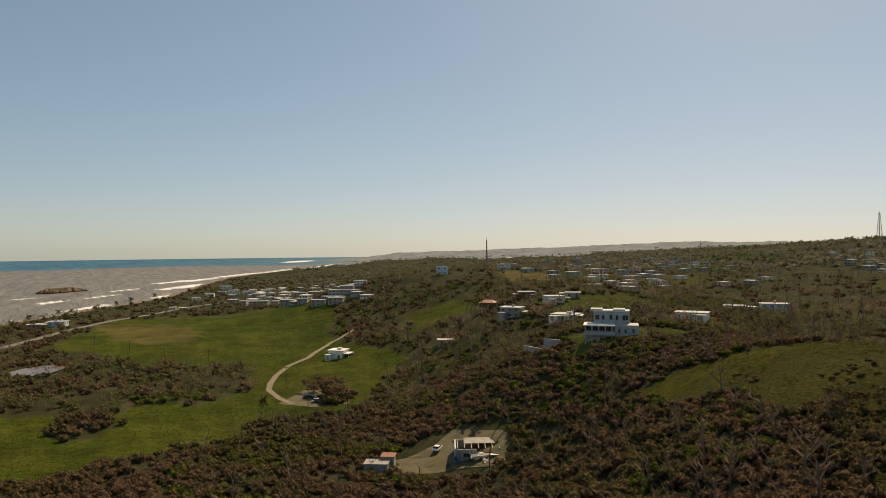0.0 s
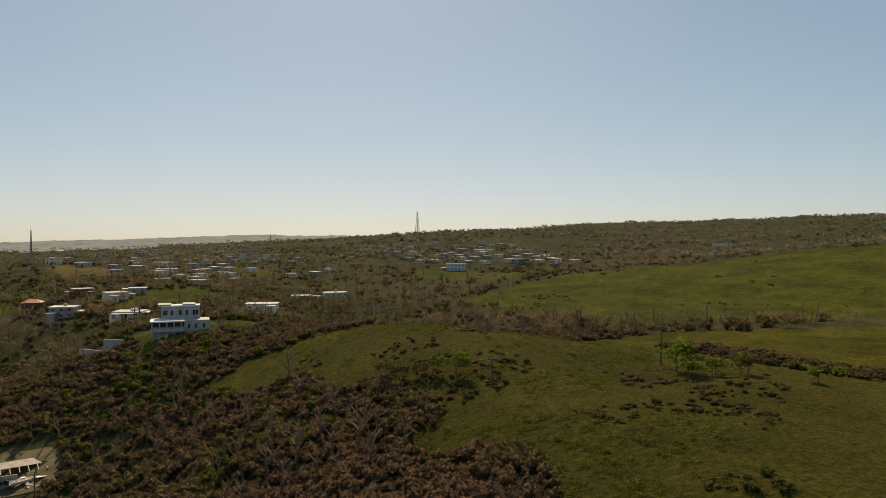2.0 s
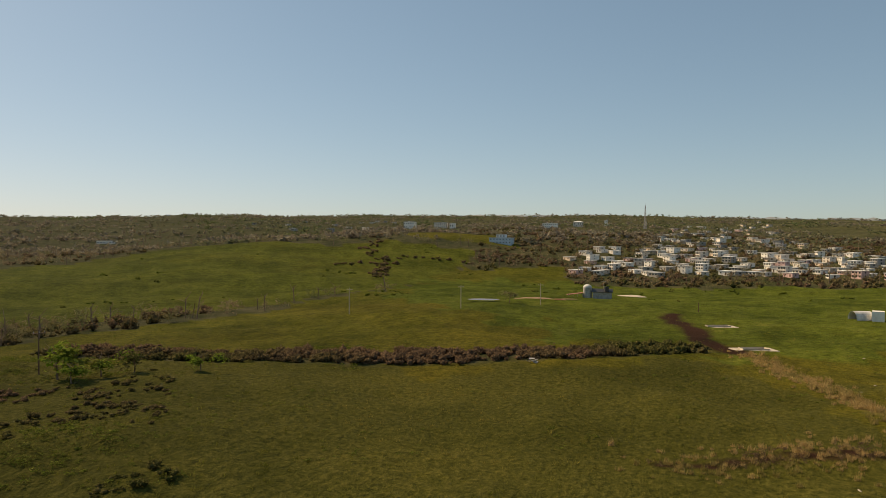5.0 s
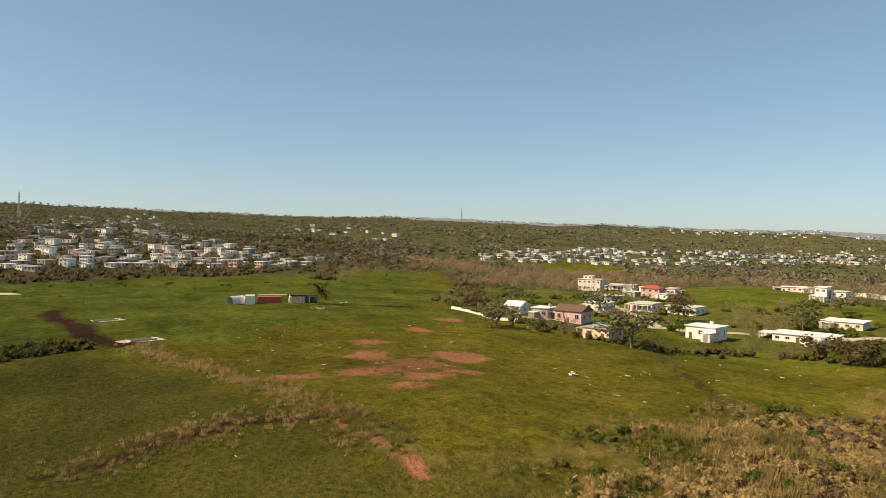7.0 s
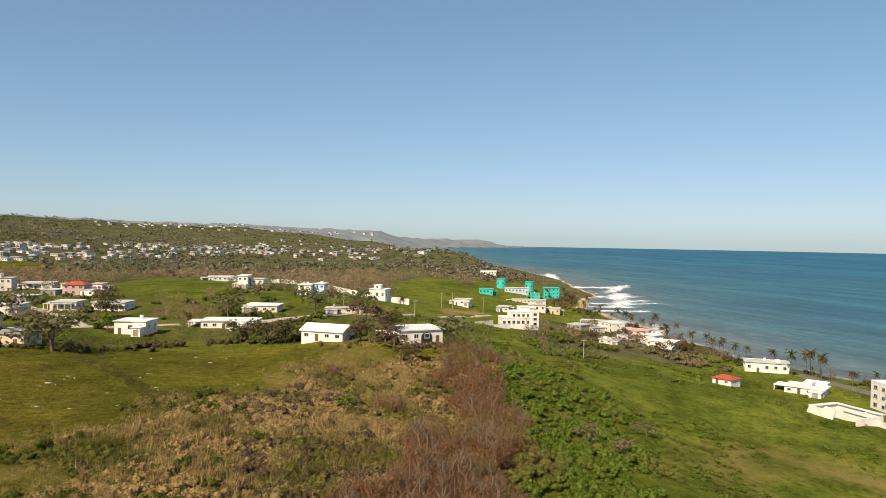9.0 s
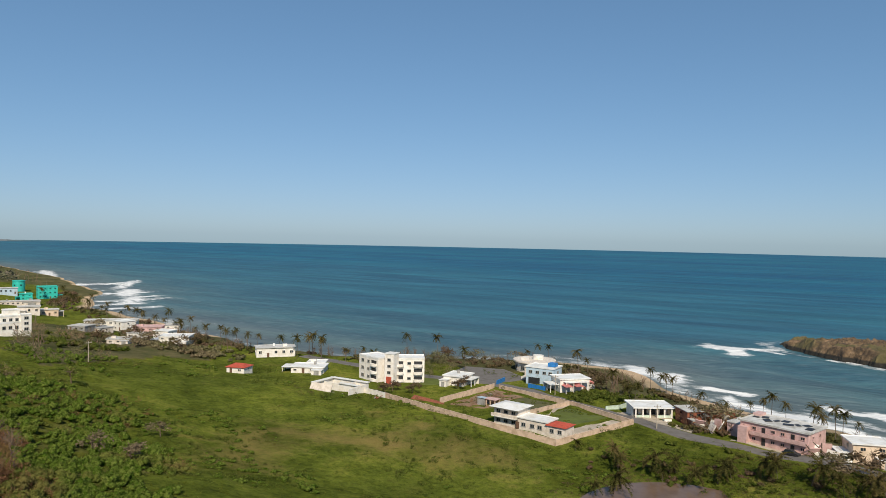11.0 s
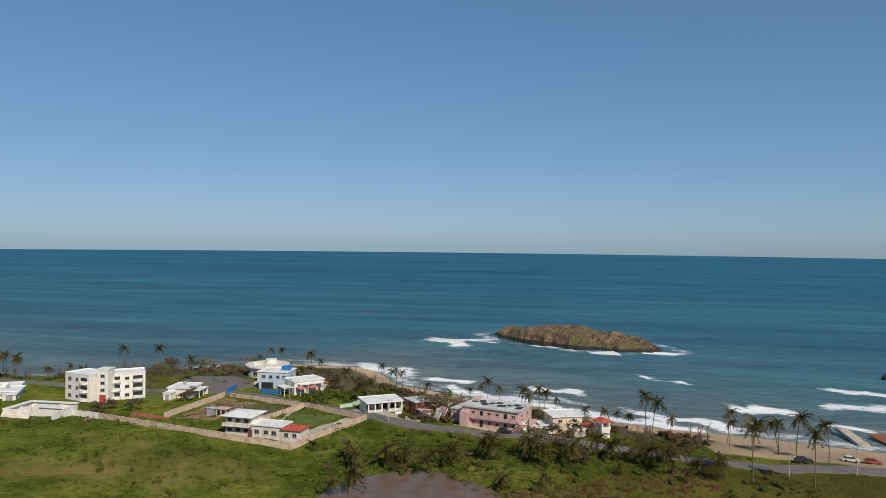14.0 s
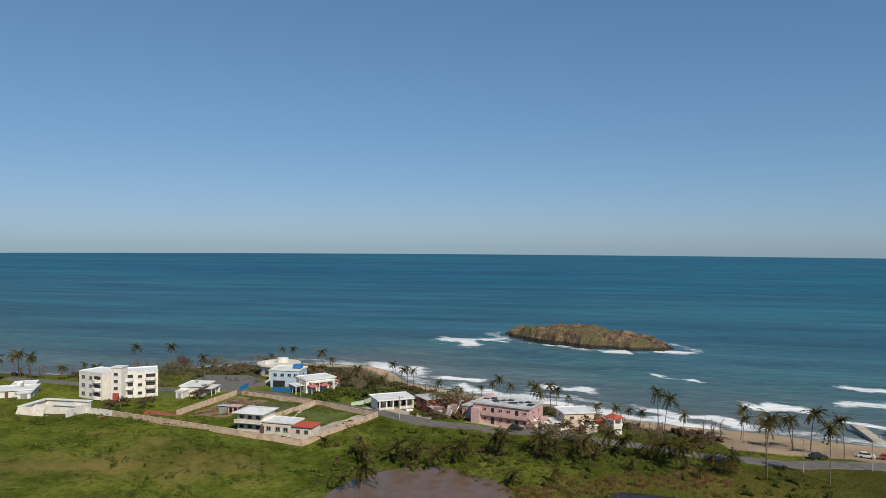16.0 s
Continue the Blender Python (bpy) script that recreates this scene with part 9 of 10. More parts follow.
def boat(x, y, turn, mat, label, long=6.0):
    b = stand("boat", x, y, turn, label, "boat", "boats")
    bm = bmesh.new()
    sec = [(-.5, .9), (-.25, 1.0), (0.1, .95), (.35, .6), (.5, .05)]
    rows = [[bm.verts.new((t * long, s * w * 1.05, z)) for s, z in ((-1, 1.1), (-.8, .45), (0, .2), (.8, .45), (1, 1.1), (.85, 1.1), (.6, .6), (-.6, .6), (-.85, 1.1))] for t, w in sec]
    for a, c in zip(rows, rows[1:]):
        for k in range(9):
            j = (k + 1) % 9
            bm.faces.new((a[k], a[j], c[j], c[k]))
    bm.faces.new(rows[0])
    bm.faces.new(rows[-1][::-1])
    bmesh.ops.recalc_face_normals(bm, faces=bm.faces)
    part("hull", bm, mat, b)
    piece("console", "slab", M_WHITE, b, (-.3, 0, .55), (1.0, .8, 1.0))
    piece("engine", "slab", M_DARK, b, (-long * .53, 0, .5), (.4, .5, 1.1))


shack()
boat(10, 186, 15, M_WHITE, "white open boat stored before the shack", 6.5)
boat(3.5, 189, 80, M_BRIGHTBLUE, "blue and white boat on the yard", 5.5)
for x, y, tn, mt, lb, ln in ((-210, -35, 118, M_DARK, "dark sport utility car parked on the sand", 4.6), (-219, -25, 105, M_CREAM, "beige car parked on the sand", 4.3), (-221, -20, 100, M_RED, "red car parked on the sand", 4.3), (-232, -14, 100, M_GREY, "grey car parked on the sand", 4.3),
                             (-181, -112, 95, M_DARK, "dark car parked before the hotel", 4.5), (-189, -102, 60, M_WHITE, "white car parked by the road", 4.5), (-56, 297, 10, M_GREY, "grey pickup parked under a tree", 5.0), (-54, 279, 5, M_DARK, "dark car parked in the yard", 4.5), (-49, 271, 15, M_BLUE, "silver car parked in the yard", 4.5),
                             (-2, 199, 70, M_WHITE, "white car parked on the yard", 4.2), (160, -200, 40, M_CREAM, "yellow car beside the bungalow", 4.4), (94, -236, 30, M_GREY, "silver car beside a white house", 4.4)):
    car(x, y, tn, mt, lb, ln)


def beach_pier():
    b = stand("broken_ramp", -260, -29, 35, "collapsed concrete ramp on the beach", "ramp", z=0.6)
    piece("deck", "slab", M_PAVING, b, (0, 0, 0.2), (14, 3.4, .5), 0, tilt=(0, 7))
    piece("side_beam", "slab", M_GREY, b, (0, -2.0, 0.1), (14, .4, .9), 0, tilt=(0, 7))
    for k in range(4):
        piece("pile", "pole", M_GREY, b, (-6.5 + k * 3.4, 1.4, -2.5), (.6, .6, 3.4))
    piece("fallen_roof", "slab", M_RUST, b, (3, 9, .3), (11, 5, .4), 8, "rusty fallen roof", tilt=(3, 4))


beach_pier()


def islet(name, x, y, long, wide, high, turn, label):
    """A rocky islet: a weathered shelf with a broken crest."""
    bm = bmesh.new()
    nu, nv = 110, 46
    rows = []
    for i in range(nu + 1):
        rows.append([])
        for j in range(nv + 1):
            u, v = i / nu * 2 - 1, j / nv * 2 - 1
            p = Vector((u * long / 2 * 1.15, v * wide / 2 * 1.2, 0))
            r = 1 - (abs(u * 1.12) ** 2.6 + abs(v * 1.15) ** 2.2) + 0.28 * noise.fractal(p / 16, 0.7, 2.1, 4)
            z = high * (max(0, min(1, r * 2.4)) ** 0.75 * (0.42 + 0.26 * noise.fractal(p / 20 + Vector((5, 1, 0)), .8, 2, 4) + 0.42 * math.cos(u * 2.0 + 0.2)) + 0.20 * noise.fractal(p / 4.5, .8, 2.2, 5) + 0.10 * noise.fractal(p / 1.8, .8, 2.2, 4)) - (1.2 if r < 0.05 else 0)
            rows[-1].append(bm.verts.new((p.x, p.y, z if r > -0.1 else -2.5)))
    for a, c in zip(rows, rows[1:]):
        for k in range(nv):
            bm.faces.new((a[k], c[k], c[k + 1], a[k + 1]))
    me = bpy.data.meshes.new(name)
    bm.to_mesh(me)
    bm.free()
    me.materials.append(M_ROCK)
    ob = new(name, me)
    ob.matrix_basis = pose(x, y, 0, 0, 0, turn)
    return tagged(ob, label, "islet", kind="structure")


islet("islet", -410, -203, 114, 50, 8.2, 85, "bare brown rock islet in the surf")
islet("islet_east", -566, 1040, 84, 30, 7, 72, "dark rock islet off the eastern shore")
islet("sea_rock", -392, -26, 14, 8, 3.5, 90, "dark rock awash near the beach")


def pool(name, x, y, rx, ry, z, label, mat=None):
    bm = bmesh.new()
    n = 40
    ring = [bm.verts.new((x + rx * 1.22 * math.sin(2 * math.pi * k / n), y + ry * 1.22 * math.cos(2 * math.pi * k / n), z)) for k in range(n)]
    bm.faces.new(ring)
    bmesh.ops.recalc_face_normals(bm, faces=bm.faces)
    me = bpy.data.meshes.new(name)
    bm.to_mesh(me)
    bm.free()
    if me.polygons[0].normal.z < 0:
        me.flip_normals()
    me.materials.append(mat or M_POND)
    free(x, y, max(rx, ry) * 0.95)
    return tagged(new(name, me), label, "pond", kind="structure")


for k, (x, y, rx, ry, z) in enumerate(POOLS):
    pool("pond", x, y, rx, ry, z, mat=M_MARSH if k == 1 else None, label=("brown still pond among low palms", "small dark marsh pool", "grey marsh pool in brown brush", "pale farm pond in the pasture")[k])



def yard_shed():
    b = stand("yard_shed", -143, -202, 112, "small grey roofed shed with open pillared bay", "shed")
    piece("wall", "block", M_GREY, b, (-1.6, 0, -.5), (3.0, 3.2, 2.8))
    piece("roof", "slab", M_BLUE, b, (-1.6, 0, 2.3), (3.6, 3.8, .15), 0, "grey-blue sheet roof", tilt=(-6, 0))
    piece("bay_back", "block", M_WALL, b, (2.2, 1.5, -.5), (4.2, .2, 2.9))
    for x in (0.6, 2.3, 4.1):
        piece("pillar", "block", M_WALL, b, (x, -1.4, -.5), (.35, .35, 2.9))
    piece("bay_roof", "slab", M_PINK, b, (2.3, 0, 2.4), (4.6, 3.6, .18))
    b = stand("fallen_roof", -128, -219, 112, "dark red fallen sheet roof lying by a wall", "debris")
    piece("sheet", "gable", M_RUST, b, (0, 0, .2), (11, 4.5, .9), tilt=(4, 3))
    piece("broken_sheet", "slab", M_RUST, b, (6.5, -.6, .1), (3, 2.2, .1), 20, tilt=(8, 5))
    b = stand("shore_wall", -194, -240, 25, "low white broken sea wall by the parking ground", "wall")
    for k in range(5):
        piece("wall_block", "block", M_WHITE, b, (-9 + k * 4.4, 0, -.5), (3.6, .5, 1.5 + .5 * (k % 2)))


def wrecked_bar(x, y, turn):
    b = stand("wrecked_bar", x, y, turn, "wrecked dark red beach bar without its roof", "building")
    for at, size in (((0, 3, -1), (8, .3, 4.6)), ((-4, 0, -1), (.3, 6, 4.6)), ((4, 0, -1), (.3, 6, 3.6)), ((-1.5, -3, 2.4), (5.0, .3, 1.6))):
        piece("wall", "block", M_RUST, b, at, size)
    for px in (-3.8, -1.2, 1.2):
        piece("post", "block", M_WHITE, b, (px, -3, -1), (.3, .3, 3.6))
    piece("white_panel", "block", M_WHITE, b, (3.4, -2.2, 1.0), (2.6, .25, 2.8))
    piece("fallen_slab", "slab", M_RUST, b, (-6.0, -4.5, .1), (4, 3, .2), 20, tilt=(14, 6))
    free(x, y, 6)


yard_shed()
wrecked_bar(-196, -146, 95)
lattice_mast(43.6, 698.7, 36.0, 1.6, "slim tall steel radio mast on the wooded ridge")
lattice_mast(688, 1103, 112.6 - level(688, 1103), 6.0, "steel lattice tower on the skyline hill")
lattice_mast(1315, -174, 43.0, 4.0, "steel lattice tower above the village")
lattice_mast(1841, -1558, 50.0, 4.0, "distant steel lattice tower on the ridge")
lattice_mast(700, 1900, 34.0, 3.0, "distant slim mast on the ridge")

for x, y, h, pale in ((238, 69, 9.6, 1), (250, 31, 8.6, 1), (290, 3, 9.0, 1), (350, -27, 9, 1), (274, -56, 4, 0), (249, -142, 8.5, 0), (114, 91, 8.4, 0), (76, 97, 5.5, 0), (46, -287, 9.5, 1), (44, -417, 10, 1), (50, -412, 10, 1), (25, -408, 10, 1), (84, -316, 14, 1), (-23, -283, 8, 1),
                      (-256, 413, 8, 0), (-276, 473, 8, 0), (-276, 487, 8, 0), (-272, 495, 8, 0), (-217, 435, 7, 0), (-185, 412, 7, 0), (-151, 378, 7, 0), (-125, 372, 7, 0), (-70, 310, 8, 0), (-51, 262, 8, 0), (11, 172, 7.5, 0), (-171, -150, 8, 1), (-176, -204, 8, 1), (-196, -36, 9, 1), (-205, -22, 8, 1)):
    utility_pole(x, y, h, M_PAVING if pale else M_BROWN, 0 if h < 5 else 1, label="pale utility pole with a crossarm in the grass" if pale else "dark utility pole with a crossarm in the grass")

# ---- palms and yard trees: x, y, height, lean ----
for _k, _q in enumerate((
        "-126.7 -330.3 10 -9", "-129.2 -324.3 9.7 0", "-134.7 -307.3 5.7 0", "-135.2 -276.6 8.8 -3", "-171.1 -312.6 12 -5", "-183.1 -303.2 10.8 -2",
        "-145.6 -310.9 5.2 -6", "-172.9 -261.7 9.9 3", "-215.3 -269.9 5.1 0", "-221.9 -270.6 7.9 -2", "-227.2 -268.9 7.9 -4", "-212.9 -231.2 10.3 -13",
        "-217.1 -230.2 6 0", "-195.4 -193.5 8.7 2", "-226.3 -202.2 8.3 -4", "-223.4 -194.9 6.7 -5", "-226.5 -194.3 7.5 2", "-224.9 -189.5 6.7 5",
        "-193.3 -180.4 7 15", "-205.5 -161 6.3 -4", "-188.3 -177.1 6.2 11", "-203 -148.7 5.3 -5", "-222.2 -153.1 5 0", "-228.1 -149.1 8.5 -10",
        "-227.9 -143.3 6.4 -4", "-204.3 -119.9 9.6 -4", "-201.9 -115.9 8.5 7", "-218.2 -120.7 9 -7", "-221.1 -120.1 8.4 7", "-228.2 -118.8 5 -3",
        "-219.7 -102.6 5.4 7", "-216.3 -95.2 6 4", "-220.8 -93.2 5.1 -2", "-218.9 -88.3 5.1 2", "-215.2 -80.7 13.1 -4", "-210.9 -77.3 11.2 5",
        "-217.4 -73.9 6.6 -3", "-225.2 -58.8 9.5 -9", "-220.5 -56.9 7.3 3", "-182.7 -41.5 14.1 -5", "-185.1 -42.3 14.3 4", "-220.4 -43.2 9.5 -24",
        "-217.4 -42.7 9.1 1", "-220.6 -38.7 11 -1", "-190 -29.1 13.4 0", "-214.2 -29.5 9.8 -3", "-224.7 -150 7.1 -8", "-116.5 -323.9 10.4 5",
        "-123.1 -325.1 9.9 3", "-126.3 -316.6 9.7 0", "-134.1 -305.7 5.5 0", "-83.6 -473.3 11.5 -4", "-93.1 -449.8 9.2 5", "-100.8 -407.8 7.8 0",
        "-107.5 -397.4 8.3 -5", "-116.3 -387.4 6.2 -3", "-88.2 -456.1 7.8 -6", "-52.1 -611.7 10.8 0", "-20.7 -689.5 9.2 0", "-36.8 -710.2 9.5 -11",
)):
    _x, _y, _h, _l = (float(v) for v in _q.split())
    palm(_x, _y, _h, _k, (0.5 * _l * math.cos(_k), 0.5 * _l), 0.9 if _h < 7 else 0.74)
for _k, (_x, _y) in enumerate(((-134, -146), (-136, -133), (-139, -124), (-144, -120), (-146, -114), (-159, -105), (-158, -101), (-142, -89), (-146, -79), (-166, -80), (-175, -76), (-167, -69), (-182, -68), (-183, -61), (-182, -55), (-191, -52), (-181, -48), (-121, -115), (-115, -117), (-147, -103), (-146, -109), (-162, -95), (-163, -90), (-169, -87), (-175, -61), (-163, -74), (-173, -54), (-140, -113), (-149, -91), (-150, -108), (-153, -112), (-155, -98), (-160, -86), (-168, -82), (-170, -72), (-177, -70), (-179, -64), (-186, -58), (-187, -68), (-176, -82), (-151, -99), (-137, -118), (-132, -128))):
    if _k > 18 and _k % 3 == 1:
        continue
    palm(_x, _y, 2.6 + 3.0 * math.sin(_k * 2.3) ** 2, _k, (12 * math.sin(_k), 14 * math.cos(_k * 1.7)), 1.75, "low storm-bent coconut palm in rough grass", (0, 3, 1)[_k % 3])
palm(239, -131, 5.4, 3, (0, 2), 1.9, "battered palm beside the cattle barn", 5)
palm(-64, 245, 7.0, 3, (0, 0), 0.9, "low palm at the edge of the brush")
palm(61, -338, 6.5, 1, (0, 0), 1.0, "palm beside a white house")
for _x, _y, _h, _d in ((111, 85, 6.0, 3), (116, 80, 4.5, 3), (108, 80, 4.0, 3), (120, 76, 3.5, 0), (124, 65, 3.5, 3), (74, 105, 4.5, 3), (70, 110, 3.5, 0), (66, 114, 4, 0), (203, -180, 7, 0), (161, -149, 7, 2), (166, -156, 6, 2), (122, -168, 9, 1), (128, -176, 8, 1), (138, -217, 6, 3), (116, -262, 8, 1), (77, -201, 7, 0), (72, -203, 7, 0), (84, -210, 6, 0), (90, -214, 6, 0), (47, -196, 6, 0), (40, -203, 8, 0),
                       (85, -276, 9, 1), (71, -298, 9, 1), (62, -270, 8, 0), (35, -184, 6, 0), (22, -207, 8, 1), (28, -178, 5, 0), (32, -125, 3.5, 3), (-14, -225, 4.5, 3), (-19, -144, 3.4, 1), (-13, -150, 3.0, 1), (-29, -171, 3.0, 1), (294, 16, 4.0, 1), (-47, 284, 8, 0), (-42, 276, 7, 0), (-54, 290, 6, 0),
                       (-188, -146, 6, 1), (-192, -142, 6, 1), (-207, -215, 5, 0), (-200, -190, 5, 0), (-196, -200, 5, 0), (-206, -265, 5, 1), (-190, -280, 5, 1), (-180, -290, 6, 0), (-172, -284, 5, 1), (-125, -240, 4, 0), (-120, -236, 4, 0), (-130, -233, 4, 0), (-150, -232, 4, 0), (-156, -236, 4, 0), (95, -330, 7, 1), (130, -330, 7, 1),
                       (-70, -370, 6, 0), (-60, -390, 6, 1), (-82, -385, 5, 0), (-58, -420, 6, 0), (-40, -440, 6, 1), (-50, -370, 5, 1), (-36, -395, 6, 0), (-170, -92, 4, 1), (-175, -98, 4, 1), (-172, -84, 4, 1), (-178, -90, 6, 0), (190, -240, 8, 1), (210, -260, 8, 1), (180, -280, 8, 0), (240, -235, 8, 1), (160, -250, 7, 0)):
    _m, _lb = ((M_BRUSH, "dark leafy tree thinned by a storm"), (M_WOODS, "storm-browned tree with sparse dry leaves"), (M_WOODS, "brown storm-stripped tree beside the pasture"), (M_SHRUB, "fresh green shrubby tree on grass"))[_d]
    tree(_x, _y, _h * (1.3 if _d == 1 else 1.1), int(_x) % 4, _m, 420 if _d != 1 else 280, _lb)

for _k in range(26):
    _y = -352 - 11.5 * _k + 4 * math.sin(_k * 2.7)
    _x = float(np.interp(_y, SHORE_Y, SHORE_X)) + 16 + 9 * math.sin(_k * 1.9) ** 2
    palm(_x, _y, 7.5 + 2.5 * math.sin(_k * 3.1), _k, (4 * math.sin(_k), 5 * math.cos(_k)), 0.85, "coconut palm on the western shore")
for _k in range(16):
    _y = 420 + 24 * _k + 7 * math.sin(_k * 2.7)
    _x = float(np.interp(_y, SHORE_Y, SHORE_X)) + 42 + 16 * math.sin(_k * 1.9) ** 2
    palm(_x, _y, 8.0 + 2.5 * math.sin(_k * 3.1), _k, (4 * math.sin(_k), 5 * math.cos(_k)), 0.85, "coconut palm on the eastern shore")
# ---- growth over the land ----
MIDDLE = [leaf_clump(34, 0.14, 3, 0.8, core=0.9) for _ in range(8)]
TWIGGY = [leaf_clump(52, 0.17, 6, 0.95, 0.8, 0.10) for _ in range(8)]
COARSE = [leaf_clump(16, 0.26, 3, 0.75) for _ in range(6)]
BARE = [bare_tree(8, 1, k) for k in range(6)]
BARE_FAR = [bare_tree(4, 0, k) for k in range(4)]


def grow(n, r0, r1, az0, az1, power, keep):
    x, y = scatter(n, r0, r1, az0, az1, power)
    br, dry, red, sand, mud, coarse, fresh = cover(x, y)
    m = keep(br, dry) & clear(x, y) & (sand < 0.3)
    return x[m], y[m]


def blades(n, tall):
    """A clump of upright blades about 1 m wide."""
    a, r = rng.uniform(0, 6.28, n), rng.uniform(0, 0.45, n)
    p = np.stack([r * np.cos(a), r * np.sin(a), 0 * r], 1)
    b = rng.uniform(0, 6.28, n)
    side = np.stack([np.cos(b), np.sin(b), 0 * b], 1) * rng.uniform(0.015, 0.045, n)[:, None]
    tip = p + np.stack([rng.normal(0, .18, n), rng.normal(0, .18, n), rng.uniform(.5, 1, n) * tall], 1)
    return np.stack([p - side, p + side, tip], 1).reshape(-1, 3), np.arange(3 * n).reshape(-1, 3)


SPRAWL = [leaf_clump(44, 0.10, 6, 0.6, 0.5, 0.4) for _ in range(8)]
LIGHT = [leaf_clump(82, 0.092, 5, 0.85, core=0.88) for _ in range(8)]
FINE = [leaf_clump(90, 0.12, 6, 0.9, 0.9, 0.09) for _ in range(8)]
DENSE = [leaf_clump(92, 0.08, 5, 0.85, core=0.9) for _ in range(6)]
TUSSOCK = [leaf_clump(90, 0.13, 6, 0.8, 0.9, 0.06) for _ in range(6)]
REEDS = [blades(44, 1.0) for _ in range(5)]
x, y = grow(4900, 105, 280, -38, 16, 1.0, lambda br, dry: br > 0.5)
strew("near_brush", M_BRUSH, LIGHT, x, y, rng.uniform(1.6, 4.4, len(x)), "dense dark brown and green brush on the slope", "brush")
x, y = grow(4200, 74, 270, 14, 50, 1.0, lambda br, dry: br > 0.5)
strew("slope_brush", M_BRUSH, LIGHT, x, y, rng.uniform(1.4, 3.8, len(x)), "brown and green brush on the hill's flank", "brush")
x, y = grow(5600, 72, 190, 22, 80, 1.0, lambda br, dry: br < 0.5)
k = wave(x, y, 24, 8) + 0.7 * wave(x, y, 8, 5) > -0.1 + 1.1 * np.clip((np.degrees(np.arctan2(x, y)) - 44) / 26, 0, 1)
x, y = x[k], y[k]
strew("slope_shrubs", M_LEAFY, SPRAWL, x, y, rng.uniform(0.6, 2.2, len(x)), "low green shrubs spread over the grassy slope", "shrubs", squash=(0.4, 0.8))
x, y = grow(1500, 74, 190, 22, 60, 1.0, lambda br, dry: br < 0.5)
k = wave(x, y, 20, 3) + 0.7 * wave(x, y, 8, 9) > 0.35
x, y = x[k], y[k]
strew("slope_brushwood", M_BRUSH, LIGHT, x, y, rng.uniform(0.7, 2.0, len(x)), "brown and dark green bushes spread over the grassy slope", "shrubs", squash=(0.5, 0.9))
x, y = grow(4600, 120, 200, 48, 106, 1.0, lambda br, dry: br > 0.5)
strew("hedge", M_BRUSH, LIGHT, x, y, rng.uniform(1.4, 3.2, len(x)), "dark unkempt hedge across the pasture", "hedge")
x, y = scatter(1500, 60, 125, 85, 125, 1.0)
k = near_line(x, y, DITCH, 5) > 0.6
x, y = x[k], y[k]
strew("ditch_growth", M_BRUSH, SPRAWL, x, y, rng.uniform(0.6, 1.4, len(x)), "low dark growth in a ditch", "weeds")
x, y = grow(4200, 76, 300, 170, 204, 1.0, lambda br, dry: (br > 0.37) & (dry < 0.5))
strew("green_shrubs", M_SHRUB, DENSE, x, y, rng.uniform(1.2, 3.2, len(x)), "fresh green shrubs on the hillside", "shrubs")
x, y = scatter(9000, 78, 340, 176, 232, 1.1)
k = within(x, y, WEST_SLOPE) & clear(x, y) & (wave(x, y, 30, 2) + 0.8 * wave(x, y, 9, 6) > -0.2 + 0.9 * np.clip((-x - 25) / 60, 0, 1))
x, y = x[k], y[k]
k = rng.uniform(0, 1, len(x)) < 0.3
strew("seaward_bushes", M_SHRUB, DENSE, x[k], y[k], rng.uniform(0.7, 2.4, k.sum()), "green bushes on the seaward slope", "shrubs", squash=(0.5, 0.9))
strew("seaward_weeds", M_LEAFY, SPRAWL, x[~k], y[~k], rng.uniform(0.7, 2.4, (~k).sum()), "sprawling weeds on the seaward slope", "weeds", squash=(0.4, 0.7))
x, y = grow(4200, 70, 250, 138, 172, 1.0, lambda br, dry: dry > 0.5)
k = wave(x, y, 18, 6) > -0.35
x, y = x[k], y[k]
strew("dry_tall_grass", M_DRYBRUSH, REEDS, x, y, rng.uniform(0.9, 2.6, len(x)), "tall dry tan grass on the hillside", "grass", squash=(0.6, 1.0))
x, y = grow(5200, 70, 250, 140, 178, 1.0, lambda br, dry: dry > 0.5)
k = wave(x, y, 14, 4) + 0.6 * wave(x, y, 5, 1) > -0.5
x, y = x[k], y[k]
strew("dry_bushes", M_DRYBRUSH, LIGHT, x, y, rng.uniform(0.8, 2.3, len(x)), "tan and olive dry bushes crowding the hillside", "brush", squash=(0.7, 1.1))
x, y = grow(3600, 70, 250, 132, 178, 1.0, lambda br, dry: dry > 0.35)
strew("dry_clumps", M_DRYBRUSH, TUSSOCK, x, y, rng.uniform(0.9, 2.4, len(x)), "tan clumps of dry bushes and grass", "grass", squash=(0.7, 1.1))
x, y = grow(1500, 74, 250, 156, 178, 1.0, lambda br, dry: dry > 0.5)
k = wave(x, y, 17, 3) > -0.2
x, y = x[k], y[k]
strew("mixed_scrub", M_BRUSH, DENSE, x, y, rng.uniform(0.8, 2.2, len(x)), "mixed green scrub on the hillside", "brush")
x, y = scatter(5200, 66, 225, 164, 182, 1.0)
k = (near_line(x, y, RUSSET_LINE, 11) + 0.45 * wave(x, y, 9, 3) > 0.42) & clear(x, y)
x, y = x[k], y[k]
strew("russet_undergrowth", M_RUSSET, LIGHT, x[::3], y[::3], rng.uniform(1.2, 2.8, len(x[::3])), "dense russet undergrowth of the thicket", "brush", squash=(0.8, 1.2))
strew("russet_thicket", M_RUSSET, FINE, x, y, rng.uniform(1.4, 3.4, len(x)), "russet storm-burnt thicket running down the slope", "brush", squash=(0.9, 1.4))
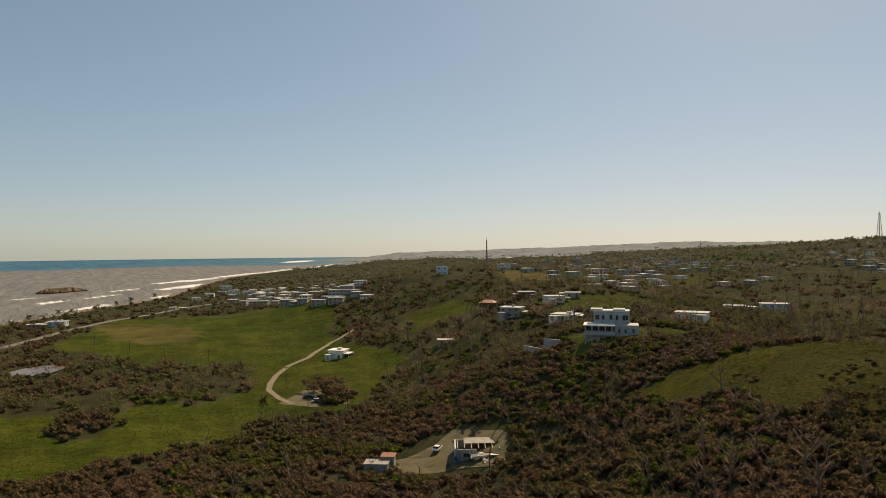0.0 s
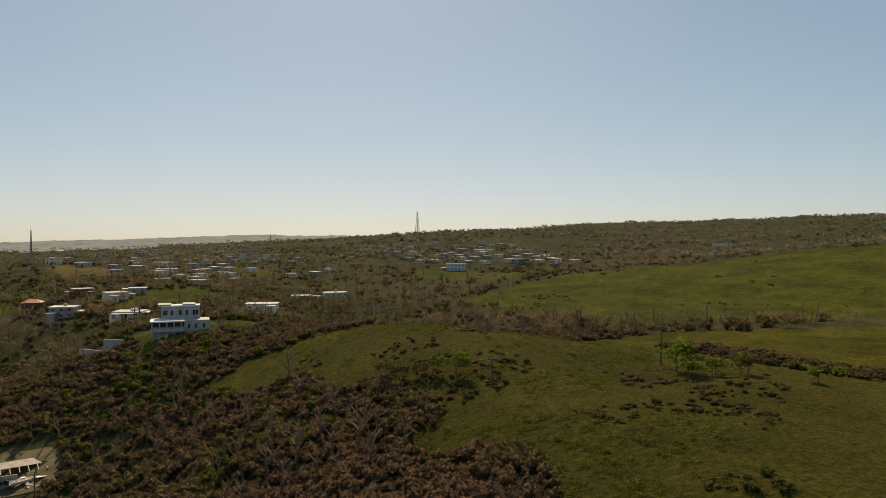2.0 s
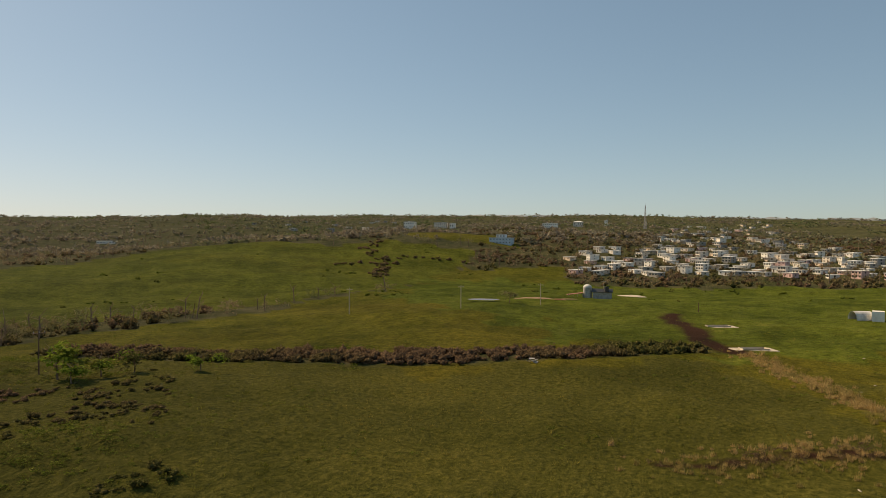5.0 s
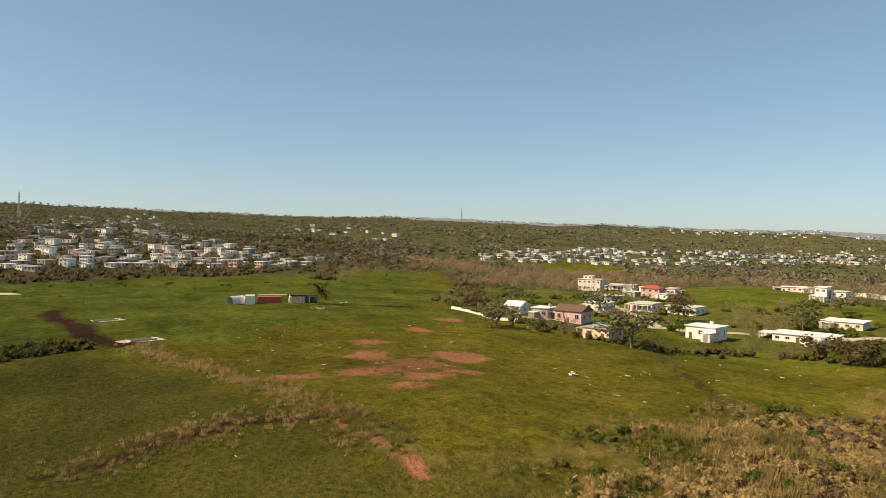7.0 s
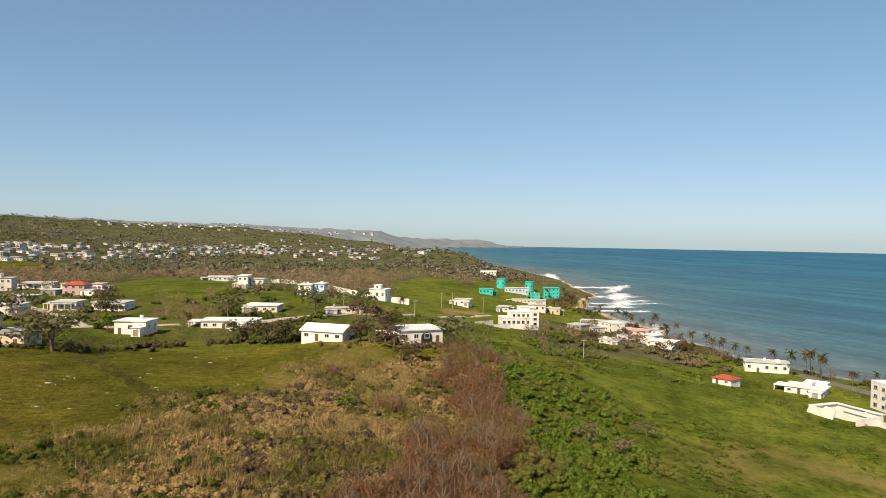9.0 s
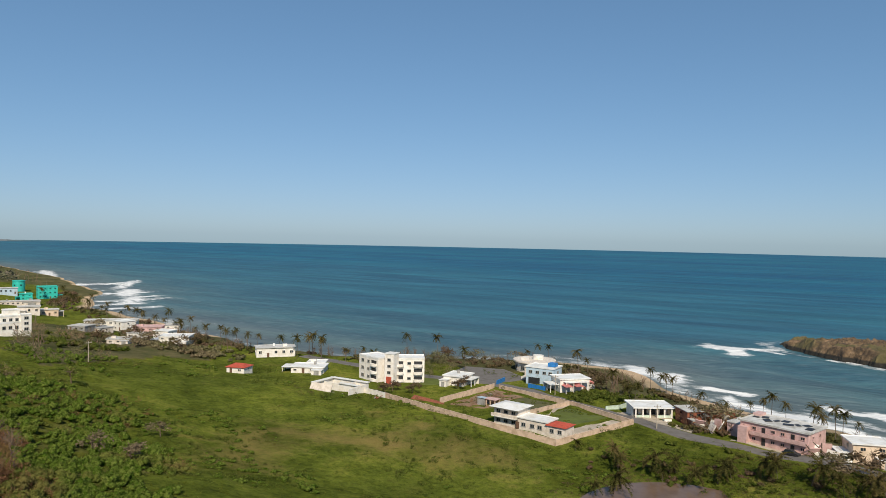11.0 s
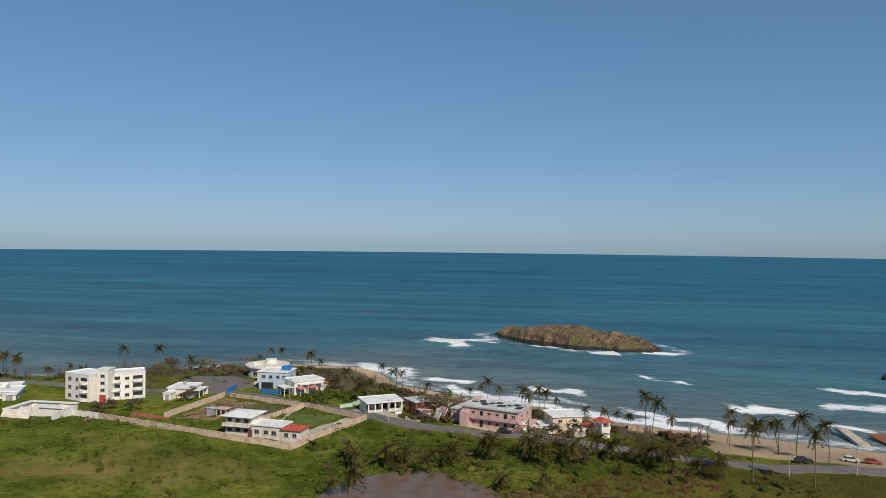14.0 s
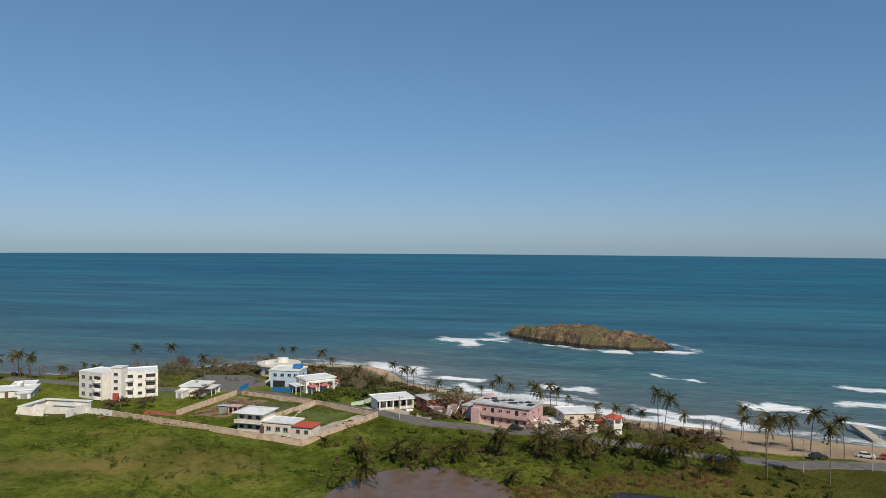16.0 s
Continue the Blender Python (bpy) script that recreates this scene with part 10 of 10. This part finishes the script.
k = rng.uniform(0, 1, len(x)) < 0.3
x, y = x[k], y[k]
strew("russet_bare_trees", M_TWIG, BARE, x, y, rng.uniform(2.5, 5.0, len(x)), "bare twiggy saplings in the russet thicket", "trees")
x, y = scatter(900, 74, 240, 150, 192, 1.0)
k = (wave(x, y, 19, 6) > 0.35) & clear(x, y) & (x > -30) & (x < 60)
x, y = x[k], y[k]
strew("rusty_shrubs", M_RUSSET, FINE, x, y, rng.uniform(1.0, 2.6, len(x)), "rusty dry shrubs dotted over the hillside", "shrubs")
x, y = along(FENCE_STRIP, 500, 2.2)
strew("fence_grass", M_DRYBRUSH, REEDS, x, y, rng.uniform(0.7, 1.6, len(x)), "golden tall grass along an old fence line", "grass", squash=(0.5, 1.0))
x, y = along(DITCH, 260, 3.0)
strew("ditch_grass", M_DRYBRUSH, REEDS, x, y, rng.uniform(0.5, 1.2, len(x)), "golden grass tufts on the edge of a ditch", "grass", squash=(0.5, 1.0))
for hedge_line, hedge_n in (([(516, 158), (586, 133), (590, 78), (611, 12)], 36), ([(581, 152), (666, 167), (760, 185)], 30), ([(570, 136), (474, 116)], 40), ([(176, 237), (207, 202), (251, 151), (278, 142)], 80), ([(380, -215), (470, -260), (540, -330)], 70), ([(300, -262), (400, -345), (470, -400)], 90)):
    x, y = along(hedge_line, hedge_n, 4.0)
    strew("tree_row", M_BRUSH, LIGHT, x, y, rng.uniform(2.0, 6.0, len(x)), "uneven row of dark bushes and trees between meadows", "trees", squash=(0.7, 1.1))
x, y = along([(208, -192), (185, -182), (165, -171), (140, -170), (120, -178), (100, -203), (84, -212), (60, -205), (44, -196), (25, -200)], 130, 3.5)
strew("house_hedge", M_BRUSH, DENSE, x, y, rng.uniform(1.2, 3.8, len(x)), "dark leafy bushes before the houses", "shrubs")
x, y = along([(210, -195), (185, -186), (160, -176), (140, -175), (118, -184), (95, -214), (70, -216), (40, -206)], 80, 4.0)
strew("house_brushwood", M_WOODS, FINE, x, y, rng.uniform(1.5, 4.5, len(x)), "brown stripped bushes before the houses", "shrubs")
x, y = along([(395, -230), (480, -300), (420, -365)], 60, 9.0)
strew("brown_tree_row", M_WOODS, FINE, x, y, rng.uniform(4.0, 8.0, len(x)), "brown stripped trees behind the pasture", "trees", squash=(0.8, 1.2))
x, y = grow(3200, 175, 430, 128, 190, 1.0, lambda br, dry: br > 0.39)
k = wave(x, y, 23, 4) + 0.6 * wave(x, y, 9, 7) > 0.25
x, y = x[k], y[k]
strew("yard_growth", M_LEAFY, DENSE, x, y, rng.uniform(1.6, 4.6, len(x)), "dark bushes and hedges between the houses", "shrubs")
x, y = grow(2200, 190, 430, 128, 186, 1.0, lambda br, dry: br > 0.39)
k = wave(x, y, 21, 9) + 0.6 * wave(x, y, 10, 2) > 0.2
x, y = x[k], y[k]
strew("yard_dry_growth", M_STRIPPED, FINE, x, y, rng.uniform(2.0, 5.0, len(x)), "storm-browned bushes between the houses", "shrubs", squash=(0.9, 1.4))
x, y = grow(2600, 330, 1500, -36, -4, 1.2, lambda br, dry: br > 0.5)
strew("shore_scrub", M_BRUSH, MIDDLE, x, y, rng.uniform(2.2, 6.5, len(x)), "low dark scrub behind the eastern shore", "brush")
x, y = grow(1500, 330, 800, 35, 130, 1.2, lambda br, dry: br < 0.5)
k = wave(x, y, 40, 9) + 0.7 * wave(x, y, 13, 3) > 0.55
x, y = x[k], y[k]
strew("meadow_bushes", M_LEAFY, MIDDLE, x, y, rng.uniform(1.5, 4.0, len(x)), "scattered dark bushes on the far meadows", "shrubs", squash=(0.5, 0.8))
x, y = grow(7200, 250, 760, -38, 182, 1.2, lambda br, dry: br > 0.6)
strew("middle_woods", M_WOODS, TWIGGY, x, y, rng.uniform(3.4, 7.0, len(x)), "storm-stripped brown woodland with green undergrowth", "woods")
x, y = grow(3000, 430, 820, 126, 177, 1.0, lambda br, dry: br > 0.5)
k = wave(x, y, 55, 3) + 0.5 * wave(x, y, 20, 1) > -0.6
x, y = x[k], y[k]
strew("russet_woods", M_STRIPPED, TWIGGY, x, y, rng.uniform(4.5, 9.0, len(x)), "russet-brown stripped woodland behind the houses", "woods", squash=(0.7, 1.1))
x, y = along([(113, -165), (89, -139), (75, -128), (62, -114), (55, -104)], 170, 1.6)
strew("track_weeds", M_BRUSH, SPRAWL, x, y, rng.uniform(0.7, 1.9, len(x)), "dark weeds along an old track in the pasture", "weeds", squash=(0.3, 0.6))
x, y = grow(2700, 250, 700, -38, 60, 1.2, lambda br, dry: br > 0.5)
strew("middle_brush", M_BRUSH, MIDDLE, x, y, rng.uniform(3.0, 6.0, len(x)), "dark brush in the valley", "brush")
x, y = grow(17500, 700, 2600, -12, 180, 1.35, lambda br, dry: br > 0.5)
keep = wave(x, y, 120, 2) + 0.6 * wave(x, y, 45, 5) > -0.35
x, y = x[keep], y[keep]
strew("far_woods", M_HAZEDWOODS, COARSE, x, y, rng.uniform(5, 11, len(x)), "brown wooded hills towards the skyline", "woods", squash=(0.5, 0.95))
x, y = grow(2800, 470, 1050, 84, 128, 1.0, lambda br, dry: br > 0.5)
strew("village_trees", M_BRUSH, MIDDLE, x, y, rng.uniform(3.0, 6.8, len(x)), "dark garden trees between the village houses", "trees")
x, y = grow(1000, 100, 420, -20, 50, 1.2, lambda br, dry: br > 0.6)
strew("bare_trees", M_TWIG, BARE, x, y, rng.uniform(4, 8, len(x)), "bare trees stripped by a storm", "trees")
x, y = grow(3200, 240, 1100, -10, 182, 1.3, lambda br, dry: br > 0.6)
strew("bare_trees_afar", M_TWIG, BARE_FAR, x, y, rng.uniform(6, 12, len(x)), "bare trees stripped by a storm", "trees")
TUFT = [blades(9, 0.9) for _ in range(4)]
x, y = grow(13000, 60, 260, 20, 250, 1.5, lambda br, dry: br < 0.5)
strew("grass_tufts", M_GRASS, TUFT, x, y, rng.uniform(0.5, 1.3, len(x)), "tufts of rough pasture grass", "grass", squash=(0.3, 0.7))
x, y = grow(6500, 66, 420, 20, 250, 1.3, lambda br, dry: br < 0.5)
k = wave(x, y, 38, 9) + 0.7 * wave(x, y, 9, 3) > 0.35
x, y = x[k], y[k]
strew("field_weeds", M_LEAFY, SPRAWL, x, y, rng.uniform(0.5, 1.7, len(x)), "low dark weeds scattered over the pasture", "weeds", squash=(0.35, 0.65))
x, y = grow(7000, 120, 430, 186, 262, 1.0, lambda br, dry: br < 0.5)
k = (wave(x, y, 26, 4) + 0.8 * wave(x, y, 7, 2) > -0.3) & (x < -75)
x, y = x[k], y[k]
strew("coast_scrub", M_LEAFY, SPRAWL, x, y, rng.uniform(0.6, 2.4, len(x)), "low scrub on the coastal flat", "shrubs")
x, y = grow(330, 150, 260, 228, 262, 1.0, lambda br, dry: br < 0.5)
strew("marsh_shrubs", M_LEAFY, DENSE, x, y, rng.uniform(0.8, 2.4, len(x)), "green marsh shrubs round the pond", "shrubs")
x, y = grow(7000, 160, 480, -35, 0, 1.2, lambda br, dry: br < 0.5)
strew("plain_grass", M_GRASS, TUFT, x, y, rng.uniform(0.6, 1.4, len(x)), "long green grass of the coastal field", "grass")

x, y = scatter(9000, 200, 470, 185, 268, 1.0)
d = inland(x, y)
k = (d > 12) & (d < 52) & clear(x, y) & (wave(x, y, 17, 3) > -0.15) & (y < -62)
x, y = x[k][:900], y[k][:900]
strew("shore_brush", M_BRUSH, LIGHT, x, y, rng.uniform(1.2, 3.2, len(x)), "wind-burnt brush behind the beach", "brush")
x, y = scatter(9000, 200, 470, 185, 268, 1.0)
d = inland(x, y)
k = (d > 12) & (d < 46) & clear(x, y) & (wave(x, y, 17, 8) > 0.2) & (y < -62)
x, y = x[k][:260], y[k][:260]
strew("shore_bare_trees", M_TWIG, BARE, x, y, rng.uniform(3.0, 6.0, len(x)), "leafless wind-burnt trees behind the beach", "trees")

x, y = along([(-150, -262), (-168, -285), (-185, -285), (-200, -268), (-215, -255)], 150, 6.0)
strew("shore_thicket", M_WOODS, FINE, x, y, rng.uniform(2.0, 4.5, len(x)), "grey-brown leafless thicket by the shore", "brush")
x, y = along([(-138, -208), (-150, -213), (-160, -216)], 60, 3.0)
strew("cut_branches", M_RUSSET, FINE, x, y, rng.uniform(1.0, 2.2, len(x)), "heaps of cut brown branches in the yard", "branches", squash=(0.4, 0.7))
x, y = along([(-178, -195), (-188, -190), (-200, -185)], 120, 5.0)
strew("garden_scrub", M_LEAFY, LIGHT, x, y, rng.uniform(1.2, 2.8, len(x)), "tangled green scrub between beach houses", "shrubs")
x, y = along([(-186, -150), (-190, -143), (-187, -136)], 60, 2.5)
strew("wreck_branches", M_RUSSET, FINE, x, y, rng.uniform(1.5, 3.6, len(x)), "brown fallen branches beside the hotel", "branches")
x, y = along([(-128, -150), (-140, -128), (-158, -105), (-172, -85), (-186, -62)], 30, 6.0)
k = clear(x, y)
x, y = x[k], y[k]
strew("palm_thicket", M_BRUSH, LIGHT, x, y, rng.uniform(1.2, 3.0, len(x)), "dark undergrowth between the low palms", "brush")
x, y = along([(-40, -640), (-62, -560), (-82, -480), (-100, -400), (-118, -345)], 260, 11.0)
k = clear(x, y)
x, y = x[k], y[k]
strew("west_shore_brush", M_BRUSH, DENSE, x, y, rng.uniform(2.0, 5.0, len(x)), "dark trees and brush between the beach houses", "brush")
x, y = along([(-92, -340), (-76, -362), (-62, -384), (-50, -404), (-38, -425)], 150, 7.0)
k = clear(x, y)
x, y = x[k], y[k]
strew("beach_garden_trees", M_WOODS, LIGHT, x, y, rng.uniform(2.2, 5.5, len(x)), "brown and olive garden trees before the beach houses", "trees", squash=(0.7, 1.1))
x, y = along([(-30, -640), (-52, -560), (-70, -480), (-90, -400), (-100, -360)], 150, 12.0)
k = clear(x, y)
x, y = x[k], y[k]
strew("west_shore_brushwood", M_WOODS, FINE, x, y, rng.uniform(2.0, 5.0, len(x)), "brown stripped bushes between the beach houses", "brush")
x, y = grow(5200, 110, 560, -24, 26, 1.1, lambda br, dry: br > 0.5)
k = wave(x, y, 34, 7) + 0.5 * wave(x, y, 12, 2) > 0.15
x, y = x[k], y[k]
strew("leafy_brush", M_LEAFY, LIGHT, x, y, rng.uniform(1.4, 4.0, len(x)), "bright green leafy brush on the ridge's flank", "brush")
x, y = along([(-47, 292), (-42, 282), (-46, 272), (-40, 268)], 26, 3.0)
strew("yard_thicket", M_BRUSH, DENSE, x, y, rng.uniform(2.5, 5.5, len(x)), "dark overgrown thicket beside the parked cars", "shrubs")
x, y = grow(900, 72, 230, 138, 176, 1.0, lambda br, dry: dry > 0.35)
k = wave(x, y, 21, 1) + 0.6 * wave(x, y, 8, 4) > 0.1
x, y = x[k], y[k]
strew("dark_bushes", M_LEAFY, DENSE, x, y, rng.uniform(0.8, 2.3, len(x)), "dark green bushes in the dry grass", "shrubs")

SCRAP = [(np.array([[-.5, -.2, 0], [.5, -.28, .05], [.42, .24, .12], [-.4, .3, .03], [-.5, -.2, -.2], [.5, -.28, -.2], [.42, .24, -.2], [-.4, .3, -.2]]) * (1, f, 1),
          np.array([[0, 1, 2], [0, 2, 3], [0, 4, 5], [0, 5, 1], [1, 5, 6], [1, 6, 2], [2, 6, 7], [2, 7, 3], [3, 7, 4], [3, 4, 0]])) for f in (1.0, 0.5, 0.25)]
x, y = grow(280, 74, 230, 112, 176, 1.0, lambda br, dry: br < 0.5)
k = wave(x, y, 31, 2) > -0.1
x, y = x[k], y[k]
strew("storm_litter", M_PAVING, SCRAP, x, y, rng.uniform(0.4, 1.3, len(x)), "pale scraps of board and sheeting blown over the grass", "litter", sink=0.0)
x, y = along([(-132, -88), (-150, -72), (-166, -58), (-176, -48)], 420, 4.0)
k = clear(x, y)
x, y = x[k], y[k]
strew("marsh_reeds", M_RUSSET, REEDS, x, y, rng.uniform(0.7, 1.6, len(x)), "brown dry reeds round the marsh pool", "reeds", squash=(0.5, 1.0))
x, y = along([(-112, -118), (-128, -122), (-146, -104), (-160, -92), (-176, -72), (-188, -56)], 700, 7.0)
k = clear(x, y)
x, y = x[k], y[k]
strew("marsh_weeds", M_BRUSH, SPRAWL, x, y, rng.uniform(0.7, 2.0, len(x)), "dark matted weeds between the low palms", "weeds", squash=(0.3, 0.6))
x, y = along([(-26, -640), (-42, -676), (-46, -712), (-34, -745)], 90, 6.0)
k = clear(x, y)
x, y = x[k], y[k]
strew("cove_trees", M_BRUSH, LIGHT, x, y, rng.uniform(3.5, 7.5, len(x)), "dark trees behind the cove", "trees", squash=(0.7, 1.1))
